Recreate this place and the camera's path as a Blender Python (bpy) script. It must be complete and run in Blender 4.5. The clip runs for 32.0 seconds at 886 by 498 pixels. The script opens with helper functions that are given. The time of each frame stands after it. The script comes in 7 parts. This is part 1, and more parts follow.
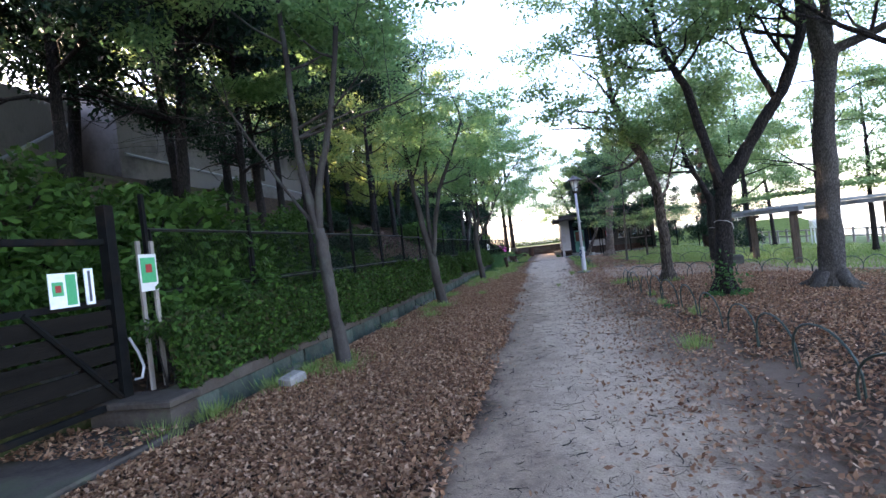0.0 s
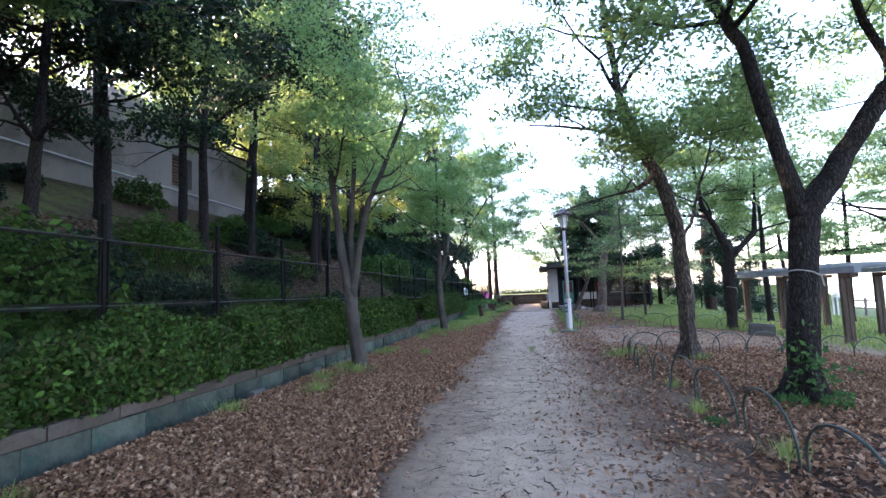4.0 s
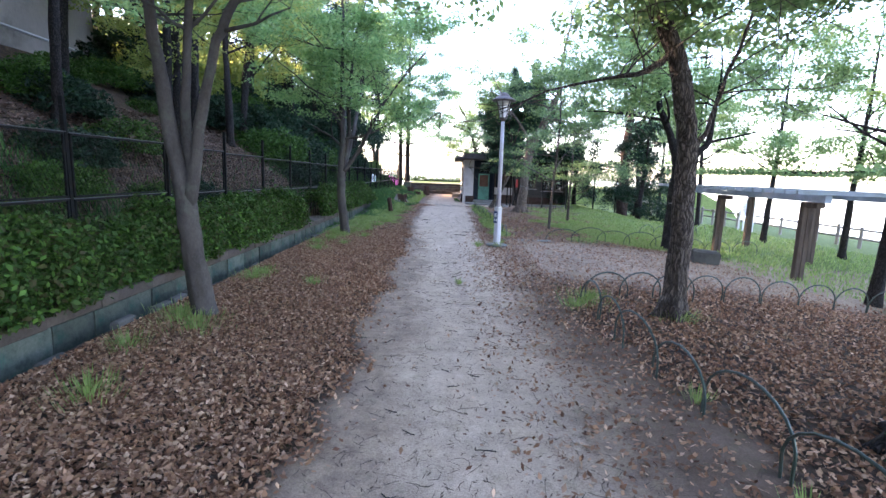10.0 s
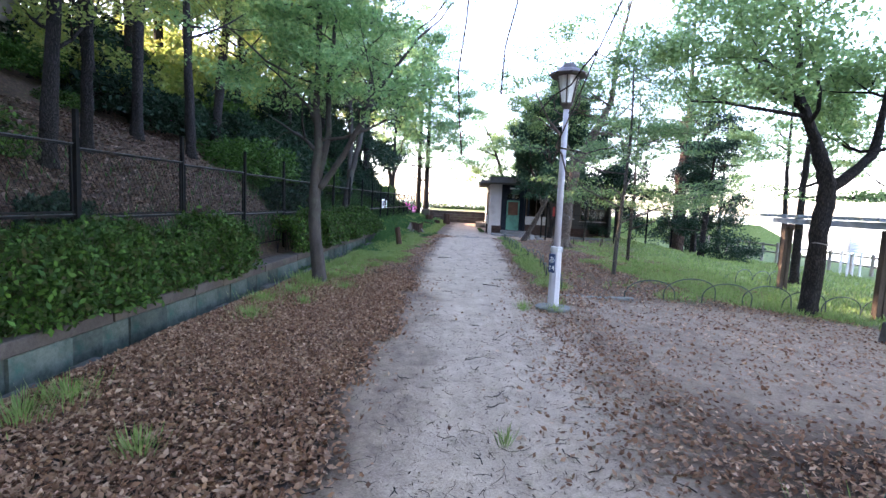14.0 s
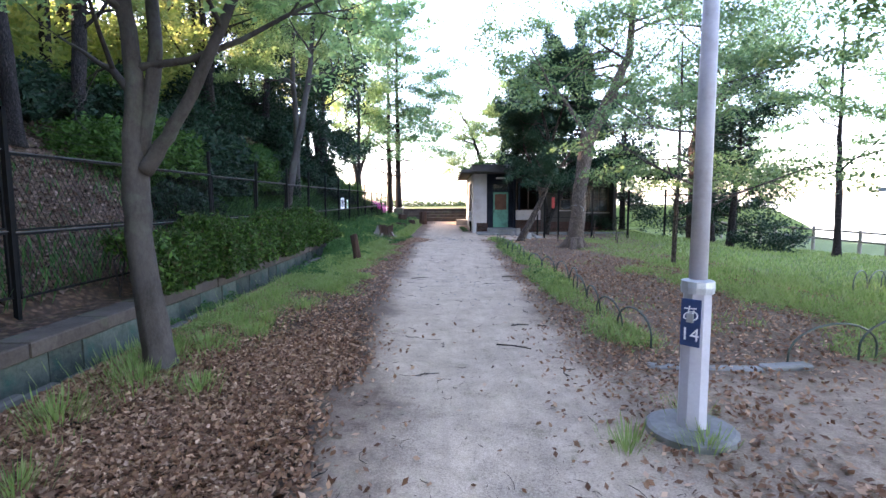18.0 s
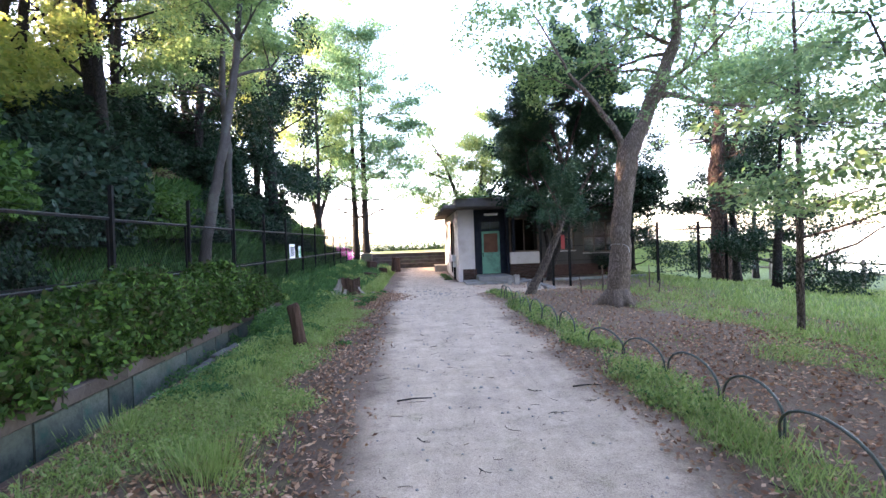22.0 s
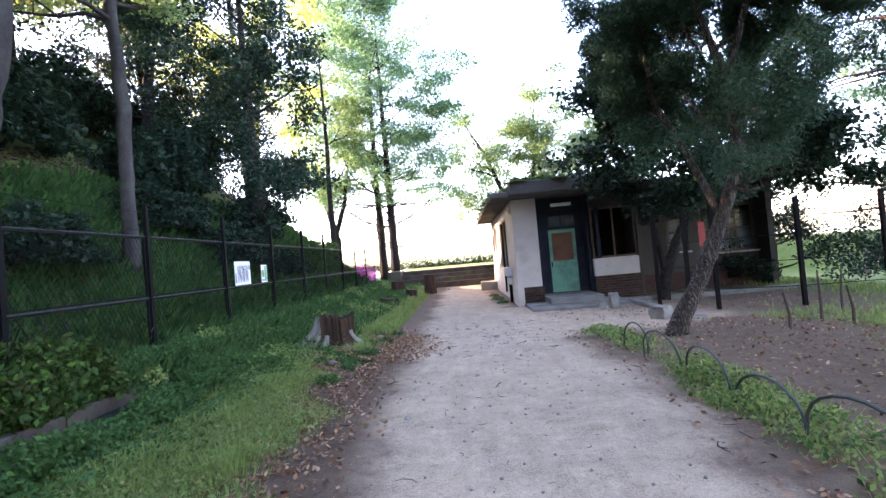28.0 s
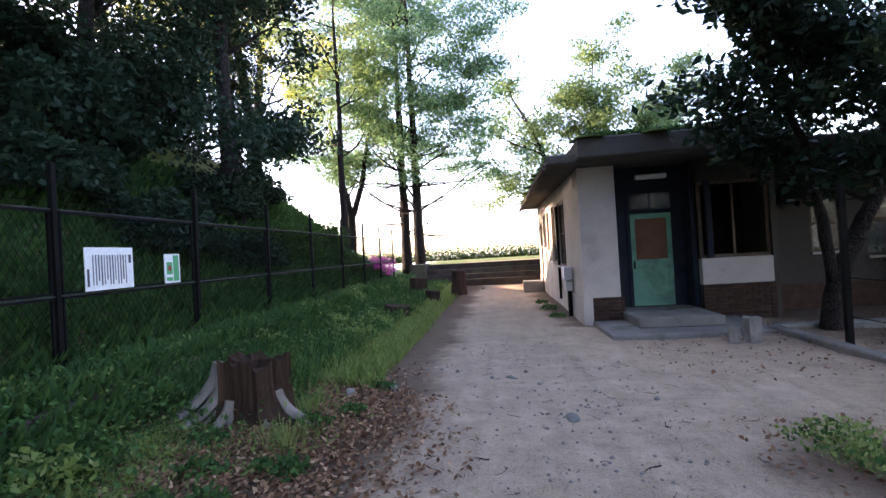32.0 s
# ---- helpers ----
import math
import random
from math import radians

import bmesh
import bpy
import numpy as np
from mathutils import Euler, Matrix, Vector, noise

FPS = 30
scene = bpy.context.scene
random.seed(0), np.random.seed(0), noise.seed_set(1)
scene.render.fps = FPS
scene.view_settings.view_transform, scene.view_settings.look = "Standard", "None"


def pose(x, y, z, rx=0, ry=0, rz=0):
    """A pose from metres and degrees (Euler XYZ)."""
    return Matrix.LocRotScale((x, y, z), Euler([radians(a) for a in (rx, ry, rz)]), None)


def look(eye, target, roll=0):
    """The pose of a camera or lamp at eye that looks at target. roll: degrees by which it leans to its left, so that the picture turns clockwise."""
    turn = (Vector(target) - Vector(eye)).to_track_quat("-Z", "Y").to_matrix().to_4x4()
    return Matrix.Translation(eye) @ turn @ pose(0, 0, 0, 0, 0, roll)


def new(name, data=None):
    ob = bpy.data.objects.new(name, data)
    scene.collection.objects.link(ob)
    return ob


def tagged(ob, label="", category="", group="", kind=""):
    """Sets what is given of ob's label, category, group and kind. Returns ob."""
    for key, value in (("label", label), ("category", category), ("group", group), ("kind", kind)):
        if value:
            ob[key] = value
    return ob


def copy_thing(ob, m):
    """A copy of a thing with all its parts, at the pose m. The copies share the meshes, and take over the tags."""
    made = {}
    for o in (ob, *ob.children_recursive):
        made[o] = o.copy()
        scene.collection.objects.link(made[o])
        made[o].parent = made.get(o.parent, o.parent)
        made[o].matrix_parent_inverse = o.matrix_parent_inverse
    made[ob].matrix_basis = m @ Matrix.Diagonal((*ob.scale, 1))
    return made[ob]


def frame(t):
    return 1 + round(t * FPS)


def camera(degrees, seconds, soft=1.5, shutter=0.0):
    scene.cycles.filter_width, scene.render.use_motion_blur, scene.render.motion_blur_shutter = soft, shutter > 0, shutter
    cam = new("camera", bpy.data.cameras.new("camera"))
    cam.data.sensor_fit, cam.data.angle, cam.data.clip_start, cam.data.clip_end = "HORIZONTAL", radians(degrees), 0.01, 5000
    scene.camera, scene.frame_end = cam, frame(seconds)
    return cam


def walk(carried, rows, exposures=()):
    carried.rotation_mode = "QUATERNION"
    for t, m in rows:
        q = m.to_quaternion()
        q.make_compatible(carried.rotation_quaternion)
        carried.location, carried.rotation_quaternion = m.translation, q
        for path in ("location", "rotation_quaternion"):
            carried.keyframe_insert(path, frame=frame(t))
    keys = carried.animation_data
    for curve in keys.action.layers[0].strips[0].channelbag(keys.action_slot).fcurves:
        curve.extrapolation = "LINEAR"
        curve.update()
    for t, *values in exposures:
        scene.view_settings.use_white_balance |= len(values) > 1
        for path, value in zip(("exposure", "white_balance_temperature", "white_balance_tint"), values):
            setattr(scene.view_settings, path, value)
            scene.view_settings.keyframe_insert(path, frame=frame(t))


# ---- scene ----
cam = camera(84.0, 32.0)
EXPOSURES = ((0, 3.26, 6200, 30), (3, 3.43, 6200, 30), (6, 3.6, 6230, 31), (9, 3.76, 6250, 31), (12, 3.82, 6250, 31), (16, 3.8, 6350, 31), (18, 3.83, 6450, 32), (20, 3.99, 6600, 33), (22, 3.96, 6650, 33), (24, 3.92, 6650, 33), (28.5, 3.86, 6700, 34), (30.5, 3.54, 6750, 34), (31, 3.34, 6750, 34), (32, 3.1, 6750, 34))
PATH = [
    (0, (1.149, -0.938, 1.557), (0.715, 1.015, 1.563), -6.6),
    (0.5, (1.123, -0.347, 1.561), (0.86, 1.635, 1.529), -5.3),
    (1, (1.119, 0.228, 1.549), (0.967, 2.222, 1.549), -5.1),
    (1.5, (1.139, 0.784, 1.527), (0.977, 2.777, 1.576), -4.2),
    (2, (1.184, 1.334, 1.507), (1.008, 3.324, 1.588), -2.4),
    (2.5, (1.26, 1.89, 1.489), (1.005, 3.871, 1.594), -1.8),
    (3, (1.381, 2.44, 1.457), (1.082, 4.416, 1.554), -1.2),
    (3.5, (1.543, 2.969, 1.404), (1.138, 4.92, 1.581), -2.5),
    (5.5, (1.361, 4.789, 1.672), (1.129, 6.773, 1.756), -3.1),
    (6, (1.347, 4.918, 1.79), (1.152, 6.905, 1.672), -4.9),
    (6.5, (1.329, 5.029, 1.879), (1.133, 7.009, 1.675), -5.6),
    (7, (1.302, 5.125, 1.942), (1.17, 7.093, 1.608), -4.1),
    (7.5, (1.265, 5.211, 1.986), (1.086, 7.165, 1.6), -4.0),
    (8, (1.213, 5.312, 1.999), (1.041, 7.264, 1.598), -3.0),
    (8.5, (1.154, 5.496, 1.981), (1.048, 7.45, 1.567), -0.2),
    (9, (1.096, 5.822, 1.949), (1.008, 7.79, 1.606), 0.5),
    (9.5, (1.039, 6.283, 1.917), (0.945, 8.26, 1.627), 0.6),
    (10, (0.978, 6.836, 1.894), (0.96, 8.812, 1.588), 2.0),
    (10.5, (0.919, 7.441, 1.882), (0.996, 9.418, 1.593), 1.4),
    (11, (0.871, 8.072, 1.872), (0.983, 10.05, 1.597), 1.1),
    (11.5, (0.842, 8.711, 1.857), (0.927, 10.693, 1.601), -0.3),
    (12, (0.826, 9.345, 1.84), (0.858, 11.328, 1.578), 1.2),
    (12.5, (0.824, 9.965, 1.822), (0.839, 11.95, 1.579), 2.3),
    (13, (0.835, 10.578, 1.8), (0.799, 12.568, 1.601), 2.9),
    (13.5, (0.852, 11.196, 1.772), (0.765, 13.187, 1.597), 3.3),
    (15.5, (0.891, 13.682, 1.554), (0.747, 15.653, 1.249), 0.7),
    (16, (0.808, 14.331, 1.584), (0.741, 16.311, 1.313), -0.1),
    (16.5, (0.751, 14.946, 1.589), (0.691, 16.934, 1.38), -1.0),
    (17, (0.72, 15.539, 1.578), (0.713, 17.528, 1.377), 0.4),
    (17.5, (0.696, 16.146, 1.573), (0.699, 18.139, 1.41), -0.8),
    (18, (0.662, 16.79, 1.58), (0.64, 18.779, 1.378), -0.3),
    (18.5, (0.608, 17.452, 1.601), (0.614, 19.439, 1.375), -1.4),
    (19, (0.53, 18.085, 1.637), (0.579, 20.07, 1.392), -1.4),
    (19.5, (0.45, 18.677, 1.665), (0.583, 20.659, 1.431), -0.8),
    (20, (0.396, 19.263, 1.663), (0.59, 21.244, 1.47), -1.0),
    (20.5, (0.358, 19.86, 1.644), (0.607, 21.837, 1.473), -0.6),
    (21, (0.307, 20.452, 1.623), (0.574, 22.429, 1.471), -1.6),
    (21.5, (0.242, 21.031, 1.6), (0.449, 23.019, 1.521), -2.1),
    (22, (0.174, 21.611, 1.58), (0.282, 23.608, 1.547), -2.1),
    (22.5, (0.115, 22.198, 1.571), (0.131, 24.197, 1.556), -2.9),
    (23, (0.077, 22.778, 1.57), (0.09, 24.778, 1.578), -2.3),
    (23.5, (0.071, 23.347, 1.575), (0.039, 25.346, 1.582), -2.0),
    (24, (0.091, 23.909, 1.587), (0.03, 25.908, 1.559), -3.1),
    (24.5, (0.12, 24.469, 1.601), (0.099, 26.469, 1.571), -3.7),
    (26.5, (0.338, 26.636, 1.386), (0.326, 28.636, 1.395), -3.3),
    (27, (0.361, 27.213, 1.367), (0.328, 29.212, 1.394), -4.6),
    (27.5, (0.377, 27.782, 1.35), (0.301, 29.78, 1.385), -4.3),
    (28, (0.386, 28.345, 1.346), (0.318, 30.344, 1.388), -5.1),
    (28.5, (0.384, 28.908, 1.366), (0.281, 30.905, 1.387), -7.3),
    (29, (0.367, 29.46, 1.393), (0.482, 31.456, 1.376), -6.5),
    (29.5, (0.346, 29.976, 1.385), (0.571, 31.963, 1.408), -5.5),
    (30, (0.332, 30.462, 1.324), (0.494, 32.446, 1.517), -3.4),
    (30.5, (0.324, 30.97, 1.256), (0.391, 32.942, 1.583), -2.6),
    (31, (0.318, 31.535, 1.242), (0.26, 33.509, 1.559), -1.8),
    (31.5, (0.322, 32.151, 1.293), (0.185, 34.136, 1.495), -1.4),
    (32, (0.343, 32.796, 1.38), (0.124, 34.784, 1.395), -3.4),
]
walk(cam, [(t, look(eye, target, roll)) for t, eye, target, roll in PATH], EXPOSURES)

# ---- light ----
SUN_EL, SUN_AZ = 19.0, 285.0          # degrees; azimuth clockwise from +y: low in the west, over the hill
world = bpy.data.worlds.new("sky")
scene.world = world
world.use_nodes = True
wn = world.node_tree.nodes
sky = wn.new("ShaderNodeTexSky")
sky.sky_type, sky.sun_disc = "NISHITA", False
sky.sun_elevation, sky.sun_rotation = radians(SUN_EL), radians(SUN_AZ)
sky.air_density, sky.dust_density, sky.ozone_density = 1.0, 1.2, 1.0
world.node_tree.links.new(sky.outputs[0], wn["Background"].inputs[0])
wn["Background"].inputs[1].default_value = 0.15

sun = new("sun", bpy.data.lights.new("sun", "SUN"))
sun.data.energy, sun.data.angle, sun.data.color = 3.6, radians(0.5), (1.0, 0.80, 0.52)
SUN_WAY = Vector((math.sin(radians(SUN_AZ)) * math.cos(radians(SUN_EL)), math.cos(radians(SUN_AZ)) * math.cos(radians(SUN_EL)), math.sin(radians(SUN_EL))))
sun.matrix_world = look(SUN_WAY * 100, (0, 0, 0))

# ---- materials ----
def nodes_of(name):
    m = bpy.data.materials.new(name)
    m.use_nodes = True
    return m, m.node_tree.nodes, m.node_tree.links, m.node_tree.nodes["Principled BSDF"]


def ramp(n, l, fac, stops):
    r = n.new("ShaderNodeValToRGB")
    while len(r.color_ramp.elements) < len(stops):
        r.color_ramp.elements.new(0.5)
    for e, (p, c) in zip(r.color_ramp.elements, stops):
        e.position, e.color = p, (*c, 1)
    l.new(fac, r.inputs[0])
    return r.outputs[0]


def noise_of(n, l, scale, detail=4, rough=0.55, coord=None, stretch=None):
    t = n.new("ShaderNodeTexNoise")
    t.inputs["Scale"].default_value, t.inputs["Detail"].default_value, t.inputs["Roughness"].default_value = scale, detail, rough
    if coord is None:
        coord = n.new("ShaderNodeTexCoord").outputs["Object"]
    if stretch:
        mp = n.new("ShaderNodeMapping")
        mp.inputs["Scale"].default_value = stretch
        l.new(coord, mp.inputs[0])
        coord = mp.outputs[0]
    l.new(coord, t.inputs["Vector"])
    return t.outputs["Fac"]


def mix_of(n, l, fac, a, b, mode="MIX"):
    m = n.new("ShaderNodeMix")
    m.data_type, m.blend_type = "RGBA", mode
    if isinstance(fac, float):
        m.inputs[0].default_value = fac
    else:
        l.new(fac, m.inputs[0])
    for slot, v in ((6, a), (7, b)):
        if isinstance(v, tuple):
            m.inputs[slot].default_value = (*v, 1)
        else:
            l.new(v, m.inputs[slot])
    return m.outputs[2]


def bump_of(n, l, height, strength, dist=0.01):
    b = n.new("ShaderNodeBump")
    b.inputs["Strength"].default_value, b.inputs["Distance"].default_value = strength, dist
    l.new(height, b.inputs["Height"])
    return b.outputs[0]


def rough_mat(name, dark, light, scale=3.0, fine=40.0, rough=0.9, bump=0.4, dist=0.01, stretch=None, stain=None, metal=0.0, pieces=0.0):
    """A worn surface: wide blotches, fine grain, an optional stain colour and a small change from piece to piece."""
    m, n, l, p = nodes_of(name)
    wide = noise_of(n, l, scale, 5, 0.6, None, stretch)
    grain = noise_of(n, l, fine, 4, 0.7, None, stretch)
    c = ramp(n, l, wide, [(0.3, dark), (0.7, light)])
    c = mix_of(n, l, 0.35, c, ramp(n, l, grain, [(0.3, dark), (0.72, light)]))
    if stain:
        s = noise_of(n, l, scale * 0.45, 6, 0.7)
        c = mix_of(n, l, ramp(n, l, s, [(0.52, (0, 0, 0)), (0.66, (1, 1, 1))]), c, stain)
    if pieces:
        info = n.new("ShaderNodeObjectInfo")
        v = n.new("ShaderNodeHueSaturation")
        r = n.new("ShaderNodeMapRange")
        r.inputs[3].default_value, r.inputs[4].default_value = 1 - pieces, 1 + pieces
        l.new(info.outputs["Random"], r.inputs[0])
        l.new(r.outputs[0], v.inputs["Value"])
        l.new(c, v.inputs["Color"])
        c = v.outputs[0]
    l.new(c, p.inputs["Base Color"])
    p.inputs["Roughness"].default_value, p.inputs["Metallic"].default_value = rough, metal
    p.inputs["Specular IOR Level"].default_value = 0.08 if rough > 0.7 else 0.4
    l.new(bump_of(n, l, grain, bump, dist), p.inputs["Normal"])
    return m


def plain_mat(name, c, rough=0.6, metal=0.0):
    m, n, l, p = nodes_of(name)
    g = noise_of(n, l, 25.0)
    l.new(ramp(n, l, g, [(0.25, tuple(v * 0.85 for v in c)), (0.75, tuple(min(1, v * 1.1) for v in c))]), p.inputs["Base Color"])
    p.inputs["Roughness"].default_value, p.inputs["Metallic"].default_value = rough, metal
    return m


def leaf_mat(name, cols, thin=0.45, gloss=0.5):
    """Leaves: colour differs from leaf to leaf, and light shines through."""
    m, n, l, p = nodes_of(name)
    geo = n.new("ShaderNodeNewGeometry")
    c = ramp(n, l, geo.outputs["Random Per Island"], [(i / max(1, len(cols) - 1), c) for i, c in enumerate(cols)])
    c = mix_of(n, l, noise_of(n, l, 0.5, 2), c, mix_of(n, l, 0.5, c, cols[-1]))
    l.new(c, p.inputs["Base Color"])
    p.inputs["Roughness"].default_value = gloss
    p.inputs["Specular IOR Level"].default_value = 0.25 if thin > 0.3 else 0.08
    if thin:
        t = n.new("ShaderNodeBsdfTranslucent")
        hs = n.new("ShaderNodeHueSaturation")
        hs.inputs["Hue"].default_value, hs.inputs["Value"].default_value, hs.inputs["Saturation"].default_value = 0.485, 2.1, 0.96
        l.new(c, hs.inputs["Color"])
        l.new(hs.outputs[0], t.inputs[0])
        mx = n.new("ShaderNodeMixShader")
        mx.inputs[0].default_value = thin
        l.new(p.outputs[0], mx.inputs[1])
        l.new(t.outputs[0], mx.inputs[2])
        l.new(mx.outputs[0], n["Material Output"].inputs[0])
    return m


def bark_mat(name, dark, light, cells, depth, lichen=None, long=5.0):
    """Bark: upright plates parted by dark furrows, with grain, blotches and an optional lichen tint."""
    m, n, l, p = nodes_of(name)
    pos = n.new("ShaderNodeTexCoord").outputs["Object"]
    bend = n.new("ShaderNodeTexNoise")
    bend.inputs["Scale"].default_value, bend.inputs["Detail"].default_value = 3.0, 5
    l.new(pos, bend.inputs["Vector"])
    add = n.new("ShaderNodeMix")
    add.data_type, add.blend_type = "RGBA", "LINEAR_LIGHT"
    add.inputs[0].default_value = 0.12
    l.new(pos, add.inputs[6])
    l.new(bend.outputs["Color"], add.inputs[7])
    mp = n.new("ShaderNodeMapping")
    mp.inputs["Scale"].default_value = (cells, cells, cells / long)
    l.new(add.outputs[2], mp.inputs[0])
    vo = n.new("ShaderNodeTexVoronoi")
    vo.feature = "DISTANCE_TO_EDGE"
    vo.inputs["Scale"].default_value = 1.0
    l.new(mp.outputs[0], vo.inputs["Vector"])
    plate = ramp(n, l, vo.outputs["Distance"], [(0.0, (0, 0, 0)), (0.28, (1, 1, 1))])
    wide, grain = noise_of(n, l, 2.0, 5, 0.65, pos), noise_of(n, l, 38, 5, 0.75, pos, (1, 1, 0.35))
    c = mix_of(n, l, 0.55, ramp(n, l, wide, [(0.3, dark), (0.7, light)]), ramp(n, l, grain, [(0.3, dark), (0.7, light)]))
    if lichen:
        s = noise_of(n, l, 3.2, 6, 0.7, pos)
        c = mix_of(n, l, ramp(n, l, s, [(0.5, (0, 0, 0)), (0.64, (1, 1, 1))]), c, lichen)
    c = mix_of(n, l, plate, tuple(v * 0.7 for v in dark), c)
    l.new(c, p.inputs["Base Color"])
    p.inputs["Roughness"].default_value = 0.95
    p.inputs["Specular IOR Level"].default_value = 0.2
    l.new(bump_of(n, l, mix_of(n, l, 0.35, plate, grain), 1.0, depth), p.inputs["Normal"])
    return m


BARK = bark_mat("bark_grey_brown", (0.04, 0.031, 0.026), (0.2, 0.163, 0.137), 30, 0.035, None, 8.0)
BARK_PALE = rough_mat("bark_smooth_grey", (0.025, 0.022, 0.02), (0.09, 0.08, 0.073), 3.2, 42, 0.95, 0.7, 0.012, (1, 1, 0.55), (0.08, 0.085, 0.07))
BARK_GREY = bark_mat("bark_grey_fine", (0.06, 0.053, 0.047), (0.18, 0.165, 0.15), 40, 0.02)
BARK_DARK = bark_mat("bark_dark_furrowed", (0.014, 0.012, 0.011), (0.06, 0.05, 0.046), 32, 0.025)
BARK_RED = bark_mat("bark_conifer_reddish", (0.035, 0.022, 0.017), (0.13, 0.085, 0.064), 14, 0.04)
BARK_OAK = bark_mat("bark_oak_tan", (0.11, 0.083, 0.064), (0.26, 0.205, 0.165), 30, 0.03, None, 6.0)
WOOD_POST = rough_mat("wood_post_brown", (0.035, 0.026, 0.02), (0.13, 0.1, 0.08), 3, 24, 0.95, 0.8, 0.01, (4, 4, 0.3))
CRUMBS = leaf_mat("path_crumbs", [(0.06, 0.043, 0.032), (0.12, 0.088, 0.065), (0.2, 0.15, 0.115), (0.09, 0.065, 0.048)], 0.0, 0.8)
LEAF_FRESH = leaf_mat("leaves_fresh_green", [(0.060, 0.114, 0.038), (0.108, 0.180, 0.062), (0.178, 0.256, 0.088), (0.076, 0.138, 0.048)], 0.62)
LEAF_MAPLE = leaf_mat("leaves_maple_green", [(0.060, 0.132, 0.042), (0.112, 0.202, 0.070), (0.180, 0.282, 0.100), (0.082, 0.168, 0.055)], 0.64)
# Yellow-green leaves with the low sun's warmth put into their colour.
LEAF_SUNLIT = leaf_mat("leaves_sunlit_yellow", [(0.11, 0.17, 0.042), (0.175, 0.23, 0.055), (0.26, 0.27, 0.07), (0.1, 0.16, 0.045)], 0.58)
LEAF_DARK = leaf_mat("leaves_evergreen_dark", [(0.008, 0.02, 0.012), (0.014, 0.034, 0.02), (0.028, 0.056, 0.032), (0.011, 0.027, 0.016)], 0.2, 0.4)
LEAF_HEDGE = leaf_mat("leaves_hedge", [(0.010, 0.025, 0.006), (0.020, 0.050, 0.010), (0.013, 0.034, 0.008), (0.086, 0.175, 0.032), (0.012, 0.030, 0.008), (0.044, 0.023, 0.015), (0.038, 0.090, 0.019)], 0.15, 0.55)
LEAF_SHRUB = leaf_mat("leaves_shrub_green", [(0.014, 0.043, 0.008), (0.028, 0.070, 0.014), (0.065, 0.138, 0.027), (0.019, 0.048, 0.011), (0.040, 0.094, 0.019)], 0.2, 0.5)
LEAF_CONIFER = leaf_mat("needles_dark_green", [(0.016, 0.04, 0.024), (0.03, 0.068, 0.04), (0.055, 0.1, 0.058), (0.022, 0.052, 0.03)], 0.2, 0.6)
LEAF_CEDAR = leaf_mat("needles_cedar_green", [(0.033, 0.086, 0.046), (0.058, 0.128, 0.066), (0.104, 0.186, 0.082), (0.051, 0.11, 0.056)], 0.55, 0.6)
LEAF_PINK = leaf_mat("flowers_magenta", [(0.45, 0.03, 0.25), (0.6, 0.06, 0.36)], 0.4)
GRASS = leaf_mat("grass_blades", [(0.060, 0.118, 0.022), (0.096, 0.176, 0.034), (0.142, 0.224, 0.050), (0.190, 0.210, 0.082)], 0.35, 0.6)
WEEDS = leaf_mat("weed_leaves", [(0.021, 0.065, 0.021), (0.036, 0.098, 0.031), (0.068, 0.150, 0.039), (0.029, 0.078, 0.026)], 0.25, 0.6)
# Darker copy of the dead leaves, with the slope's tree shade in its colour.
LITTER_SHADED = leaf_mat("shaded_dead_leaves", [(0.05, 0.032, 0.026), (0.13, 0.085, 0.066), (0.25, 0.18, 0.145), (0.08, 0.052, 0.04)], 0.05, 0.7)
LEAF_SAPLING = leaf_mat("leaves_sapling_green", [(0.036, 0.082, 0.030), (0.074, 0.135, 0.050), (0.140, 0.196, 0.070), (0.050, 0.106, 0.040)], 0.5)
LITTER = leaf_mat("dead_leaves", [(0.024, 0.010, 0.006), (0.12, 0.056, 0.029), (0.33, 0.188, 0.106), (0.036, 0.015, 0.009), (0.56, 0.37, 0.24), (0.06, 0.027, 0.015), (0.38, 0.228, 0.136), (0.085, 0.038, 0.02), (0.2, 0.105, 0.058)], 0.12, 0.6)

CONCRETE = rough_mat("concrete_weathered", (0.11, 0.108, 0.1), (0.27, 0.26, 0.24), 1.6, 30, 0.92, 0.5, 0.01, None, (0.09, 0.10, 0.075), 0, 0.12)
STONE = rough_mat("wall_block_stone", (0.020, 0.030, 0.025), (0.098, 0.112, 0.092), 5.5, 26, 0.9, 0.8, 0.012, None, (0.022, 0.062, 0.048), 0, 0.3)
CAPSTONE = rough_mat("wall_cap_stone", (0.030, 0.024, 0.02), (0.095, 0.08, 0.068), 2.4, 30, 0.92, 0.6, 0.01, None, (0.07, 0.08, 0.05), 0, 0.15)
WALL_DARK = rough_mat("dark_stone", (0.035, 0.034, 0.03), (0.1, 0.098, 0.09), 3, 30, 0.95, 0.6, 0.012)
MORTAR = rough_mat("joint_dark", (0.04, 0.045, 0.04), (0.1, 0.1, 0.09), 4, 40, 0.95, 0.4)
PALE_STONE = rough_mat("pale_stone", (0.13, 0.122, 0.11), (0.3, 0.285, 0.262), 4, 30, 0.9, 0.6, 0.012)
PLASTER = rough_mat("plaster_offwhite_dirty", (0.34, 0.31, 0.285), (0.52, 0.48, 0.45), 0.9, 35, 0.92, 0.25, 0.004, None, (0.25, 0.225, 0.2))
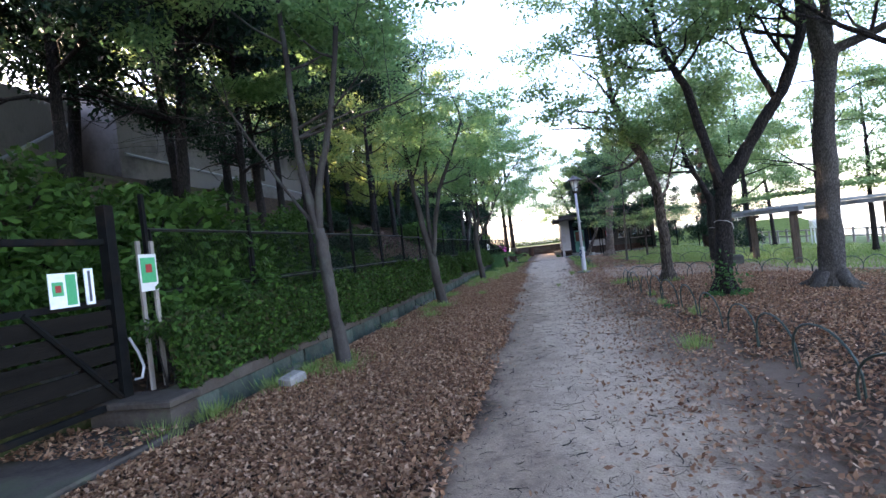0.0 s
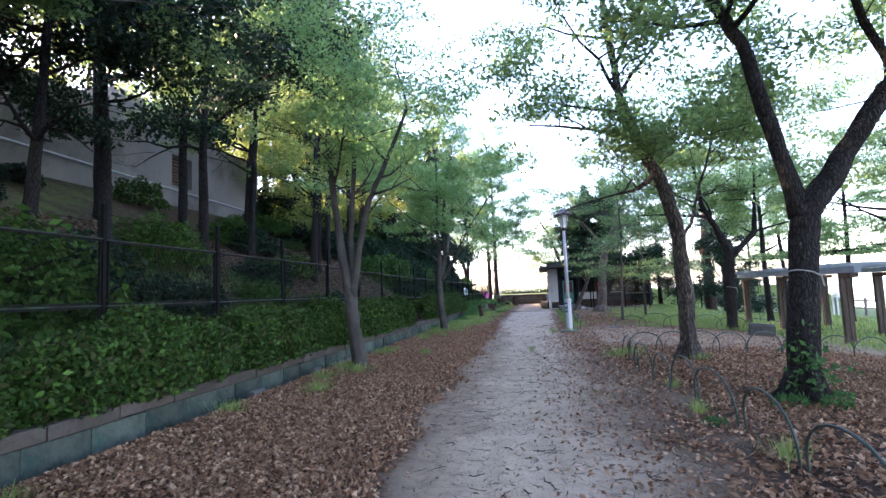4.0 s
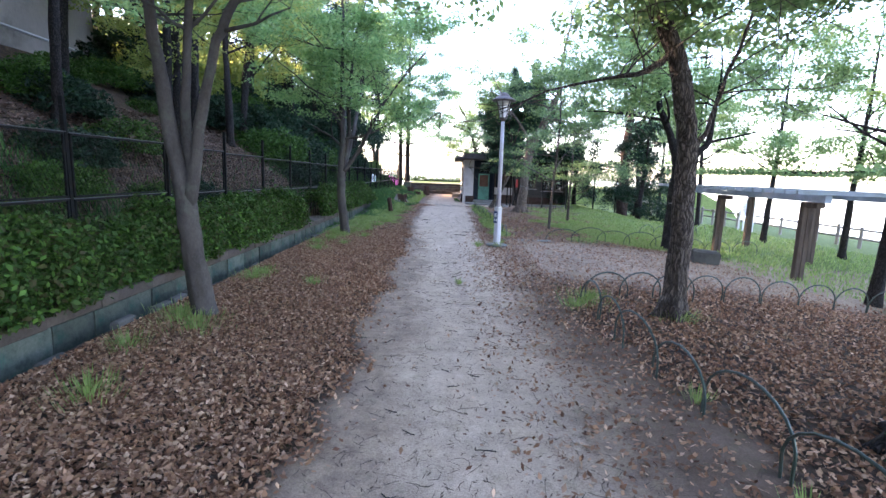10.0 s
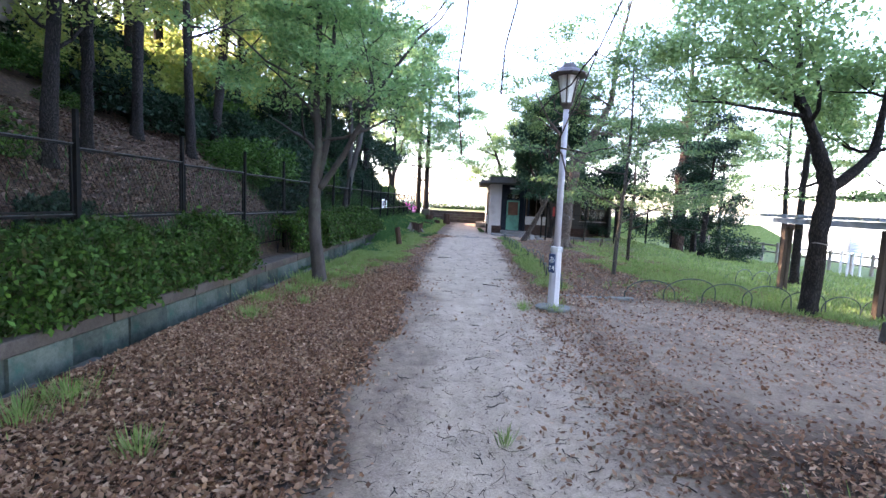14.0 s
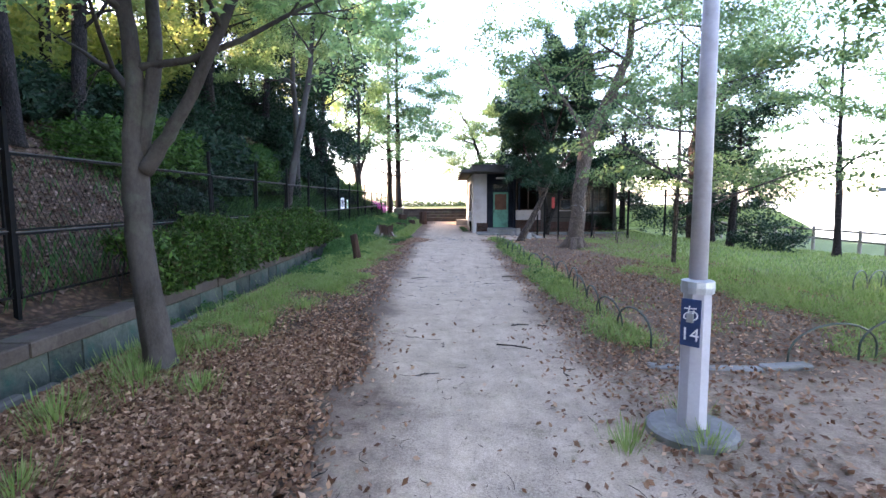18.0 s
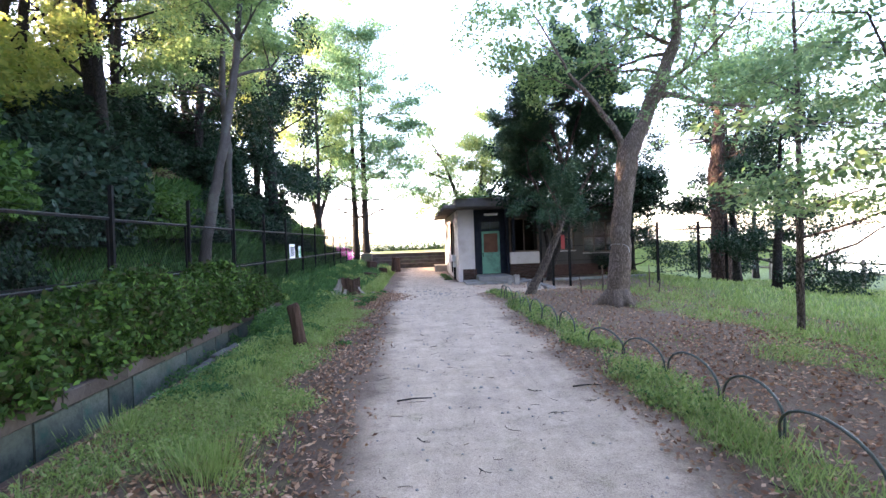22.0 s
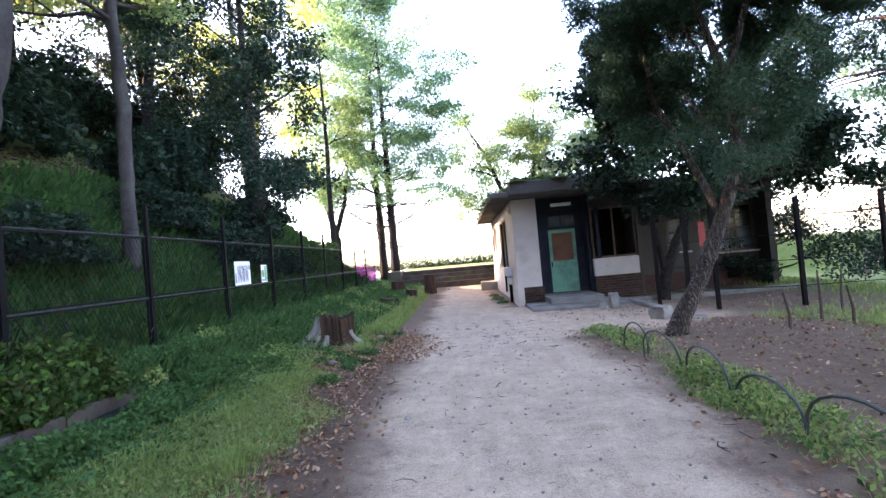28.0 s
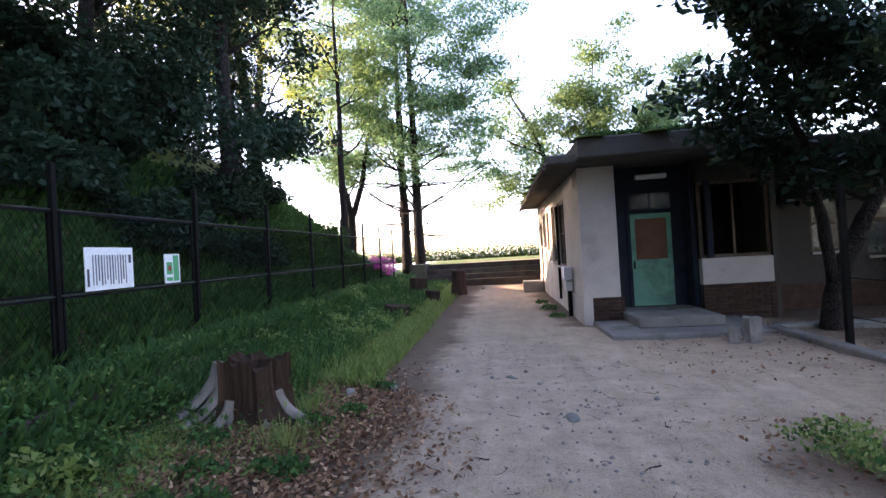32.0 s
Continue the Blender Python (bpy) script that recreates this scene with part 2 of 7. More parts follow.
PLASTER_GREY = rough_mat("plaster_grey_beige", (0.17, 0.156, 0.145), (0.28, 0.256, 0.24), 0.5, 20, 0.92, 0.3, 0.005, (1, 1, 0.3), (0.09, 0.084, 0.077))
# Plaster darkened further: deep tree shade is put into the base colour.
HUT_SHADED = rough_mat("plaster_shaded_grey", (0.04, 0.036, 0.032), (0.085, 0.077, 0.07), 0.6, 22, 0.92, 0.3, 0.005, (1, 1, 0.3), (0.05, 0.045, 0.04))
BRICK = rough_mat("brick_dark_red", (0.03, 0.018, 0.015), (0.085, 0.05, 0.04), 5, 45, 0.9, 0.6, 0.008, None, None, 0, 0.3)
ROOF = rough_mat("roof_concrete_dirty", (0.045, 0.042, 0.038), (0.13, 0.12, 0.108), 1.2, 30, 0.95, 0.5, 0.01, None, (0.06, 0.075, 0.03))
MOSS = rough_mat("moss", (0.03, 0.055, 0.012), (0.09, 0.13, 0.03), 6, 60, 1.0, 1.0, 0.03)
BLACK_METAL = rough_mat("iron_black_paint", (0.003, 0.0032, 0.0032), (0.009, 0.0095, 0.0095), 6, 60, 0.75, 0.3, 0.003, None, (0.016, 0.011, 0.008), 0.0)
RAIL_GREY = rough_mat("rail_worn_grey", (0.03, 0.031, 0.032), (0.1, 0.102, 0.104), 6, 60, 0.5, 0.2, 0.003, None, (0.04, 0.03, 0.024), 0.3)
GREEN_METAL = rough_mat("hoop_dark_green", (0.012, 0.022, 0.016), (0.035, 0.055, 0.04), 8, 60, 0.5, 0.3, 0.003, None, (0.05, 0.03, 0.02), 0.1)
GALV = rough_mat("galvanised_steel", (0.3, 0.31, 0.32), (0.5, 0.51, 0.52), 5, 60, 0.5, 0.2, 0.003, None, None, 0.5)
LAMP_PAINT = rough_mat("pole_paint_grey", (0.33, 0.32, 0.35), (0.46, 0.45, 0.48), 3, 40, 0.55, 0.15, 0.003, None, (0.27, 0.25, 0.25))
BROWN_METAL = rough_mat("lantern_brown_metal", (0.05, 0.038, 0.032), (0.12, 0.095, 0.08), 5, 40, 0.55, 0.2, 0.003)
MILKY = plain_mat("lantern_milk_glass", (0.75, 0.74, 0.7), 0.3)
WHITE = plain_mat("sign_white", (0.78, 0.79, 0.8), 0.5)
WHITE_PAINT = rough_mat("white_paint_worn", (0.5, 0.49, 0.47), (0.72, 0.71, 0.69), 3, 40, 0.7, 0.2, 0.003)
SIGN_GREEN = plain_mat("sign_green", (0.03, 0.33, 0.13), 0.5)
SIGN_RED = plain_mat("sign_red", (0.3, 0.022, 0.016), 0.6)
SIGN_BLUE = plain_mat("sign_blue", (0.012, 0.035, 0.11), 0.45)
INK = plain_mat("ink_dark", (0.05, 0.055, 0.07), 0.7)
DOOR_GREEN = rough_mat("door_paint_green", (0.06, 0.2, 0.14), (0.11, 0.31, 0.22), 2.5, 40, 0.6, 0.25, 0.003, None, (0.05, 0.13, 0.1))
DOOR_BROWN = rough_mat("door_panel_rust_brown", (0.09, 0.045, 0.03), (0.17, 0.09, 0.06), 3, 30, 0.8, 0.3, 0.004)
FRAME_BLUE = rough_mat("timber_dark_blue_paint", (0.01, 0.013, 0.02), (0.03, 0.036, 0.047), 3, 30, 0.75, 0.3, 0.004)
WINDOW_FRAME = rough_mat("window_frame_brown", (0.06, 0.045, 0.035), (0.14, 0.105, 0.08), 4, 40, 0.8, 0.3, 0.004)
WOOD_OLD = rough_mat("wood_weathered", (0.014, 0.009, 0.007), (0.1, 0.062, 0.045), 3, 16, 0.95, 1.0, 0.03, (4, 4, 0.2))
# Near-black room surfaces: the darkness of the interior is in the colour.
DARK_ROOM = rough_mat("room_shade_dark", (0.012, 0.01, 0.008), (0.035, 0.028, 0.022), 2, 20, 0.9, 0.3, 0.005)
WOOD_CUT = rough_mat("wood_grey_dry", (0.13, 0.11, 0.095), (0.34, 0.305, 0.27), 2, 20, 0.95, 0.8, 0.015, (3, 3, 0.3))
STEP_BAND = rough_mat("step_band_dark", (0.004, 0.0035, 0.003), (0.014, 0.012, 0.01), 2, 24, 0.9, 0.6, 0.01, (0.3, 0.3, 3))
PERGOLA_PAINT = rough_mat("pergola_bluegrey", (0.16, 0.19, 0.22), (0.32, 0.36, 0.4), 2, 30, 0.8, 0.4, 0.006)
ROPE = plain_mat("rope_pale", (0.36, 0.34, 0.32), 0.9)
PLASTIC_GREY = plain_mat("plastic_light_grey", (0.45, 0.46, 0.47), 0.5)


def glass_mat():
    m, n, l, p = nodes_of("window_glass")
    p.inputs["Base Color"].default_value = (0.4, 0.44, 0.45, 1)
    p.inputs["Roughness"].default_value, p.inputs["IOR"].default_value = 0.05, 1.2
    p.inputs["Transmission Weight"].default_value = 0.9
    return m


GLASS = glass_mat()


def water_mat():
    m, n, l, p = nodes_of("water")
    p.inputs["Base Color"].default_value = (0.10, 0.13, 0.14, 1)
    p.inputs["Roughness"].default_value = 0.12
    l.new(bump_of(n, l, noise_of(n, l, 1.5, 3), 0.25, 0.05), p.inputs["Normal"])
    return m


WATER = water_mat()


def ground_mat():
    """Trodden sandy earth, leaf litter and turf, laid out by the masks in the mesh's cover attribute."""
    m, n, l, p = nodes_of("park_ground")
    pos = n.new("ShaderNodeTexCoord").outputs["Object"]
    at = n.new("ShaderNodeAttribute")
    at.attribute_name = "cover"
    sep = n.new("ShaderNodeSeparateColor")
    l.new(at.outputs["Color"], sep.inputs[0])
    wide, mid, fine = noise_of(n, l, 0.7, 5, 0.6, pos), noise_of(n, l, 6, 6, 0.65, pos), noise_of(n, l, 70, 4, 0.7, pos)
    sand = mix_of(n, l, 0.5, ramp(n, l, wide, [(0.3, (0.41, 0.3, 0.21)), (0.7, (0.58, 0.438, 0.316))]), ramp(n, l, mid, [(0.3, (0.33, 0.238, 0.165)), (0.7, (0.6, 0.457, 0.333))]))
    sand = mix_of(n, l, ramp(n, l, noise_of(n, l, 2.2, 7, 0.75, pos), [(0.43, (0, 0, 0)), (0.66, (0.75, 0.75, 0.75))]), sand, (0.225, 0.17, 0.127))
    tread = noise_of(n, l, 1.0, 6, 0.65, pos, (4.5, 0.35, 1))
    sand = mix_of(n, l, ramp(n, l, tread, [(0.5, (0, 0, 0)), (0.68, (0.6, 0.6, 0.6))]), sand, (0.26, 0.192, 0.139))
    sand = mix_of(n, l, 0.36, sand, ramp(n, l, fine, [(0.35, (0.1, 0.072, 0.053)), (0.6, (0.52, 0.402, 0.29))]))
    grit = noise_of(n, l, 26, 5, 0.8, pos)
    sand = mix_of(n, l, ramp(n, l, grit, [(0.56, (0, 0, 0)), (0.68, (0.7, 0.7, 0.7))]), sand, (0.13, 0.098, 0.075))
    earth = mix_of(n, l, 0.5, ramp(n, l, mid, [(0.3, (0.078, 0.049, 0.033)), (0.7, (0.17, 0.115, 0.08))]), ramp(n, l, fine, [(0.3, (0.055, 0.035, 0.024)), (0.7, (0.2, 0.14, 0.1))]))
    vo = n.new("ShaderNodeTexVoronoi")
    vo.inputs["Scale"].default_value = 17
    vo.inputs["Randomness"].default_value = 1.0
    l.new(pos, vo.inputs["Vector"])
    sc = n.new("ShaderNodeSeparateColor")
    l.new(vo.outputs["Color"], sc.inputs[0])
    lit = ramp(n, l, sc.outputs[0], [(0.0, (0.016, 0.009, 0.006)), (0.3, (0.042, 0.022, 0.014)), (0.6, (0.075, 0.042, 0.026)), (0.85, (0.13, 0.08, 0.052)), (1.0, (0.04, 0.022, 0.014))])
    lit = mix_of(n, l, ramp(n, l, vo.outputs["Distance"], [(0.35, (0, 0, 0)), (0.75, (1, 1, 1))]), lit, (0.03, 0.02, 0.015))
    turf = mix_of(n, l, 0.5, ramp(n, l, mid, [(0.3, (0.045, 0.075, 0.02)), (0.7, (0.12, 0.155, 0.045))]), ramp(n, l, fine, [(0.3, (0.035, 0.065, 0.012)), (0.7, (0.17, 0.21, 0.055))]))
    rag = noise_of(n, l, 5.0, 8, 0.78, pos)

    def edge(cover):
        """The mask with a ragged, speckled border."""
        a = n.new("ShaderNodeMath")
        a.operation = "MULTIPLY_ADD"
        l.new(rag, a.inputs[0])
        a.inputs[1].default_value = 1.45
        l.new(cover, a.inputs[2])
        return remap(a.outputs[0], 0.7, 1.62)

    def remap(v, a, b):
        r = n.new("ShaderNodeMapRange")
        r.interpolation_type = "SMOOTHSTEP"
        r.inputs[1].default_value, r.inputs[2].default_value = a, b
        l.new(v, r.inputs[0])
        return r.outputs[0]

    c = mix_of(n, l, edge(sep.outputs[0]), earth, sand)
    c = mix_of(n, l, edge(sep.outputs[2]), c, lit)
    c = mix_of(n, l, edge(sep.outputs[1]), c, turf)
    l.new(c, p.inputs["Base Color"])
    p.inputs["Roughness"].default_value = 0.97
    p.inputs["Specular IOR Level"].default_value = 0.2
    l.new(bump_of(n, l, mix_of(n, l, 0.5, mid, fine), 0.8, 0.03), p.inputs["Normal"])
    return m


GROUND = ground_mat()

# ---- mesh tools ----
class Geo:
    """Collects faces for one mesh."""

    def __init__(self):
        self.v, self.f = [], []

    def box(self, x0, y0, z0, x1, y1, z1, m=None, chamfer=0.0):
        b, c = len(self.v), chamfer
        if c:
            pts = []
            for z, k in ((z0, c), (z0 + c, 0), (z1 - c, 0), (z1, c)):
                pts += [(x0 + k + (c if not k else 0) * 0, y0 + k, z), (x1 - k, y0 + k, z), (x1 - k, y1 - k, z), (x0 + k, y1 - k, z)]
            fs = [(3, 2, 1, 0), (12, 13, 14, 15)]
            for lvl in range(3):
                for i in range(4):
                    j = (i + 1) % 4
                    fs.append((lvl * 4 + i, lvl * 4 + j, lvl * 4 + 4 + j, lvl * 4 + 4 + i))
        else:
            pts = [(x, y, z) for z in (z0, z1) for x, y in ((x0, y0), (x1, y0), (x1, y1), (x0, y1))]
            fs = [(3, 2, 1, 0), (4, 5, 6, 7), (0, 1, 5, 4), (1, 2, 6, 5), (2, 3, 7, 6), (3, 0, 4, 7)]
        self.v += [tuple(m @ Vector(p)) if m else p for p in pts]
        self.f += [tuple(b + i for i in q) for q in fs]
        return self

    def tube(self, pts, radii, sides=8, caps=True, wob=0.0):
        b = len(self.v)
        pts = [Vector(p) for p in pts]
        u = None
        for i, p in enumerate(pts):
            d = (pts[min(i + 1, len(pts) - 1)] - pts[max(i - 1, 0)]).normalized()
            if u is None:
                u = d.orthogonal().normalized()
            u = (u - d * u.dot(d)).normalized()
            w, r = d.cross(u), radii[i] if isinstance(radii, (list, tuple)) else radii
            for k in range(sides):
                a = 2 * math.pi * k / sides
                q = r * (1 + (wob * noise.noise((p.x * 3 + k * 1.7, p.y * 3, p.z * 1.3)) if wob else 0))
                self.v.append(tuple(p + u * (math.cos(a) * q) + w * (math.sin(a) * q)))
        for i in range(len(pts) - 1):
            for k in range(sides):
                j = (k + 1) % sides
                self.f.append((b + i * sides + k, b + i * sides + j, b + (i + 1) * sides + j, b + (i + 1) * sides + k))
        if caps:
            self.f.append(tuple(b + k for k in reversed(range(sides))))
            self.f.append(tuple(b + (len(pts) - 1) * sides + k for k in range(sides)))
        return self

    def lathe(self, prof, sides=12, at=(0, 0, 0)):
        return self.tube([(at[0], at[1], at[2] + z) for r, z in prof], [r for r, z in prof], sides)

    def mesh(self, name, mat, smooth=False):
        me = bpy.data.meshes.new(name)
        me.from_pydata(self.v, [], self.f)
        me.materials.append(mat)
        if smooth:
            me.polygons.foreach_set("use_smooth", [True] * len(me.polygons))
        me.update()
        return me


def part(name, geo, mat, parent=None, label="", smooth=False):
    """One mesh object, under its thing if one is given."""
    ob = new(name, geo if isinstance(geo, bpy.types.Mesh) else geo.mesh(name, mat, smooth))
    if parent:
        ob.parent = parent
    return tagged(ob, label)


def thing(name, at=(0, 0, 0), label="", category="", group="", kind="", rz=0):
    ob = new(name)
    ob.empty_display_size = 0.1
    ob.matrix_world = pose(*at, 0, 0, rz)
    return tagged(ob, label, category, group, kind)


def quads(name, mat, centre, u, v):
    """A mesh of many four-cornered leaves from arrays of centres and half-axes."""
    n = len(centre)
    co = np.empty((n, 4, 3), np.float32)
    co[:, 0], co[:, 1], co[:, 2], co[:, 3] = centre - u, centre - v * 1.0 + u * 0.1, centre + u, centre + v * 1.0 + u * 0.1
    me = bpy.data.meshes.new(name)
    me.vertices.add(4 * n)
    me.vertices.foreach_set("co", co.ravel())
    me.loops.add(4 * n)
    me.loops.foreach_set("vertex_index", np.arange(4 * n, dtype=np.int32))
    me.polygons.add(n)
    me.polygons.foreach_set("loop_start", np.arange(0, 4 * n, 4, dtype=np.int32))
    me.materials.append(mat)
    me.update(calc_edges=True)
    me.validate()
    return me


def leaf_axes(rng, n, size, flat=0.6, ratio=0.5, droop=0.0):
    """Half-axes for n leaves; flat: 1 lies level, 0 any way."""
    nrm = rng.normal(size=(n, 3)) * (1 - flat * 0.8)
    nrm[:, 2] += flat * 1.2
    nrm /= np.linalg.norm(nrm, axis=1, keepdims=True)
    a = rng.normal(size=(n, 3))
    a[:, 2] -= droop
    u = a - nrm * (a * nrm).sum(1, keepdims=True)
    u /= np.linalg.norm(u, axis=1, keepdims=True) + 1e-9
    v = np.cross(nrm, u)
    s = size * rng.uniform(0.65, 1.3, (n, 1))
    return u * s, v * s * ratio


def limb(geo, rng, p, d, r, length, level, tips, opt):
    """A branch that bends, thins and splits; its outer points are kept for the leaves."""
    n = 4 if level else 5
    pts, rad = [Vector(p)], [r]
    q, d = Vector(p), Vector(d).normalized()
    for i in range(n):
        d = (d + Vector(rng.normal(size=3)) * opt["bend"] + Vector((0, 0, opt["rise"] if level < 2 else opt["rise"] * 0.4))).normalized()
        q = q + d * (length / n)
        pts.append(q.copy())
        rad.append(max(0.004, r * (1 - 0.72 * (i + 1) / n)))
    geo.tube(pts, rad, 7 if r > 0.06 else (5 if r > 0.02 else 3), caps=False)
    if level >= opt["depth"]:
        tips += [(pts[i], d) for i in range(2, n + 1)]
        return
    kids = opt["kids"][min(level, len(opt["kids"]) - 1)]
    for k in range(kids):
        i = 1 + int(rng.integers(0, n)) if k else n
        side = Vector(rng.normal(size=3))
        side.z *= opt["level"]
        way = (d * 0.75 + side.normalized() * opt["spread"]).normalized()
        limb(geo, rng, pts[i], way, max(0.006, rad[i] * 0.72), length * rng.uniform(0.5, 0.78), level + 1, tips, opt)
    if level >= opt["depth"] - 1:
        tips += [(pts[i], d) for i in range(2, n + 1)]


OPT = dict(bend=0.16, rise=0.06, depth=3, kids=(3, 3, 3), spread=0.85, level=0.5)


def build_tree(name, at, stems, bark, leaf, seed, label, category="tree", n_leaf=9000, leaf_size=0.065, flat=0.6, cloud=(0.45, 0.2), limbs=7, reach=2.4,
               start=0.45, opt=None, group="", droop=0.0, ratio=0.5, sides=16, rz=0, roots=0.0, leaf_low=-9.0, thick=1.0):
    """A tree: given stems (lists of x, y, z, radius), grown limbs, and a crown of single leaves round the twigs."""
    rng = np.random.default_rng(seed)
    o = dict(OPT)
    o.update(opt or {})
    wood, twigs, tips = Geo(), Geo(), []
    stems = [[(x, y, z, r * thick) for x, y, z, r in stem] for stem in stems]
    for s, stem in enumerate(stems):
        fine_pts, fine_r = [], []
        for (x0, y0, z0, r0), (x1, y1, z1, r1) in zip(stem, stem[1:]):
            for k in range(6 if s == 0 else 4):
                t = k / (6 if s == 0 else 4)
                j = 0.008 if z0 > 0.4 else 0.0
                fine_pts.append((x0 + (x1 - x0) * t + rng.normal() * j, y0 + (y1 - y0) * t + rng.normal() * j, z0 + (z1 - z0) * t))
                fine_r.append(r0 + (r1 - r0) * t)
        fine_pts.append(stem[-1][:3])
        fine_r.append(stem[-1][3])
        wood.tube(fine_pts, fine_r, sides if s == 0 else 9, True, 0.3)
        m = len(fine_pts)
        lo = int(m * start) if s == 0 else int(m * 0.55)
        for k in range(limbs if s == 0 else max(3, limbs * 2 // 3)):
            i = min(m - 1, lo + int((m - lo) * k / (limbs if s == 0 else max(3, limbs * 2 // 3))) + int(rng.integers(0, 2)))
            a = rng.uniform(0, 2 * math.pi)
            way = (math.cos(a), math.sin(a), rng.uniform(0.1, 0.7))
            r = min(fine_r[i] * 0.55, 0.05)
            limb(twigs, rng, fine_pts[i], way, r, reach * rng.uniform(0.7, 1.2) * (1.0 - 0.35 * (i / m)) * (1.0 if s == 0 else 0.65), 1, tips, o)
        limb(twigs, rng, fine_pts[-1], Vector(fine_pts[-1]) - Vector(fine_pts[-3]), fine_r[-1], reach * (0.8 if s == 0 else 0.6), 1, tips, o)
    base = np.array([t[0] for t in tips])
    keep = base[:, 2] > leaf_low
    base = base[keep]
    pick = rng.integers(0, len(base), n_leaf)
    ball = rng.normal(size=(n_leaf, 3))
    ball *= rng.random((n_leaf, 1)) ** 0.5 / np.linalg.norm(ball, axis=1, keepdims=True)
    c = base[pick] + ball * np.array([cloud[0], cloud[0], cloud[1]]) * 1.55
    u, v = leaf_axes(rng, n_leaf, leaf_size, flat, ratio, droop)
    root = thing(name, at, label, category, group, "", rz)
    part("trunk", wood, bark, root, smooth=True)
    for k in range(int(roots)):
        a = 2 * math.pi * k / int(roots) + rng.uniform(-0.3, 0.3)
        r0, reach_r = stems[0][0][3], stems[0][0][3] * rng.uniform(1.8, 2.8)
        part("root", Geo().tube([(math.cos(a) * r0 * 0.5, math.sin(a) * r0 * 0.5, 0.35), (math.cos(a) * r0 * 1.1, math.sin(a) * r0 * 1.1, 0.1), (math.cos(a) * reach_r, math.sin(a) * reach_r, -0.05)], [r0 * 0.45, r0 * 0.36, 0.03], 7, True, 0.3), bark, root, smooth=True)
    tagged(part("limb_structure", twigs, bark, root, smooth=True), kind="stuff")
    tagged(part("crown", quads("crown", leaf, c, u, v), leaf, root), kind="stuff")
    return root


def leafy(rng, n, size, shape, spread=(1, 1, 1)):
    """Leaves over the upper shell of a lumpy mound of the given half-sizes."""
    a = rng.normal(size=(n, 3))
    a[:, 2] = np.abs(a[:, 2]) * 1.0
    a /= np.linalg.norm(a, axis=1, keepdims=True)
    lump = 1 + 0.22 * np.sin(a[:, 0:1] * 5 + a[:, 1:2] * 4) * np.cos(a[:, 1:2] * 6 + a[:, 2:3] * 3)
    c = a * lump * rng.uniform(0.72, 1.04, (n, 1)) * np.array(shape)
    u, v = leaf_axes(rng, n, size, 0.35, 0.5)
    return c, u, v

# ---- ground ----
FENCE_X, WALL_X = -3.85, -3.12
PATH_L = ((-8, 0.5), (2.5, 0.48), (7, 0.4), (10, 0.2), (15, 0.08), (20, -0.05), (27, -0.28), (31, -0.3), (35, -0.46), (40, -0.5), (55, -0.45))
PATH_R = ((-8, 2.65), (5, 2.6), (9, 2.5), (13, 2.5), (17, 2.3), (20, 2.0), (27, 2.1), (30, 2.05), (34.5, 2.25), (38, 1.75), (45, 1.6), (55, 1.5))


def along(table, y):
    return np.interp(y, [a for a, b in table], [b for a, b in table])


def smooth01(t):
    t = np.clip(t, 0, 1)
    return t * t * (3 - 2 * t)


def hill(x, y):
    """The slope behind the fence, and how it ends past the hut."""
    d = FENCE_X - x
    rise = np.interp(d, [-0.2, 0, 1.2, 2.2, 4.2, 8.2, 12, 20, 40, 90], [0.34, 0.38, 0.95, 1.65, 2.95, 5.1, 5.9, 6.8, 7.2, 4.0])
    rise = rise * (1 + 0.35 * smooth01((y - 31) / 9))
    fall = 1 - smooth01((y - 49) / 16)
    back = smooth01((y + 44) / 30)
    return rise * fall * back + 0.2 * (1 - fall)


def ground_z(x, y):
    z = 0.018 * np.sin(x * 1.7 + y * 0.6) * np.cos(y * 0.45) + 0.01 * np.sin(x * 4.1 + 1) * np.sin(y * 3.3)
    z = z - 0.02 * np.exp(-((x - 0.8) / 1.0) ** 2)
    z = z - 0.2 * smooth01((y - 34) / 6.7) * smooth01((54 - y) / 2.2) * smooth01((x + 2) / 1.5)
    dip = np.interp(x, [4.5, 8, 11, 20], [0, 0.26, 0.5, 0.8])
    z = z - dip * (1 - smooth01((y - 33) / 5) * smooth01((13 - x) / 3))
    z = np.where((x < WALL_X + 0.02) & (y > 3.63), np.where(x < FENCE_X, hill(x, y), 0.30 + 0.04 * (WALL_X - x)), z)
    z = np.where((x > FENCE_X) & (y > 33.9), z * smooth01((x + 3.6) / 1.2) + 0.32 * smooth01((-2.3 - x) / 1.4), z)
    z = np.where((x < -4.35) & (y <= 3.63), hill(x + 0.5, y), z)
    z = np.where((x > WALL_X + 0.02) & (x < -2.78) & (y > 3.63) & (y < 33.3), -0.24, z)
    # the terrace beyond the steps, and the shore on the far side of the lawn
    z = np.where((y > 54.3) & (x > -3.5), np.maximum(z, 0.86), z)
    edge = np.maximum(np.maximum((x - 23 - 0.1 * np.maximum(y - 30, 0)) / 10, (y - 74) / 10), (-y - 30) / 15)
    return z - 9.0 * smooth01(edge) * np.where(x < -6, smooth01((y - 74) / 15), 1.0)


def spaced(*spans):
    out = []
    for a, b, s in spans:
        out += list(np.arange(a, b - 1e-6, s))
    return np.array(out + [spans[-1][1]])


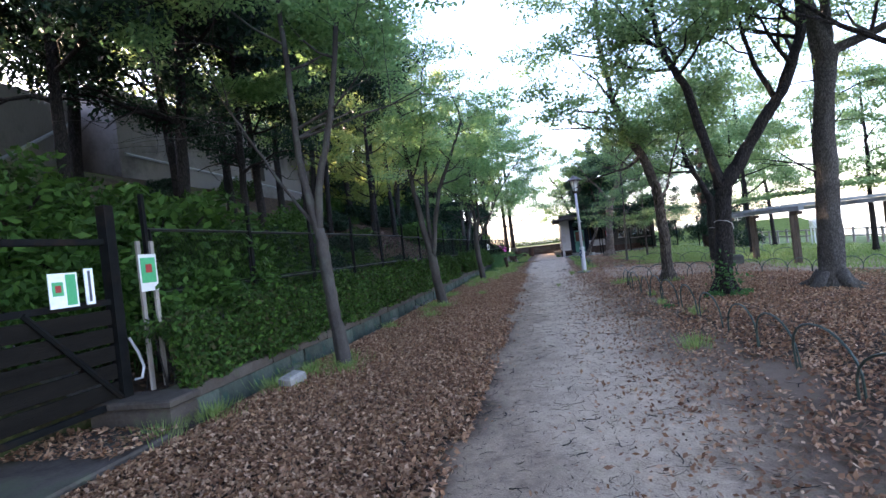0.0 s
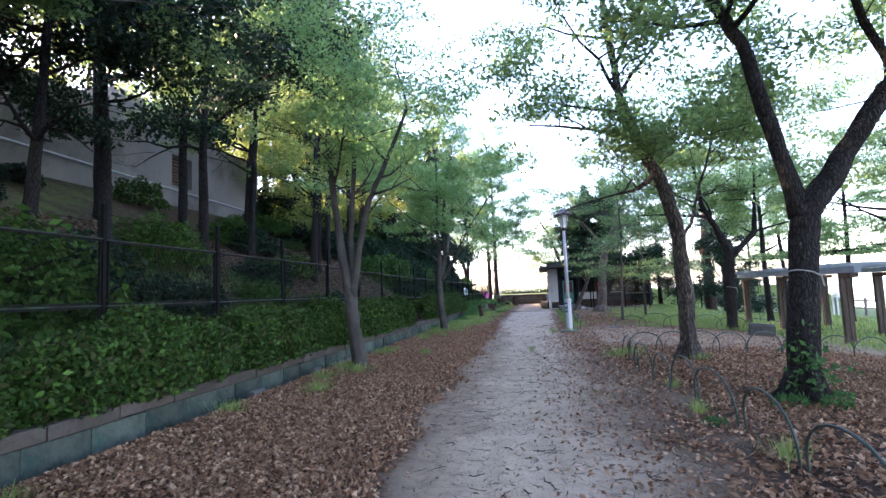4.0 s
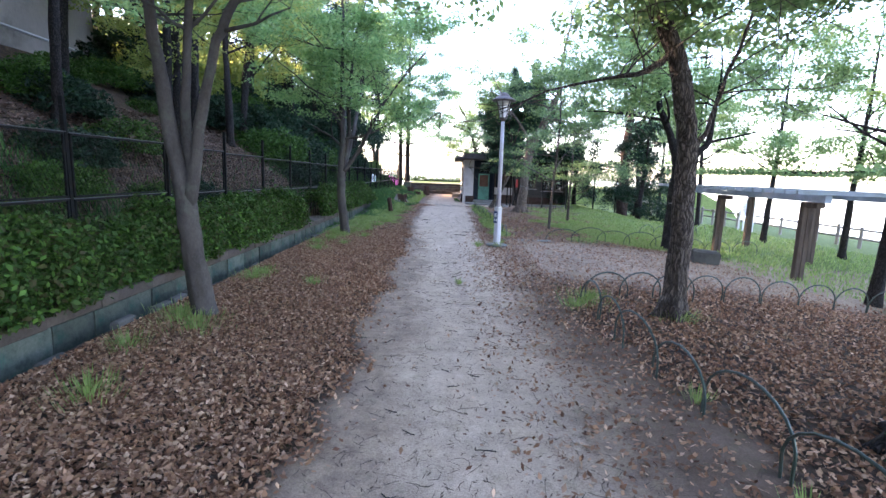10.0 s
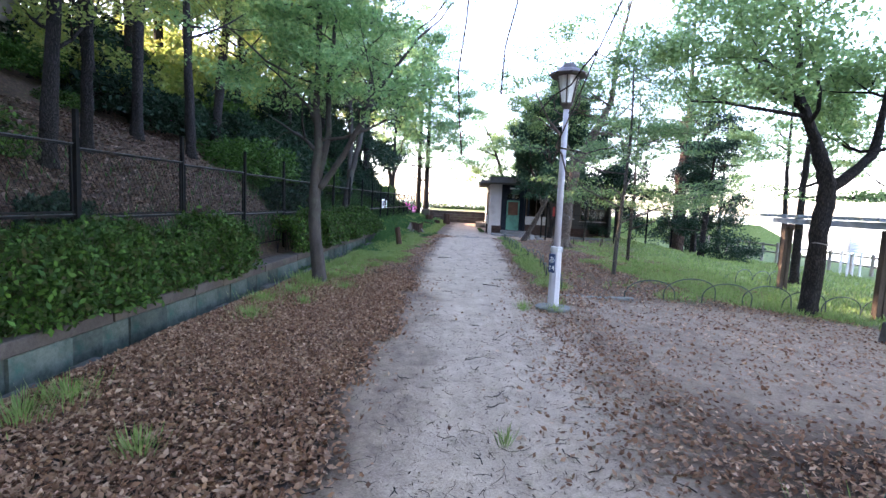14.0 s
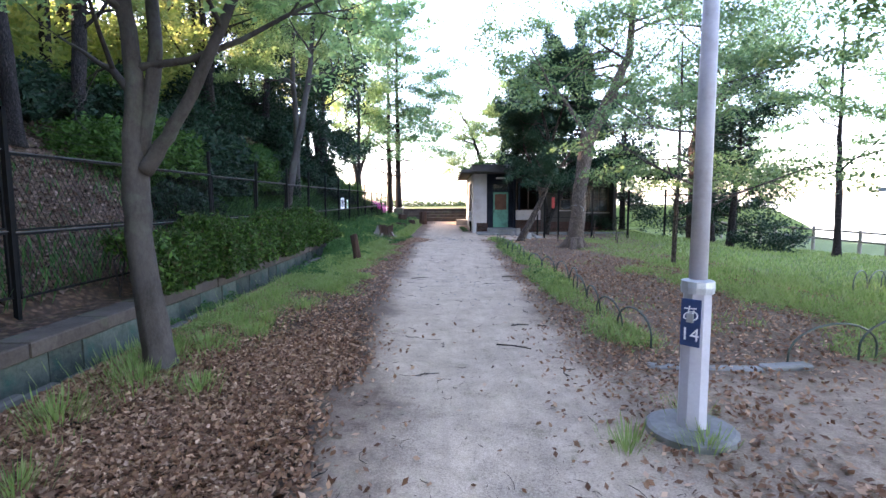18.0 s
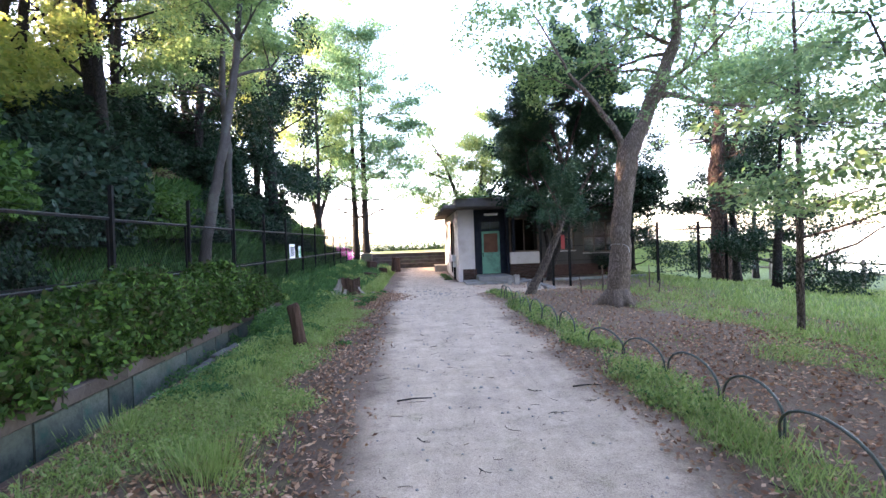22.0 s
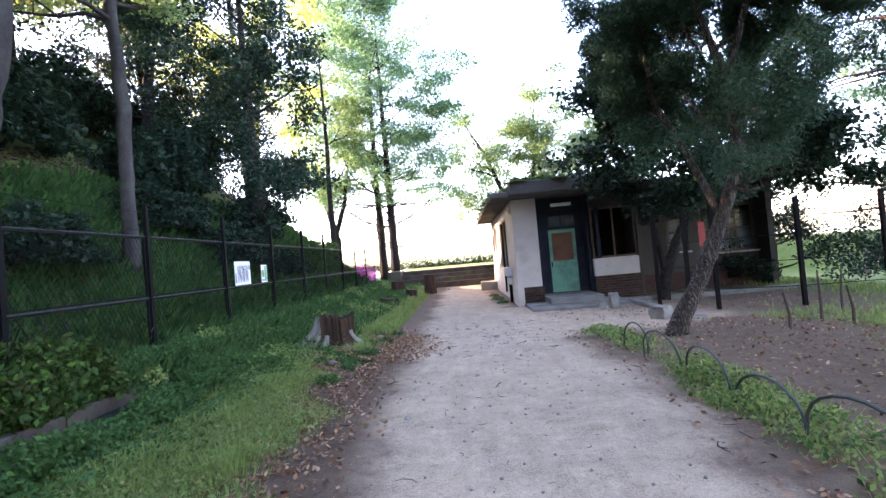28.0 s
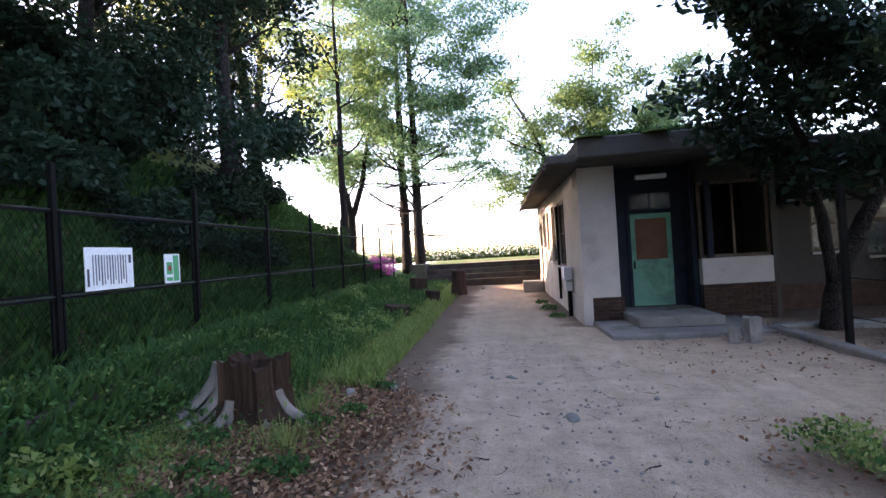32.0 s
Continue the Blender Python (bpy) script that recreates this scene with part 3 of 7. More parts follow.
GX = spaced((-1500, -100, 350), (-100, -30, 17), (-30, -4.4, 0.64), (-4.4, -3.2, 0.2), (-3.2, -2.6, 0.06), (-2.6, 3.4, 0.12), (3.4, 16, 0.3), (16, 25, 1), (25, 40, 3), (40, 100, 20), (100, 1500, 350))
GY = spaced((-1500, -100, 350), (-100, -6, 8), (-6, 37, 0.12), (37, 54, 0.3), (54, 54.8, 0.2), (54.8, 81, 2.5), (81, 160, 25), (160, 1700, 385))
gx, gy = np.meshgrid(GX, GY)
gz = ground_z(gx, gy)
wig = 0.28 * np.sin(gy * 1.75 + 0.7) + 0.22 * np.sin(gy * 3.9 + gx) + 0.13 * np.sin(gy * 8.2 + gx * 3)
wig2 = 0.5 * np.sin(gx * 1.9 + gy * 1.1) + 0.35 * np.sin(gx * 3.7 - gy * 3.1) + 0.25 * np.sin(gx * 7 + gy * 6.9)
left, right = along(PATH_L, gy), along(PATH_R, gy)
soft = 1 - smooth01((gy - 17.8) / 6)
path = smooth01((gx - left + 0.4 - 0.1 * soft + 0.35 * wig) / (0.8 + 0.6 * soft)) * smooth01((right + 0.35 + 0.1 * soft - gx + 0.4 * wig) / (1.0 + 0.6 * soft))
crossway = smooth01((gy - 14.9 + 0.5 * wig2) / 1.8) * smooth01((21.8 - gy + 0.35 * wig2) / 1.1) * smooth01((gx - 0.5) / 0.5) * smooth01((15 - gx) / 3)
forecourt = smooth01((gx + 0.3) / 0.5) * smooth01((gy - 36.0 + 0.2 * wig2 - 0.26 * np.maximum(gx - 3, 0)) / 0.8) * smooth01((6.4 - gx + 0.4 * wig2) / 2.6) * smooth01((42.8 - gy) / 0.5)
sandy = np.clip(path + 0.42 * crossway + 0.8 * forecourt, 0, 1)
sandy = np.where(gy > 54, smooth01((gx + 3) / 1.0), sandy)
verge = smooth01((gy - 22.6 + 2.6 * wig2 - 1.0 * (gx + 2.0)) / 5) * smooth01((gx + 2.68) / 0.2) * smooth01((left - 0.95 + 0.4 * smooth01((gy - 22) / 6) - gx + 0.4 * wig + 0.4 * wig2) / 0.9)
stump_bare = smooth01((1.15 - np.hypot((gx + 1.2) * 0.8, (gy - 36.8) * 0.55) + 0.2 * wig2) / 0.5)
verge = verge * (1 - 0.8 * stump_bare) * np.where(gy > 32.6, 0.75 + 0.25 * wig2, 1)
fringe = smooth01((0.42 - np.abs(gx - 2.66 + 0.12 * wig2)) / 0.3) * np.clip(0.65 + 0.9 * wig, 0.1, 1)
lawn = smooth01((gx - 2.1 + 0.1 * wig) / 0.3) * smooth01((gy - 21.4 + 0.25 * wig2) / 0.6) * np.clip(0.95 * fringe + (-0.12 + 0.25 * wig2 + 1.05 * smooth01((gx - 4.7 + 0.7 * wig2) / 1.5)) * (1 - 0.6 * smooth01((gy - 27) / 4) * smooth01((9.5 - gx) / 2)), 0, 1) * np.where(forecourt > 0.5, 0, 1) * smooth01((38.9 - gy) / 2.2)
lawn = lawn * (1 - 0.85 * smooth01(1 - np.hypot(gx - 4.3, (gy - 34) * 0.8) / 3.2))
lawn2 = smooth01((gx - 8.0) / 2) * smooth01((gy - 11) / 6) * 0.9
far_lawn = np.where((gy > 43) & (gx > 9), 0.9, 0) + np.where((gy > 55) & (gx > -4), 0.9, 0)
slope_green = np.where(gx < FENCE_X, np.clip(0.25 + 0.35 * wig2 + 0.5 * smooth01((gy - 29.6) / 4.4), 0, 0.95) * (0.15 + 0.85 * smooth01((np.abs(gy - 21.6) - 4) / 3.6)), 0)
grassy = np.clip(np.maximum.reduce([verge, lawn, lawn2 * (1 - crossway), far_lawn, slope_green]), 0, 1)
litter_l = smooth01((left + 0.1 - gx + 0.3 * wig) / 0.5) * (1 - 0.62 * smooth01((gy - 20) / 6)) * smooth01((40 - gy) / 2.2)
litter_r = smooth01((gx - right - 0.1 + 0.45 * wig2) / 1.0) * (1 - smooth01((gy - 14.5 + 0.4 * wig2) / 1.8))
litter = np.clip(np.maximum.reduce([litter_l, litter_r, np.where(gx < FENCE_X, 0.7 - 0.4 * smooth01((gy - 29.6) / 4.4), 0), 0.35 * lawn]), 0, 1) * (1 - crossway * 0.8)
sandy = np.clip(np.maximum(sandy, 0.4 * smooth01((gx + 1.6) / 0.8) * smooth01((2.6 - gx) / 0.9) * smooth01((21.5 - gy) / 2.2)), 0, 1)
n_x, n_y = len(GX), len(GY)
idx = np.arange(n_x * n_y).reshape(n_y, n_x)
faces = np.stack([idx[:-1, :-1], idx[:-1, 1:], idx[1:, 1:], idx[1:, :-1]], -1).reshape(-1, 4)
gme = bpy.data.meshes.new("ground")
gme.from_pydata(np.stack([gx, gy, gz], -1).reshape(-1, 3).tolist(), [], faces.tolist())
gme.polygons.foreach_set("use_smooth", [True] * len(gme.polygons))
att = gme.color_attributes.new("cover", "FLOAT_COLOR", "POINT")
att.data.foreach_set("color", np.stack([sandy, grassy, litter, np.ones_like(sandy)], -1).astype(np.float32).ravel())
gme.materials.append(GROUND)
gme.update()
tagged(new("ground", gme), "park ground of trodden sandy earth, leaf litter and grass", "ground", kind="structure")


def cover_at(x, y, what):
    i, j = np.clip(np.searchsorted(GX, x), 0, n_x - 1), np.clip(np.searchsorted(GY, y), 0, n_y - 1)
    return what[j, i]


wg = Geo()
wg.v, wg.f = [(-2500, -2500, -4.5), (2500, -2500, -4.5), (2500, 2500, -4.5), (-2500, 2500, -4.5)], [(0, 1, 2, 3)]
tagged(part("water", wg, WATER), "still pale water beyond the park's edge", "water", kind="structure")

# ---- retaining wall, drain ----
wall = thing("retaining_wall", (0, 0, 0), "low grey-green stone block retaining wall with cap", "retaining wall", kind="structure")
core = Geo().box(-3.36, 3.79, -0.3, -3.14, 33.95, 0.2)
part("core", core, MORTAR, wall)


def piece(x0, x1, y_len, z0, z1, mat, name):
    g = Geo().box(x0, 0, z0, x1, y_len, z1, None, 0.012)
    return g.mesh(name, mat)


rng = np.random.default_rng(5)
face_meshes = [(w, piece(-3.15, -3.085 + 0.006 * k, w - 0.012, -0.27, 0.185, STONE, "block")) for k, w in enumerate((0.42, 0.52, 0.6, 0.7))]
cap_meshes = [(w, piece(-3.42, -3.045, w - 0.01, 0.19, 0.335, CAPSTONE, "capstone")) for w in (0.8, 1.0)]
y = 3.8
while y < 33.3:
    w, me = face_meshes[int(rng.integers(0, 4))]
    ob = part("block", me, STONE, wall)
    ob.location = (rng.uniform(-0.012, 0.012), y, rng.uniform(-0.006, 0.006))
    y += w
y = 3.79
while y < 40.2:
    w, me = cap_meshes[int(rng.integers(0, 2))]
    ob = part("capstone", me, CAPSTONE, wall)
    ob.matrix_local = pose(rng.uniform(-0.01, 0.01), y, rng.uniform(-0.008, 0.008) + (0.03 if y > 34 else 0.0), 0, 0, rng.uniform(-0.3, 0.3))
    y += w
lip = thing("drain_edge", (0, 0, 0), "rough concrete edging along a shallow drain", "edging", kind="structure")
kerb_mesh = [Geo().box(-2.8, 0, -0.24, -2.7, w - 0.012, -0.035, None, 0.02).mesh("edge_stone", WALL_DARK) for w in (0.34, 0.5)]
y = 4.15
while y < 32.5:
    k = int(rng.integers(0, 2))
    ob = part("edge_stone", kerb_mesh[k], WALL_DARK, lip)
    ob.matrix_local = pose(rng.uniform(-0.01, 0.01), y, rng.uniform(-0.02, 0.006), 0, rng.uniform(-3, 3), rng.uniform(-1.5, 1.5))
    y += (0.34, 0.5)[k]
pier = thing("wall_end_pier", (-3.2, 3.63, 0), "short grey concrete pier at the wall's end", "pier", kind="structure")
part("pier_block", Geo().box(-0.75, -0.2, -0.25, 0.28, 0.2, 0.24, None, 0.03), CAPSTONE, pier)
part("pier_top", Geo().box(-0.79, -0.23, 0.243, 0.31, 0.23, 0.33, None, 0.02), CAPSTONE, pier)
slab = thing("drain_bridge_slab", (-3.5, 2.4, 0.0), "grey concrete slab bridging the drain before the gate", "slab", kind="structure")
part("slab", Geo().box(-0.75, -1.0, -0.2, 0.75, 1.0, 0.055, None, 0.02), CAPSTONE, slab)
pb = thing("pale_block", (-2.4, 4.98, 0), "loose pale stone block beside the drain", "stone")
part("stone", Geo().box(-0.16, -0.1, -0.26, 0.15, 0.1, 0.17, pose(0, 0, 0, 6, -7, 78), 0.03), PALE_STONE, pb)

# ---- fence along the slope ----
fence = thing("mesh_fence", (FENCE_X, 0, 0), "black steel mesh panel fence with barbed wire on top", "fence")
SPAN = 2.18
post_mesh = Geo().box(-0.025, -0.025, 0.1, 0.025, 0.025, 2.38, None, 0.006).mesh("post", BLACK_METAL)
fr = Geo()
for z0, z1 in ((1.9, 1.925), (1.115, 1.137)):
    fr.box(-0.018, 0.05, z0, 0.018, SPAN - 0.05, z1)
fr.box(-0.014, 0.05, 1.137, 0.014, 0.072, 1.9).box(-0.014, SPAN - 0.072, 1.137, 0.014, SPAN - 0.05, 1.9)
low = Geo()
for z0, z1 in ((1.066, 1.09), (0.40, 0.425)):
    low.box(-0.018, 0.05, z0, 0.018, SPAN - 0.05, z1)
low.box(-0.014, 0.05, 0.425, 0.014, 0.072, 1.066).box(-0.014, SPAN - 0.072, 0.425, 0.014, SPAN - 0.05, 1.066)


def wire_net(y0, z0, y1, z1, step_y=0.075, slope=1.75, r=0.0023):
    """Slanted crossing wires within a rectangle, as an expanded mesh."""
    g, h = Geo(), z1 - z0
    run = h / slope
    for way in (1, -1):
        for k in range(int((y1 - y0 + run) / step_y) + 1):
            a = y0 - run + k * step_y
            pa, pb_ = (a, z0), (a + run, z1)
            if pa[0] < y0:
                pa = (y0, z0 + (y0 - a) * slope)
            if pb_[0] > y1:
                pb_ = (y1, z0 + (y1 - a) * slope)
            if pb_[1] - pa[1] < 0.02:
                continue
            (ya, za), (yb, zb) = pa, pb_
            if way < 0:
                za, zb = z1 - (za - z0), z1 - (zb - z0)
            g.tube([(0, ya, za), (0, yb, zb)], r, 3, False)
    return g


rail_mesh = Geo().box(-0.022, 0.03, 1.926, 0.022, SPAN - 0.03, 1.938, None, 0.005).mesh("top_rail", RAIL_GREY)
mid_mesh = Geo().box(-0.022, 0.03, 1.094, 0.022, SPAN - 0.03, 1.104, None, 0.005).mesh("middle_rail", RAIL_GREY)
frame_mesh, low_mesh = fr.mesh("panel", BLACK_METAL), low.mesh("panel", BLACK_METAL)
net_mesh = wire_net(0.072, 1.137, SPAN - 0.072, 1.9).mesh("wire_mesh", BLACK_METAL)
net_low = wire_net(0.072, 0.425, SPAN - 0.072, 1.066).mesh("wire_mesh", BLACK_METAL)
FENCE_Y = [10.9 + SPAN * k for k in range(-3, 20)]
for y in FENCE_Y:
    dz = float(np.interp(y, [3, 13, 19, 30], [0.34, 0.3, 0.18, 0.08]))
    ob = part("post", post_mesh, BLACK_METAL, fence)
    ob.matrix_local = pose(0, y, dz, rng.uniform(-0.8, 0.8), rng.uniform(-0.8, 0.8), 0)
    if y < FENCE_Y[-1]:
        for me, nm in ((frame_mesh, net_mesh), (low_mesh, net_low)):
            ob = part("panel", me, BLACK_METAL, fence)
            ob.matrix_local = pose(0, y, dz, 0, 0, 0)
            part("wire_mesh", nm, BLACK_METAL, ob)
        for me, nm in ((rail_mesh, "top_rail"), (mid_mesh, "middle_rail")):
            ob = part(nm, me, RAIL_GREY, fence)
            ob.matrix_local = pose(0, y, dz, 0, 0, 0)
for k in range(3):
    w = Geo()
    pts = []
    for y in FENCE_Y[2:]:
        for s in range(3):
            pts.append((0, y + s * SPAN / 3, 2.02 + 0.12 * k + float(np.interp(y, [3, 13, 19, 30], [0.34, 0.3, 0.18, 0.08])) - 0.02 * (s > 0) + rng.normal() * 0.006))
    w.tube(pts, 0.0035, 3, False)
    part("barbed_wire", w, BLACK_METAL, fence, "rusty barbed wire")


def notice(name, at, w, h, label, cells, rz=90, tilt=0):
    """A flat notice board that faces +x, with printed areas: (left, bottom, right, top, material) as shares of it."""
    t = thing(name, at, label, "sign", rz=0)
    part("board", Geo().box(-0.006, 0, 0, 0.006, w, h), WHITE, t)
    for k, (a, b, c, d, m) in enumerate(cells):
        part("print", Geo().box(0.0062, w * a, h * b, 0.008 + 0.0012 * (k % 4), w * c, h * d), m, t)
    return t


def columns(x0, x1, n, z0, z1, m, width=0.35):
    step = (x1 - x0) / n
    return [(x0 + step * k + step * (0.5 - width / 2), z0 + (0.1 if k % 3 == 2 else 0.0), x0 + step * k + step * (0.5 + width / 2), z1, m) for k in range(n)]


# boards with columns of upright lettering
notice("fence_notice", (FENCE_X + 0.035, 37.35, 1.2), 0.66, 0.45, "white notice board with columns of dark upright lettering on the fence", columns(0.12, 0.86, 13, 0.12, 0.82, INK, 0.3) + [(0.03, 0.1, 0.07, 0.5, INK), (0.9, 0.62, 0.95, 0.82, INK)])
notice("fence_poster", (FENCE_X + 0.035, 38.55, 1.2), 0.29, 0.37, "small white and green poster with a red flower picture", [(0.55, 0.06, 0.92, 0.95, SIGN_GREEN), (0.1, 0.3, 0.48, 0.72, SIGN_GREEN), (0.2, 0.42, 0.38, 0.6, SIGN_RED), (0.1, 0.08, 0.48, 0.2, SIGN_GREEN)])

# ---- gate and steps at the start ----
gate = thing("gate", (-3.72, 1.75, 0.0), "dark iron gate across a stair, its bands standing in for the steps", "gate")
for y in (0.0, 1.92):
    part("gate_post", Geo().box(-0.06, y - 0.06, 0, 0.06, y + 0.06, 2.5, None, 0.01), BLACK_METAL, gate)
for z in (0.25, 1.38, 2.05):
    part("rail", Geo().box(-0.03, 0.07, z, 0.03, 1.85, z + 0.07, None, 0.008), BLACK_METAL, gate)
# These bands stand in for the dark steps seen through the open gate.
for z in (0.36, 0.56, 0.76, 0.96, 1.16):
    part("board", Geo().box(-0.015, 0.08, z, 0.02, 1.84, z + 0.17, None, 0.006), STEP_BAND, gate)
part("brace", Geo().tube([(0.04, 0.9, 1.4), (0.04, 1.84, 0.35)], 0.03, 6), BLACK_METAL, gate)
part("chain_loop", Geo().tube([(0.08, 1.98, 1.0 - 0.02), (0.1, 2.06, 0.8), (0.1, 2.12, 0.62), (0.1, 2.08, 0.5), (0.08, 2.0, 0.5)], 0.016, 6, False), GALV, gate, "pale hose loop")
notice("gate_notice", (-3.66, 2.9, 1.42), 0.3, 0.35, "white notice with green panel and red flower on the gate", [(0.58, 0.06, 0.94, 0.95, SIGN_GREEN), (0.1, 0.35, 0.48, 0.75, SIGN_GREEN), (0.2, 0.45, 0.4, 0.65, SIGN_RED)])
notice("gate_strip_notice", (-3.655, 3.28, 1.42), 0.1, 0.38, "narrow white strip notice with dark lettering", [(0.35, 0.08, 0.65, 0.94, INK)])
stair = thing("hill_steps", (-4.3, 1.9, 0), "dark concrete steps climbing the slope behind the gate", "steps", kind="structure")
for k in range(14):
    part("step", Geo().box(-0.32 * (k + 1), 0, 0.0, -0.32 * k, 1.65, 0.18 * (k + 1), None, 0.012), CONCRETE, stair)
for y in (-0.2, 1.67):
    part("side_wall", Geo().tube([(0.3, y + 0.1, 0.3), (-4.6, y + 0.1, 2.95)], 0.16, 4), CONCRETE, stair)
ps = thing("small_sign_stand", (-3.6, 3.95, 0.3), "weathered white stand with a small green sign", "sign")
for y in (0, 0.2):
    part("stake", Geo().box(-0.015, y - 0.025, 0, 0.015, y + 0.025, 1.78, None, 0.004), WOOD_CUT, ps)
part("back_board", Geo().box(0.0155, -0.03, 1.18, 0.021, 0.23, 1.62), WHITE_PAINT, ps, "weathered white board")
part("panel", Geo().box(0.0215, -0.01, 1.28, 0.029, 0.2, 1.58), SIGN_GREEN, ps)
part("picture", Geo().box(0.0295, 0.05, 1.4, 0.033, 0.14, 1.5), SIGN_RED, ps)

# ---- street lamp ----
lamp = thing("park_lamp", (2.3, 20.0, 0), "grey steel park lamp with a brown lantern head", "lamp", rz=-45)
part("footing", Geo().lathe([(0.29, -0.05), (0.29, 0.035), (0.265, 0.05), (0.1, 0.052)], 20), CONCRETE, lamp, "round concrete footing")
part("lower_pole", Geo().lathe([(0.095, 0.04), (0.09, 0.9), (0.085, 0.98), (0.06, 1.03)], 8), LAMP_PAINT, lamp)
part("pole", Geo().lathe([(0.056, 1.02), (0.052, 2.2), (0.045, 3.28)], 12), LAMP_PAINT, lamp, smooth=True)
part("collar", Geo().lathe([(0.1, 0.96), (0.104, 1.0), (0.1, 1.04), (0.06, 1.05)], 12), GALV, lamp)
part("hinge", Geo().box(-0.02, -0.125, 0.78, 0.02, -0.09, 0.84), GALV, lamp)
head = part("lantern_frame", Geo().lathe([(0.05, 3.26), (0.07, 3.3), (0.1, 3.33), (0.1, 3.36)], 8), BROWN_METAL, lamp)
part("lantern_glass", Geo().lathe([(0.09, 3.36), (0.17, 3.775)], 8), MILKY, head, "milky lantern glass")
for k in range(6):
    a = k * math.pi / 3
    part("rib", Geo().tube([(0.098 * math.cos(a), 0.098 * math.sin(a), 3.35), (0.188 * math.cos(a), 0.188 * math.sin(a), 3.785)], 0.012, 4), BROWN_METAL, head)
part("lantern_cap", Geo().lathe([(0.3, 3.77), (0.315, 3.8), (0.24, 3.85), (0.16, 3.89), (0.1, 3.96), (0.04, 3.99)], 8), BROWN_METAL, lamp)
for w in (1, -1):
    part("bracket", Geo().tube([(0.04 * w, 0, 3.2), (0.12 * w, 0, 3.2), (0.22 * w, 0, 3.28), (0.25 * w, 0, 3.42), (0.2 * w, 0, 3.5)], 0.011, 5), BROWN_METAL, lamp)
plate = part("pole_sign", Geo().box(-0.06, -0.108, 0.62, 0.06, -0.098, 0.93), SIGN_BLUE, lamp, "dark blue pole sign with white characters")
def lettering(name, body, size, at, mat, parent):
    """Raised characters standing upright, read from the -y side."""
    cu = bpy.data.curves.new(name, 'FONT')
    cu.body, cu.size, cu.extrude, cu.align_x = body, size, 0.0015, 'CENTER'
    cu.resolution_u = 4
    tmp = bpy.data.objects.new(name + "_outline", cu)
    me = bpy.data.meshes.new_from_object(tmp)
    bpy.data.objects.remove(tmp)
    me.transform(pose(*at, 90))
    me.materials.clear()
    me.materials.append(mat)
    return part(name, me, mat, parent)


lettering("character", "\u3042", 0.115, (0, -0.11, 0.795), WHITE, plate)
lettering("number", "14", 0.12, (0, -0.11, 0.66), WHITE, plate)
kerb = thing("curved_kerb", (2.5, 21.2, 0), "short curve of pale concrete kerbstones beside the lamp", "kerb", kind="structure")
for k in range(3):
    part("kerb_stone", Geo().box(0.02, -0.06, -0.12, 0.5, 0.06, 0.035, pose(0.52 * k, 0.1 - 0.15 * k + 0.06 * k * k, 0, 0, 0, -14 + 11 * k), 0.015), CONCRETE, kerb)

# ---- hoop edging ----
def hoop_mesh(w, h):
    pts = [(0, 0, -0.05), (0, 0, h * 0.35)]
    pts += [(w / 2 - math.cos(a) * w / 2, 0, h * 0.35 + math.sin(a) * h * 0.65) for a in np.linspace(0.15, math.pi - 0.15, 11)]
    pts += [(w, 0, h * 0.35), (w, 0, -0.05)]
    return Geo().tube(pts, 0.0115, 6, True).mesh("hoop", GREEN_METAL)


def hoop_row(points, step, h, group, share=1.06):
    """Hoops standing foot to foot along a line of ground points."""
    row = thing("hoop_fence", (0, 0, 0), "low dark green iron hoop edging, slightly bent", "edging", group)
    me = hoop_mesh(step * share, h)
    for (xa, ya), (xb, yb) in zip(points, points[1:]):
        n = max(1, round(math.hypot(xb - xa, yb - ya) / step))
        for k in range(n):
            x, y = xa + (xb - xa) * k / n, ya + (yb - ya) * k / n
            ob = part("hoop", me, GREEN_METAL, row)
            ob.matrix_local = pose(x, y, float(ground_z(np.array(x), np.array(y))) + rng.uniform(-0.05, 0.01), rng.uniform(-5, 5), rng.uniform(-3, 3), math.degrees(math.atan2(yb - ya, xb - xa)) + rng.uniform(-4, 4))
    return row


hoop_row([(3.42, 1.5), (3.36, 5.5), (3.28, 8.8), (3.1, 10.6), (3.0, 12.2), (3.06, 14.2)], 0.95, 0.5, "hoop edging")
hoop_row([(3.2, 14.5), (4.9, 14.75), (7.0, 15.1), (10.5, 15.7)], 0.66, 0.44, "hoop edging")
hoop_row([(2.76, 21.8), (2.7, 23.3), (2.92, 26.0), (2.77, 27.7), (2.55, 29.0), (2.42, 31.5), (2.45, 35.0)], 0.95, 0.36, "hoop edging", 0.9)
hoop_row([(3.9, 21.4), (5.5, 21.7), (8.2, 22.3), (11.5, 23.4)], 1.0, 0.42, "hoop edging")
hoop_row([(8.6, 26.4), (11.0, 28.2), (13.0, 30.1)], 1.0, 0.42, "hoop edging")

def placed_on(x, y):
    return (x, y, float(ground_z(np.array(float(x)), np.array(float(y)))))


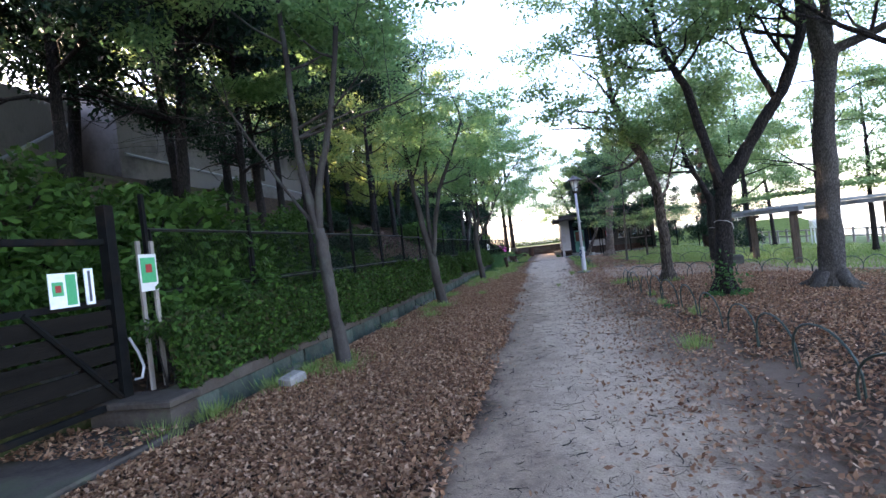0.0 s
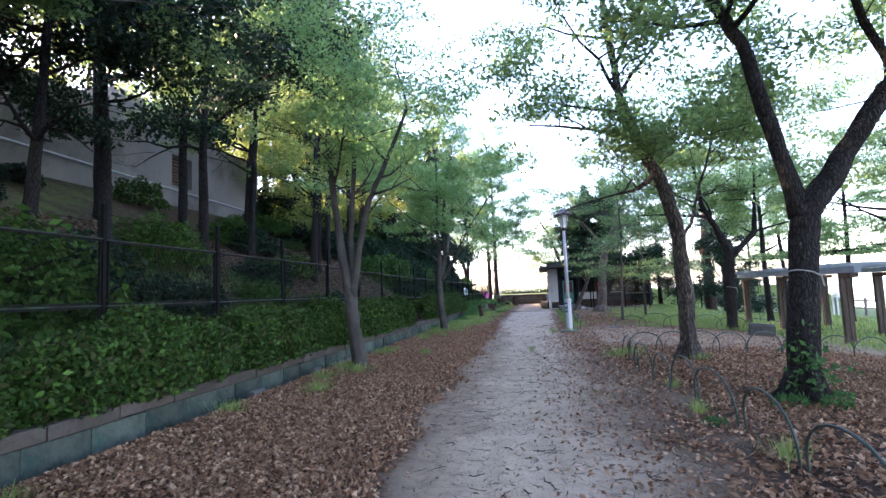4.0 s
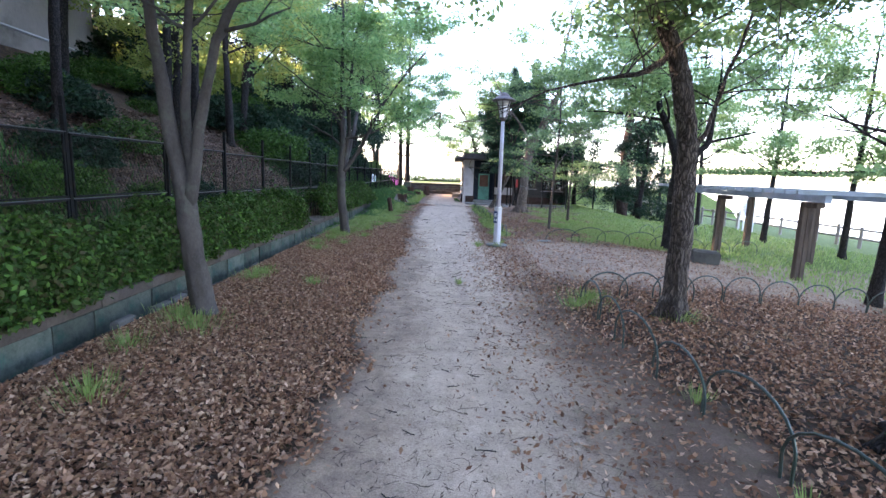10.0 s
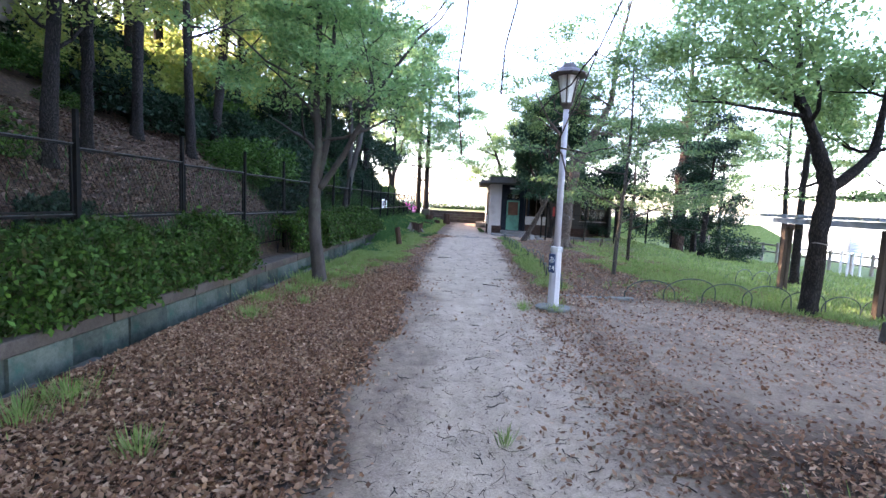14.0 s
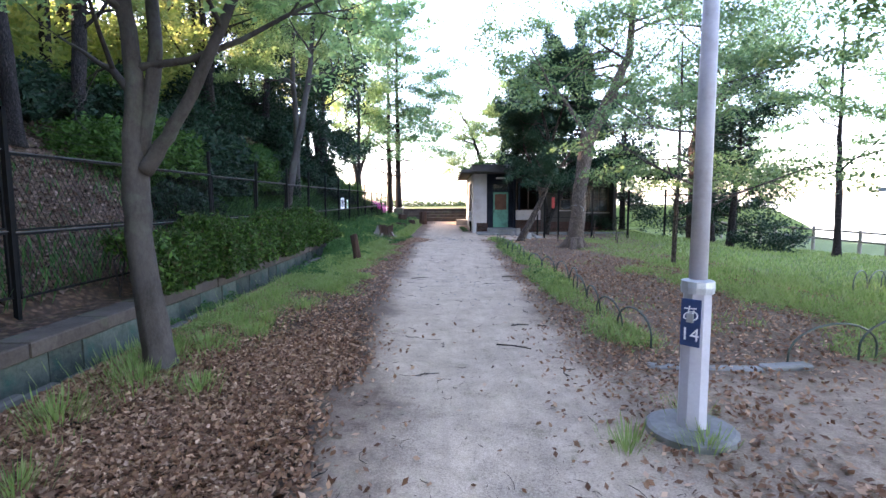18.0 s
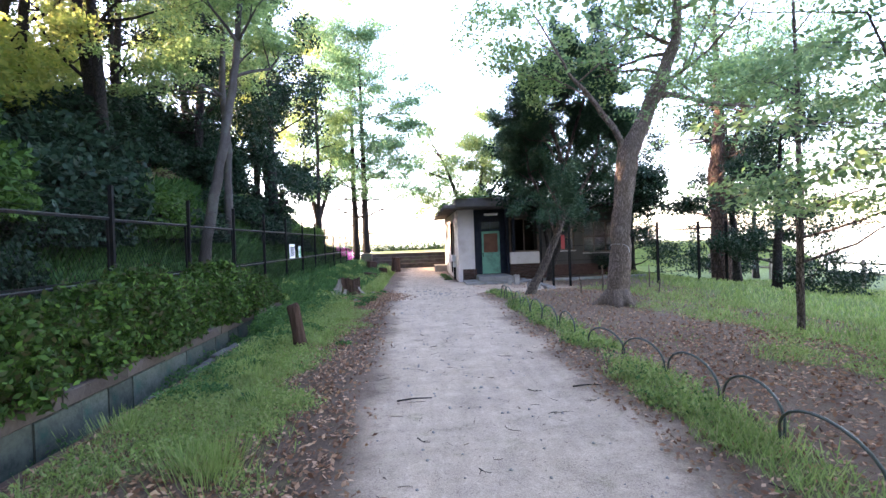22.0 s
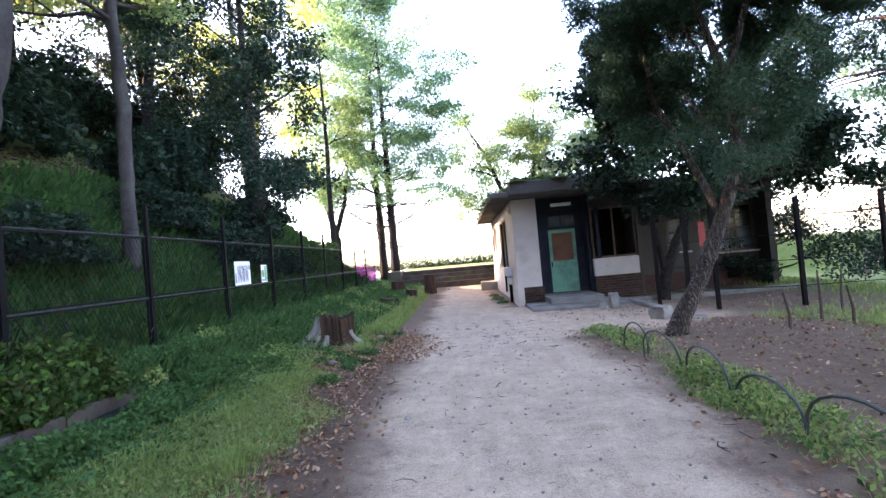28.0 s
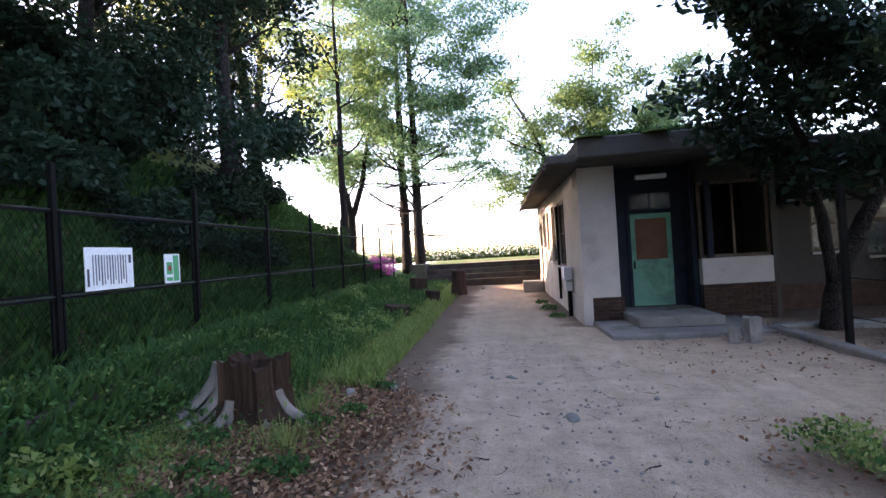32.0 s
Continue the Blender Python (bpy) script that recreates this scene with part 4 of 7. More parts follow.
# ---- stumps, stones, twigs ----
st = thing("tree_stump", (-1.95, 37.1, 0.0), "decayed reddish-brown hollow tree stump with pale grey roots", "stump")
ring, levels = 64, (-0.06, 0.03, 0.1, 0.2, 0.32, 0.42, 0.5)
ROOTS = ((204, 0.42), (335, 0.3), (292, 0.16), (70, 0.25), (140, 0.3))
g = Geo()
for i, z in enumerate(levels):
    for k in range(ring):
        a = 2 * math.pi * k / ring
        flare = sum(w * max(0, math.cos(a - radians(d))) ** 10 for d, w in ROOTS)
        q = 0.3 + 0.09 * max(0, 0.2 - z) + flare * max(0, 1 - (z + 0.06) / 0.42) ** 2.2 + 0.018 * math.sin(a * 17 + z * 2) + 0.012 * math.sin(a * 29 + 1) + 0.02 * math.sin(a * 5)
        q -= 0.05 * math.exp(-((a - 4.75) / 0.5) ** 2) * (1 - z)
        g.v.append((math.cos(a) * q * 1.08, math.sin(a) * q * 0.95, z + (0.035 * math.sin(a * 3 + 1) + 0.025 * math.sin(a * 8) + 0.02 * math.sin(a * 19) if i == 6 else 0)))
for q in (0.22, 0.16):
    for k in range(ring):
        a = 2 * math.pi * k / ring
        g.v.append((math.cos(a) * q, math.sin(a) * q, 0.46 if q > 0.2 else 0.3 + 0.02 * math.sin(a * 7)))
for i in range(len(levels) + 1):
    for k in range(ring):
        j = (k + 1) % ring
        g.f.append((i * ring + k, i * ring + j, i * ring + ring + j, i * ring + ring + k))
g.f.append(tuple((len(levels) + 1) * ring + k for k in range(ring)))
part("stump_body", g, WOOD_OLD, st)
for d, reach_out, top, half in ((203, 0.98, 0.5, 0.17), (222, 0.8, 0.34, 0.1), (250, 0.6, 0.2, 0.06), (338, 0.74, 0.24, 0.06), (305, 0.55, 0.16, 0.05)):
    g, rows = Geo(), 7
    for i in range(rows):
        t = i / (rows - 1)
        z, rr = top * (1 - t) ** 1.5 - 0.02 * t, 0.325 + (reach_out - 0.325) * t ** 1.7
        for k in range(7):
            w = (k / 6 - 0.5) * 2
            b = radians(d) + w * half / rr * (0.75 + 0.6 * t * (1 if k % 2 else 0.6))
            rr2 = rr - 0.05 * w * w + 0.012 * (k % 2)
            g.v.append((math.cos(b) * rr2 * 1.08, math.sin(b) * rr2 * 0.95, z + 0.02 * (1 - w * w)))
    for i in range(rows - 1):
        for k in range(6):
            g.f.append((i * 7 + k, i * 7 + k + 1, i * 7 + 8 + k, i * 7 + 7 + k))
    b = len(g.v)
    g.v += [(x * 0.9, y * 0.9, z - 0.05) for x, y, z in g.v]
    g.f += [tuple(b + q for q in reversed(f)) for f in list(g.f)]
    part("root", g, WOOD_CUT, st, "dry pale grey root", smooth=True)
st.scale = (0.95, 0.95, 1.0)
po = thing("wooden_stake", (-1.7, 29.3, 0), "short leaning weathered brown timber stake", "stake")
part("stake", Geo().tube([(0.05, 0, -0.1), (0.0, 0, 0.3), (-0.06, 0, 0.66), (-0.07, 0, 0.69)], [0.115, 0.1, 0.105, 0.085], 9, True, 0.15), WOOD_OLD, po)
for nm, x, y, h, r in (("cut_stump", -1.55, 46.6, 0.32, 0.22), ("cut_stump", -1.9, 43.3, 0.3, 0.3), ("cut_stump", -1.0, 49.2, 0.75, 0.24), ("cut_stump", -2.3, 48.8, 0.6, 0.3)):
    t = thing(nm, (x, y, 0), "low dark weathered tree stump in the grass", "stump")
    part("stump_body", Geo().tube([(0, 0, -0.05), (0, 0, h * 0.5), (0.02, 0, h)], [r * 1.2, r, r * 0.95], 12, True, 0.2), WOOD_OLD, t)


def boulder(name, at, size, mat, label, seed):
    rg = np.random.default_rng(seed)
    bm = bmesh.new()
    bmesh.ops.create_icosphere(bm, subdivisions=2, radius=1)
    for v in bm.verts:
        k = 1 + 0.28 * noise.noise(v.co * 1.3 + Vector((seed, 0, 0))) + 0.1 * noise.noise(v.co * 3)
        v.co = Vector((round(v.co.x * 2.2) / 2.2 * 0.45 + v.co.x * 0.55, round(v.co.y * 2.2) / 2.2 * 0.45 + v.co.y * 0.55, v.co.z)) * k
        v.co = Vector((v.co.x * size[0], v.co.y * size[1], v.co.z * size[2]))
    me = bpy.data.meshes.new("stone")
    bm.to_mesh(me)
    bm.free()
    me.materials.append(mat)
    at = (at[0], at[1], at[2] + float(ground_z(np.array(at[0]), np.array(at[1]))))
    t = thing(name, at, label, "stone", rz=float(rg.uniform(0, 360)))
    part("stone", me, mat, t)
    return t


def block_stone(x, y, w, h, tilt, label):
    """A rough-hewn block with broken corners."""
    bm = bmesh.new()
    bmesh.ops.create_cube(bm, size=1)
    bmesh.ops.subdivide_edges(bm, edges=bm.edges[:], cuts=3, use_grid_fill=True)
    for v in bm.verts:
        q = v.co * 3.1 + Vector((x, y, 0))
        v.co = Vector((v.co.x * w, v.co.y * w, v.co.z * h)) * (1 - 0.35 * max(0, v.co.length - 0.66) + 0.16 * noise.noise(q))
    me = bpy.data.meshes.new("stone")
    bm.to_mesh(me)
    bm.free()
    me.materials.append(PALE_STONE)
    px, py, pz = placed_on(x, y)
    part("stone", me, PALE_STONE, thing("boulder", (px, py, pz + h * 0.4), label, "stone", rz=tilt))


block_stone(4.02, 40.55, 0.19, 0.42, 8, "pale split stone block beside the hut's porch")
block_stone(3.74, 40.5, 0.14, 0.27, -14, "pale broken stone block beside the hut's porch")
block_stone(3.98, 37.6, 0.3, 0.25, 38, "light grey rough stone on bare earth")
block_stone(4.4, 37.2, 0.3, 0.1, 10, "flat grey stone on bare earth")
bs = thing("bench_stone", placed_on(7.75, 19.7), "dark squared stone block on the grass", "stone", rz=-12)
part("stone", Geo().box(-0.32, -0.16, -0.1, 0.32, 0.16, 0.36, pose(0, 0, 0, 3, 4, 0), 0.05), WALL_DARK, bs)
boulder("path_stone", (0.9, 37.1, 0.0), (0.13, 0.06, 0.03), CONCRETE, "flat dark stone set in the path", 12)
boulder("path_stone", (0.42, 38.78, 0.0), (0.1, 0.04, 0.025), CONCRETE, "flat dark stone set in the path", 13)
for k, (x, y) in enumerate(((-0.9, 38.18), (-1.3, 37.89), (-1.55, 35.3), (2.0, 52.17), (1.7, 52.47), (-0.3, 52.54), (1.9, 50.47))):
    boulder("small_stone", (x, y, 0.02), (0.06 + 0.02 * (k % 3), 0.05, 0.04), PALE_STONE if k % 2 else CONCRETE, "small grey stone lying on the ground", 20 + k)
twig_meshes = []
for k in range(5):
    rg = np.random.default_rng(60 + k)
    ln = rg.uniform(0.06, 0.2)
    pts = [(t * ln, 0.12 * ln * math.sin(t * 4 + k), 0.006 + 0.012 * rg.random()) for t in np.linspace(0, 1, 5)]
    gm = Geo().tube(pts, [0.0045, 0.0045, 0.004, 0.003, 0.002], 4)
    gm.tube([pts[2], (pts[2][0] + ln * 0.2, pts[2][1] + ln * 0.25, 0.01)], [0.004, 0.002], 3)
    twig_meshes.append(gm.mesh("twig", BARK_DARK))
for k in range(190):
    y = 37 * float(rng.random()) ** 1.8
    x = float(rng.uniform(along(PATH_L, y) - 0.6, along(PATH_R, y) + 0.5))
    t = tagged(new("twig", twig_meshes[k % 5]), "thin dry fallen twig on the path", "twig", "fallen twigs")
    t.matrix_world = pose(x, y, float(ground_z(np.array(x), np.array(y))) + 0.004, 0, 0, float(rng.uniform(0, 360)))
for x, y, rz, ln in ((1.35, 21.9, -25, 0.38), (1.9, 26.64, 0, 0.3), (1.55, 22.79, 5, 0.22), (0.1, 26.49, 8, 0.35)):
    t = tagged(new("branch_piece", Geo().tube([(-ln / 2, 0, 0.015), (0, 0.02, 0.02), (ln / 2, 0.01, 0.012)], [0.009, 0.008, 0.005], 5).mesh("branch_piece", BARK_DARK)), "short dead stick lying on the path", "stick")
    t.matrix_world = pose(x, y, 0, 0, 0, rz)

# ---- pergola ----
perg = thing("pergola", (0, 0, -0.45), "weathered pergola with blue-grey beams on timber posts", "pergola")
PP = ((9.5, 18.7), (9.6, 22.6), (9.9, 26.4), (12.2, 18.4), (12.3, 22.2), (12.6, 26.0))
for x, y in PP:
    z = float(ground_z(np.array(x), np.array(y)))
    for w in (-0.06, 0.06):
        part("post", Geo().box(x + w - 0.05, y - 0.07, z - 0.15, x + w + 0.05, y + 0.07, 1.96, None, 0.015), WOOD_POST, perg)
    part("bolster", Geo().box(x - 0.1, y - 0.45, 1.83, x + 0.1, y - 0.075, 1.955, None, 0.02), WOOD_POST, perg)
for a, b in ((0, 2), (3, 5)):
    (xa, ya), (xb, yb) = PP[a], PP[b]
    dx, dy = (xb - xa) * 0.09, (yb - ya) * 0.09
    part("beam", Geo().tube([(xa - dx, ya - dy, 2.045), (xb + dx, yb + dy, 2.045)], 0.11, 4), PERGOLA_PAINT, perg)
for k in range(20):
    t = -0.06 + 1.12 * k / 19
    xa, ya = PP[0][0] + (PP[2][0] - PP[0][0]) * t, PP[0][1] + (PP[2][1] - PP[0][1]) * t
    xb, yb = PP[3][0] + (PP[5][0] - PP[3][0]) * t, PP[3][1] + (PP[5][1] - PP[3][1]) * t
    part("rafter", Geo().tube([(xa - 0.55, ya + 0.04, 2.18), (xb + 0.5, yb - 0.03, 2.18)], 0.06, 4), PERGOLA_PAINT, perg)
vine = thing("pergola_creeper", (11.0, 22.3, 2.2), "thin green creeper spread over the pergola's slats", "creeper")
vr = np.random.default_rng(19)
n = 2600
knots = np.stack([vr.uniform(-2.0, 1.8, 34), vr.uniform(-4.3, 4.3, 34)], 1)
pick = vr.integers(0, 34, n)
c = np.stack([knots[pick, 0] + vr.normal(size=n) * 0.3, knots[pick, 1] + vr.normal(size=n) * 0.3, np.abs(vr.normal(size=n)) * 0.09 - 0.02], 1)
u, v = leaf_axes(vr, n, 0.06, 0.4, 0.55)
tagged(part("foliage", quads("foliage", LEAF_FRESH, c, u, v), LEAF_FRESH, vine), kind="stuff")
st_g = Geo()
for k in range(10):
    st_g.tube([(knots[k, 0], knots[k, 1], 0.03), (knots[k + 10, 0], knots[k + 10, 1], 0.05), (knots[k + 20, 0], knots[k + 20, 1], 0.03)], [0.02, 0.014, 0.006], 5)
part("stem", st_g, BARK_DARK, vine)

# ---- log fence on the shore side ----
lf = thing("log_fence", (0, 0, -0.78), "pale weathered log fence along the far edge of the lawn", "fence")
LP = ((17.6, 50.0), (18.0, 43.0), (18.6, 37.0), (19.0, 31.0), (19.4, 25.0), (19.8, 19.0), (20.0, 13.0), (20.2, 6.0))
log_post = Geo().tube([(0, 0, -0.2), (0, 0, 0.95)], 0.075, 7).mesh("post", WOOD_CUT)
for (xa, ya), (xb, yb) in zip(LP, LP[1:]):
    n = max(2, round(math.hypot(xb - xa, yb - ya) / 1.25))
    for k in range(n):
        ob = part("post", log_post, WOOD_CUT, lf)
        ob.location = (xa + (xb - xa) * k / n, ya + (yb - ya) * k / n, rng.uniform(-0.08, 0.04))
    for z in (0.42, 0.82):
        part("rail", Geo().tube([(xa, ya, z), (xb, yb, z)], 0.05, 6), WOOD_CUT, lf)
wb = thing("slatted_box", (17.0, 33.5, -0.68), "white slatted weather box on legs by the log fence", "box")
for x in (-0.25, 0.25):
    for y in (-0.2, 0.2):
        part("leg", Geo().box(x - 0.03, y - 0.03, -0.1, x + 0.03, y + 0.03, 1.0), WHITE_PAINT, wb)
for k in range(8):
    part("slat", Geo().box(-0.3, -0.25, 1.0 + k * 0.085, 0.3, 0.25, 1.06 + k * 0.085), WHITE_PAINT, wb)
part("roof", Geo().box(-0.36, -0.3, 1.69, 0.36, 0.3, 1.75, None, 0.01), WHITE_PAINT, wb)

# ---- steps and terrace at the far end ----
fs = thing("far_steps", (0, 0, 0), "broad worn stone steps up to a terrace", "steps", kind="structure")
for k in range(4):
    part("step", Geo().box(-2.7, 53.2 + 0.35 * k, -0.1, 2.2, 54.9, 0.215 * (k + 1), None, 0.015), CAPSTONE, fs)
for x in (-3.4, 2.22):
    part("cheek_wall", Geo().box(x, 53.4, -0.1, x + 0.66 if x < 0 else x + 4.2, 54.8, 0.93, None, 0.02), CAPSTONE, fs)

# ---- hut ----
HX, HY, HX2, HY2, HH = 1.98, 42.7, 9.55, 52.3, 2.88
hut = thing("park_hut", (0, 0, 0), "old off-white plastered park hut with flat mossy roof", "hut")


def pierced(axis, at, thick, a0, a1, z0, z1, holes):
    """A wall along x or y with openings (from, to, bottom, top) through it."""
    us = sorted({a0, a1, *[h[0] for h in holes], *[h[1] for h in holes]})
    ws = sorted({z0, z1, *[min(max(v, z0), z1) for h in holes for v in h[2:4]]})
    nu, nw = len(us), len(ws)

    def solid(i, j):
        if not (0 <= i < nu - 1 and 0 <= j < nw - 1):
            return False
        u, w = (us[i] + us[i + 1]) / 2, (ws[j] + ws[j + 1]) / 2
        return not any(h[0] < u < h[1] and h[2] < w < h[3] for h in holes)

    g, known = Geo(), {}

    def corner(i, j, side):
        if (i, j, side) not in known:
            known[(i, j, side)] = len(g.v)
            d = at + thick * side
            g.v.append((us[i], d, ws[j]) if axis == "x" else (d, us[i], ws[j]))
        return known[(i, j, side)]

    for i in range(nu - 1):
        for j in range(nw - 1):
            if not solid(i, j):
                continue
            a, b, c, d = (i, j), (i + 1, j), (i + 1, j + 1), (i, j + 1)
            g.f.append(tuple(corner(*q, 0) for q in (a, b, c, d)))
            g.f.append(tuple(corner(*q, 1) for q in (d, c, b, a)))
            for (p, q), (di, dj) in (((b, a), (0, -1)), ((c, b), (1, 0)), ((d, c), (0, 1)), ((a, d), (-1, 0))):
                if not solid(i + di, j + dj):
                    g.f.append((corner(*p, 0), corner(*q, 0), corner(*q, 1), corner(*p, 1)))
    return g


def window(axis, at, a0, a1, z0, z1, cols=2, rows=2, sill=True, glazed=True):
    """A timber window in an opening: frame, bars, panes and a sill."""
    w = part("window", pierced(axis, at, 0.06, a0, a1, z0, z1, [(a0 + 0.06, a1 - 0.06, z0 + 0.06, z1 - 0.06)]), WINDOW_FRAME, hut)
    for k in range(1, cols):
        u = a0 + (a1 - a0) * k / cols
        part("bar", Geo().box(*((u - 0.02, at + 0.012, z0 + 0.06, u + 0.02, at + 0.05, z1 - 0.06) if axis == "x" else (at + 0.012, u - 0.02, z0 + 0.06, at + 0.05, u + 0.02, z1 - 0.06))), WINDOW_FRAME, w)
    for k in range(1, rows):
        z = z0 + (z1 - z0) * k / rows
        part("bar", Geo().box(*((a0 + 0.06, at + 0.015, z - 0.018, a1 - 0.06, at + 0.047, z + 0.018) if axis == "x" else (at + 0.015, a0 + 0.06, z - 0.018, at + 0.047, a1 - 0.06, z + 0.018))), WINDOW_FRAME, w)
    for i in range(cols if glazed else 0):
        for j in range(rows):
            u0, u1 = a0 + (a1 - a0) * i / cols + 0.03, a0 + (a1 - a0) * (i + 1) / cols - 0.03
            w0, w1 = z0 + (z1 - z0) * j / rows + 0.03, z0 + (z1 - z0) * (j + 1) / rows - 0.03
            ob = part("pane", Geo().box(*((u0, at + 0.026, w0, u1, at + 0.032, w1) if axis == "x" else (at + 0.026, u0, w0, at + 0.032, u1, w1))), GLASS, w)
            ob.visible_shadow = False
    if sill:
        s = 0.06
        part("sill", Geo().box(*((a0 - 0.04, at - s - 0.1, z0 - 0.05, a1 + 0.04, at - 0.002, z0 - 0.004) if axis == "x" else (at - s - 0.1, a0 - 0.04, z0 - 0.05, at - 0.002, a1 + 0.04, z0 - 0.004))), PLASTER, w)


T, BACK = 0.16, 0.9          # the wall right of the counter stands back under the eaves
side_win = [(44.9, 46.2, 0.88, 2.5), (46.7, 47.7, 0.92, 2.5), (48.4, 49.05, 1.35, 2.45), (49.669, 50.29, 1.4, 2.45)]
part("side_wall", pierced("y", HX, T, HY, HY2, 0.32, HH, side_win + [(50.773, 51.429, 0.32, 2.2)]), PLASTER, hut)
part("side_base", pierced("y", HX - 0.02, T + 0.02, HY - 0.02, HY2, -0.35, 0.318, [(50.773, 51.429, -0.35, 0.318)]), PLASTER, hut)
for a, b, c, d in side_win:
    window("y", HX + 0.05, a, b, c, d, 1 if b - a < 1 else 2, 2)
part("side_door", Geo().box(HX + 0.06, 50.773, 0.0, HX + 0.1, 51.429, 2.2), WINDOW_FRAME, hut, "dark brown side door")
part("side_step", Geo().box(HX - 0.75, 50.635, -0.35, HX - 0.03, 51.532, 0.16, None, 0.02), CONCRETE, hut)
part("side_slab", Geo().box(HX - 0.7, 51.67, -0.35, HX - 0.03, 52.153, 0.1, None, 0.02), CONCRETE, hut)
part("front_wall", pierced("x", HY, T, HX + T, 2.68, 0.32, HH, []), PLASTER, hut)
part("recess_wall", Geo().box(2.68 - 0.1, HY + T, 0.02, 2.68, 43.4, HH), FRAME_BLUE, hut, "dark blue painted reveal")
part("recess_back", pierced("x", 43.24, 0.12, 2.68, 4.12, 0.02, HH, [(3.02, 3.9, 0.02, 2.36)]), FRAME_BLUE, hut, "dark blue painted door surround")
part("recess_side", Geo().box(4.12, HY + T, 0.02, 4.2, 43.4, HH), FRAME_BLUE, hut)
# door
door = part("front_door", pierced("x", 43.2, 0.05, 3.06, 3.86, 0.06, 1.93, [(3.15, 3.77, 1.0, 1.83), (3.15, 3.44, 0.16, 0.9), (3.48, 3.77, 0.16, 0.9)]), DOOR_GREEN, hut, "green timber door with a rusty brown upper panel")
part("upper_panel", Geo().box(3.15, 43.225, 1.0, 3.77, 43.24, 1.83), DOOR_BROWN, door, "rusty brown panel")
for a, b in ((3.15, 3.44), (3.48, 3.77)):
    part("lower_panel", Geo().box(a, 43.222, 0.16, b, 43.238, 0.9), DOOR_GREEN, door)
part("handle", Geo().box(3.085, 43.165, 0.82, 3.115, 43.198, 0.98, None, 0.006), BLACK_METAL, door)
part("door_frame", pierced("x", 43.19, 0.07, 3.0, 3.92, 0.02, 2.4, [(3.06, 3.86, 0.02, 1.95), (3.06, 3.86, 2.02, 2.34)]), FRAME_BLUE, hut)
part("transom_bar", Geo().box(3.44, 43.2, 2.02, 3.48, 43.24, 2.34), FRAME_BLUE, hut)
for a, b in ((3.06, 3.44), (3.48, 3.86)):
    ob = part("transom_pane", Geo().box(a, 43.22, 2.02, b, 43.226, 2.34), GLASS, hut)
    ob.visible_shadow = False
part("porch_light", Geo().box(3.2, 43.1, 2.62, 3.8, 43.2, 2.72, None, 0.02), WHITE, hut, "unlit white tube light")
# right of the door: counter wall with a wide dark window
part("counter_wall", Geo().box(4.22, HY - 0.0, 0.47, 5.5, HY + T, 0.97, None, 0.012), PLASTER, hut)
part("counter_head", Geo().box(4.22, HY, 2.45, 5.5, HY + T, HH), HUT_SHADED, hut)
window("x", HY + 0.06, 4.22, 5.5, 0.975, 2.448, 2, 1, False, False)
part("counter_post", Geo().box(4.33, HY - 0.05, 0.98, 4.43, HY + 0.05, 2.45), FRAME_BLUE, hut)
front_win = [(7.75, 9.35, 0.82, 2.25), (6.7, 7.35, 0.95, 2.1)]
# These walls carry the shade under eaves and trees in their colour.
part("front_wall_right", pierced("x", HY + BACK, T, 5.62, HX2 - T, 0.32, HH, front_win), HUT_SHADED, hut)
part("counter_end", Geo().box(5.51, HY + 0.01, -0.35, 5.61, HY + BACK + T, HH), HUT_SHADED, hut)
for a, b, c, d in front_win:
    window("x", HY + BACK + 0.05, a, b, c, d, 3 if b - a > 1 else 1, 2)
part("vent", Geo().box(8.4, HY + BACK - 0.03, 0.02, 8.78, HY + BACK - 0.017, 0.2), BLACK_METAL, hut)
part("right_wall", Geo().box(HX2 - T, HY + 0.3, -0.35, HX2, HY2, HH), HUT_SHADED, hut)
part("back_wall", Geo().box(HX + T, HY2 - T, -0.35, HX2 - T, HY2, HH), PLASTER, hut)
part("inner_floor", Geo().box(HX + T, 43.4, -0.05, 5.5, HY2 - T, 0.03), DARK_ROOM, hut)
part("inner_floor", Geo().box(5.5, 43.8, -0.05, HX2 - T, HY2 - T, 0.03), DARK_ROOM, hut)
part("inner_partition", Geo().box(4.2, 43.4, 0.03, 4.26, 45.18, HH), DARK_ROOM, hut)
# Added dark wall close behind the openings, standing in for interior shade.
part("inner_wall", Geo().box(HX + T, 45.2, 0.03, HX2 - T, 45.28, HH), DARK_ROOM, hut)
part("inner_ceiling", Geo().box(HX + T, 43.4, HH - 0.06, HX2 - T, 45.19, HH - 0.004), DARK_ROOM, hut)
# roof
part("roof_slab", Geo().box(HX - 0.62, HY - 0.55, HH + 0.02, HX2 + 0.5, HY2 + 0.5, HH + 0.2, None, 0.03), ROOF, hut)
part("porch_roof", Geo().box(HX - 0.1, HY - 0.85, HH + 0.05, 5.15, HY + 2.6, HH + 0.42, None, 0.03), ROOF, hut, "dirty concrete canopy slab")
part("gutter", Geo().tube([(HX - 0.65, HY - 0.2, HH + 0.02), (HX - 0.65, HY2 + 0.4, HH - 0.02)], 0.05, 8), ROOF, hut)
part("downpipe", Geo().tube([(HX - 0.05, 45.943, 2.4), (HX - 0.05, 45.943, 0.0)], 0.035, 8), BLACK_METAL, hut)
part("pipe_spout", Geo().tube([(HX - 0.04, HY + 0.35, HH - 0.35), (HX - 0.06, HY + 0.35, HH - 0.12)], 0.03, 6), GALV, hut)
mg = Geo()
rg = np.random.default_rng(31)
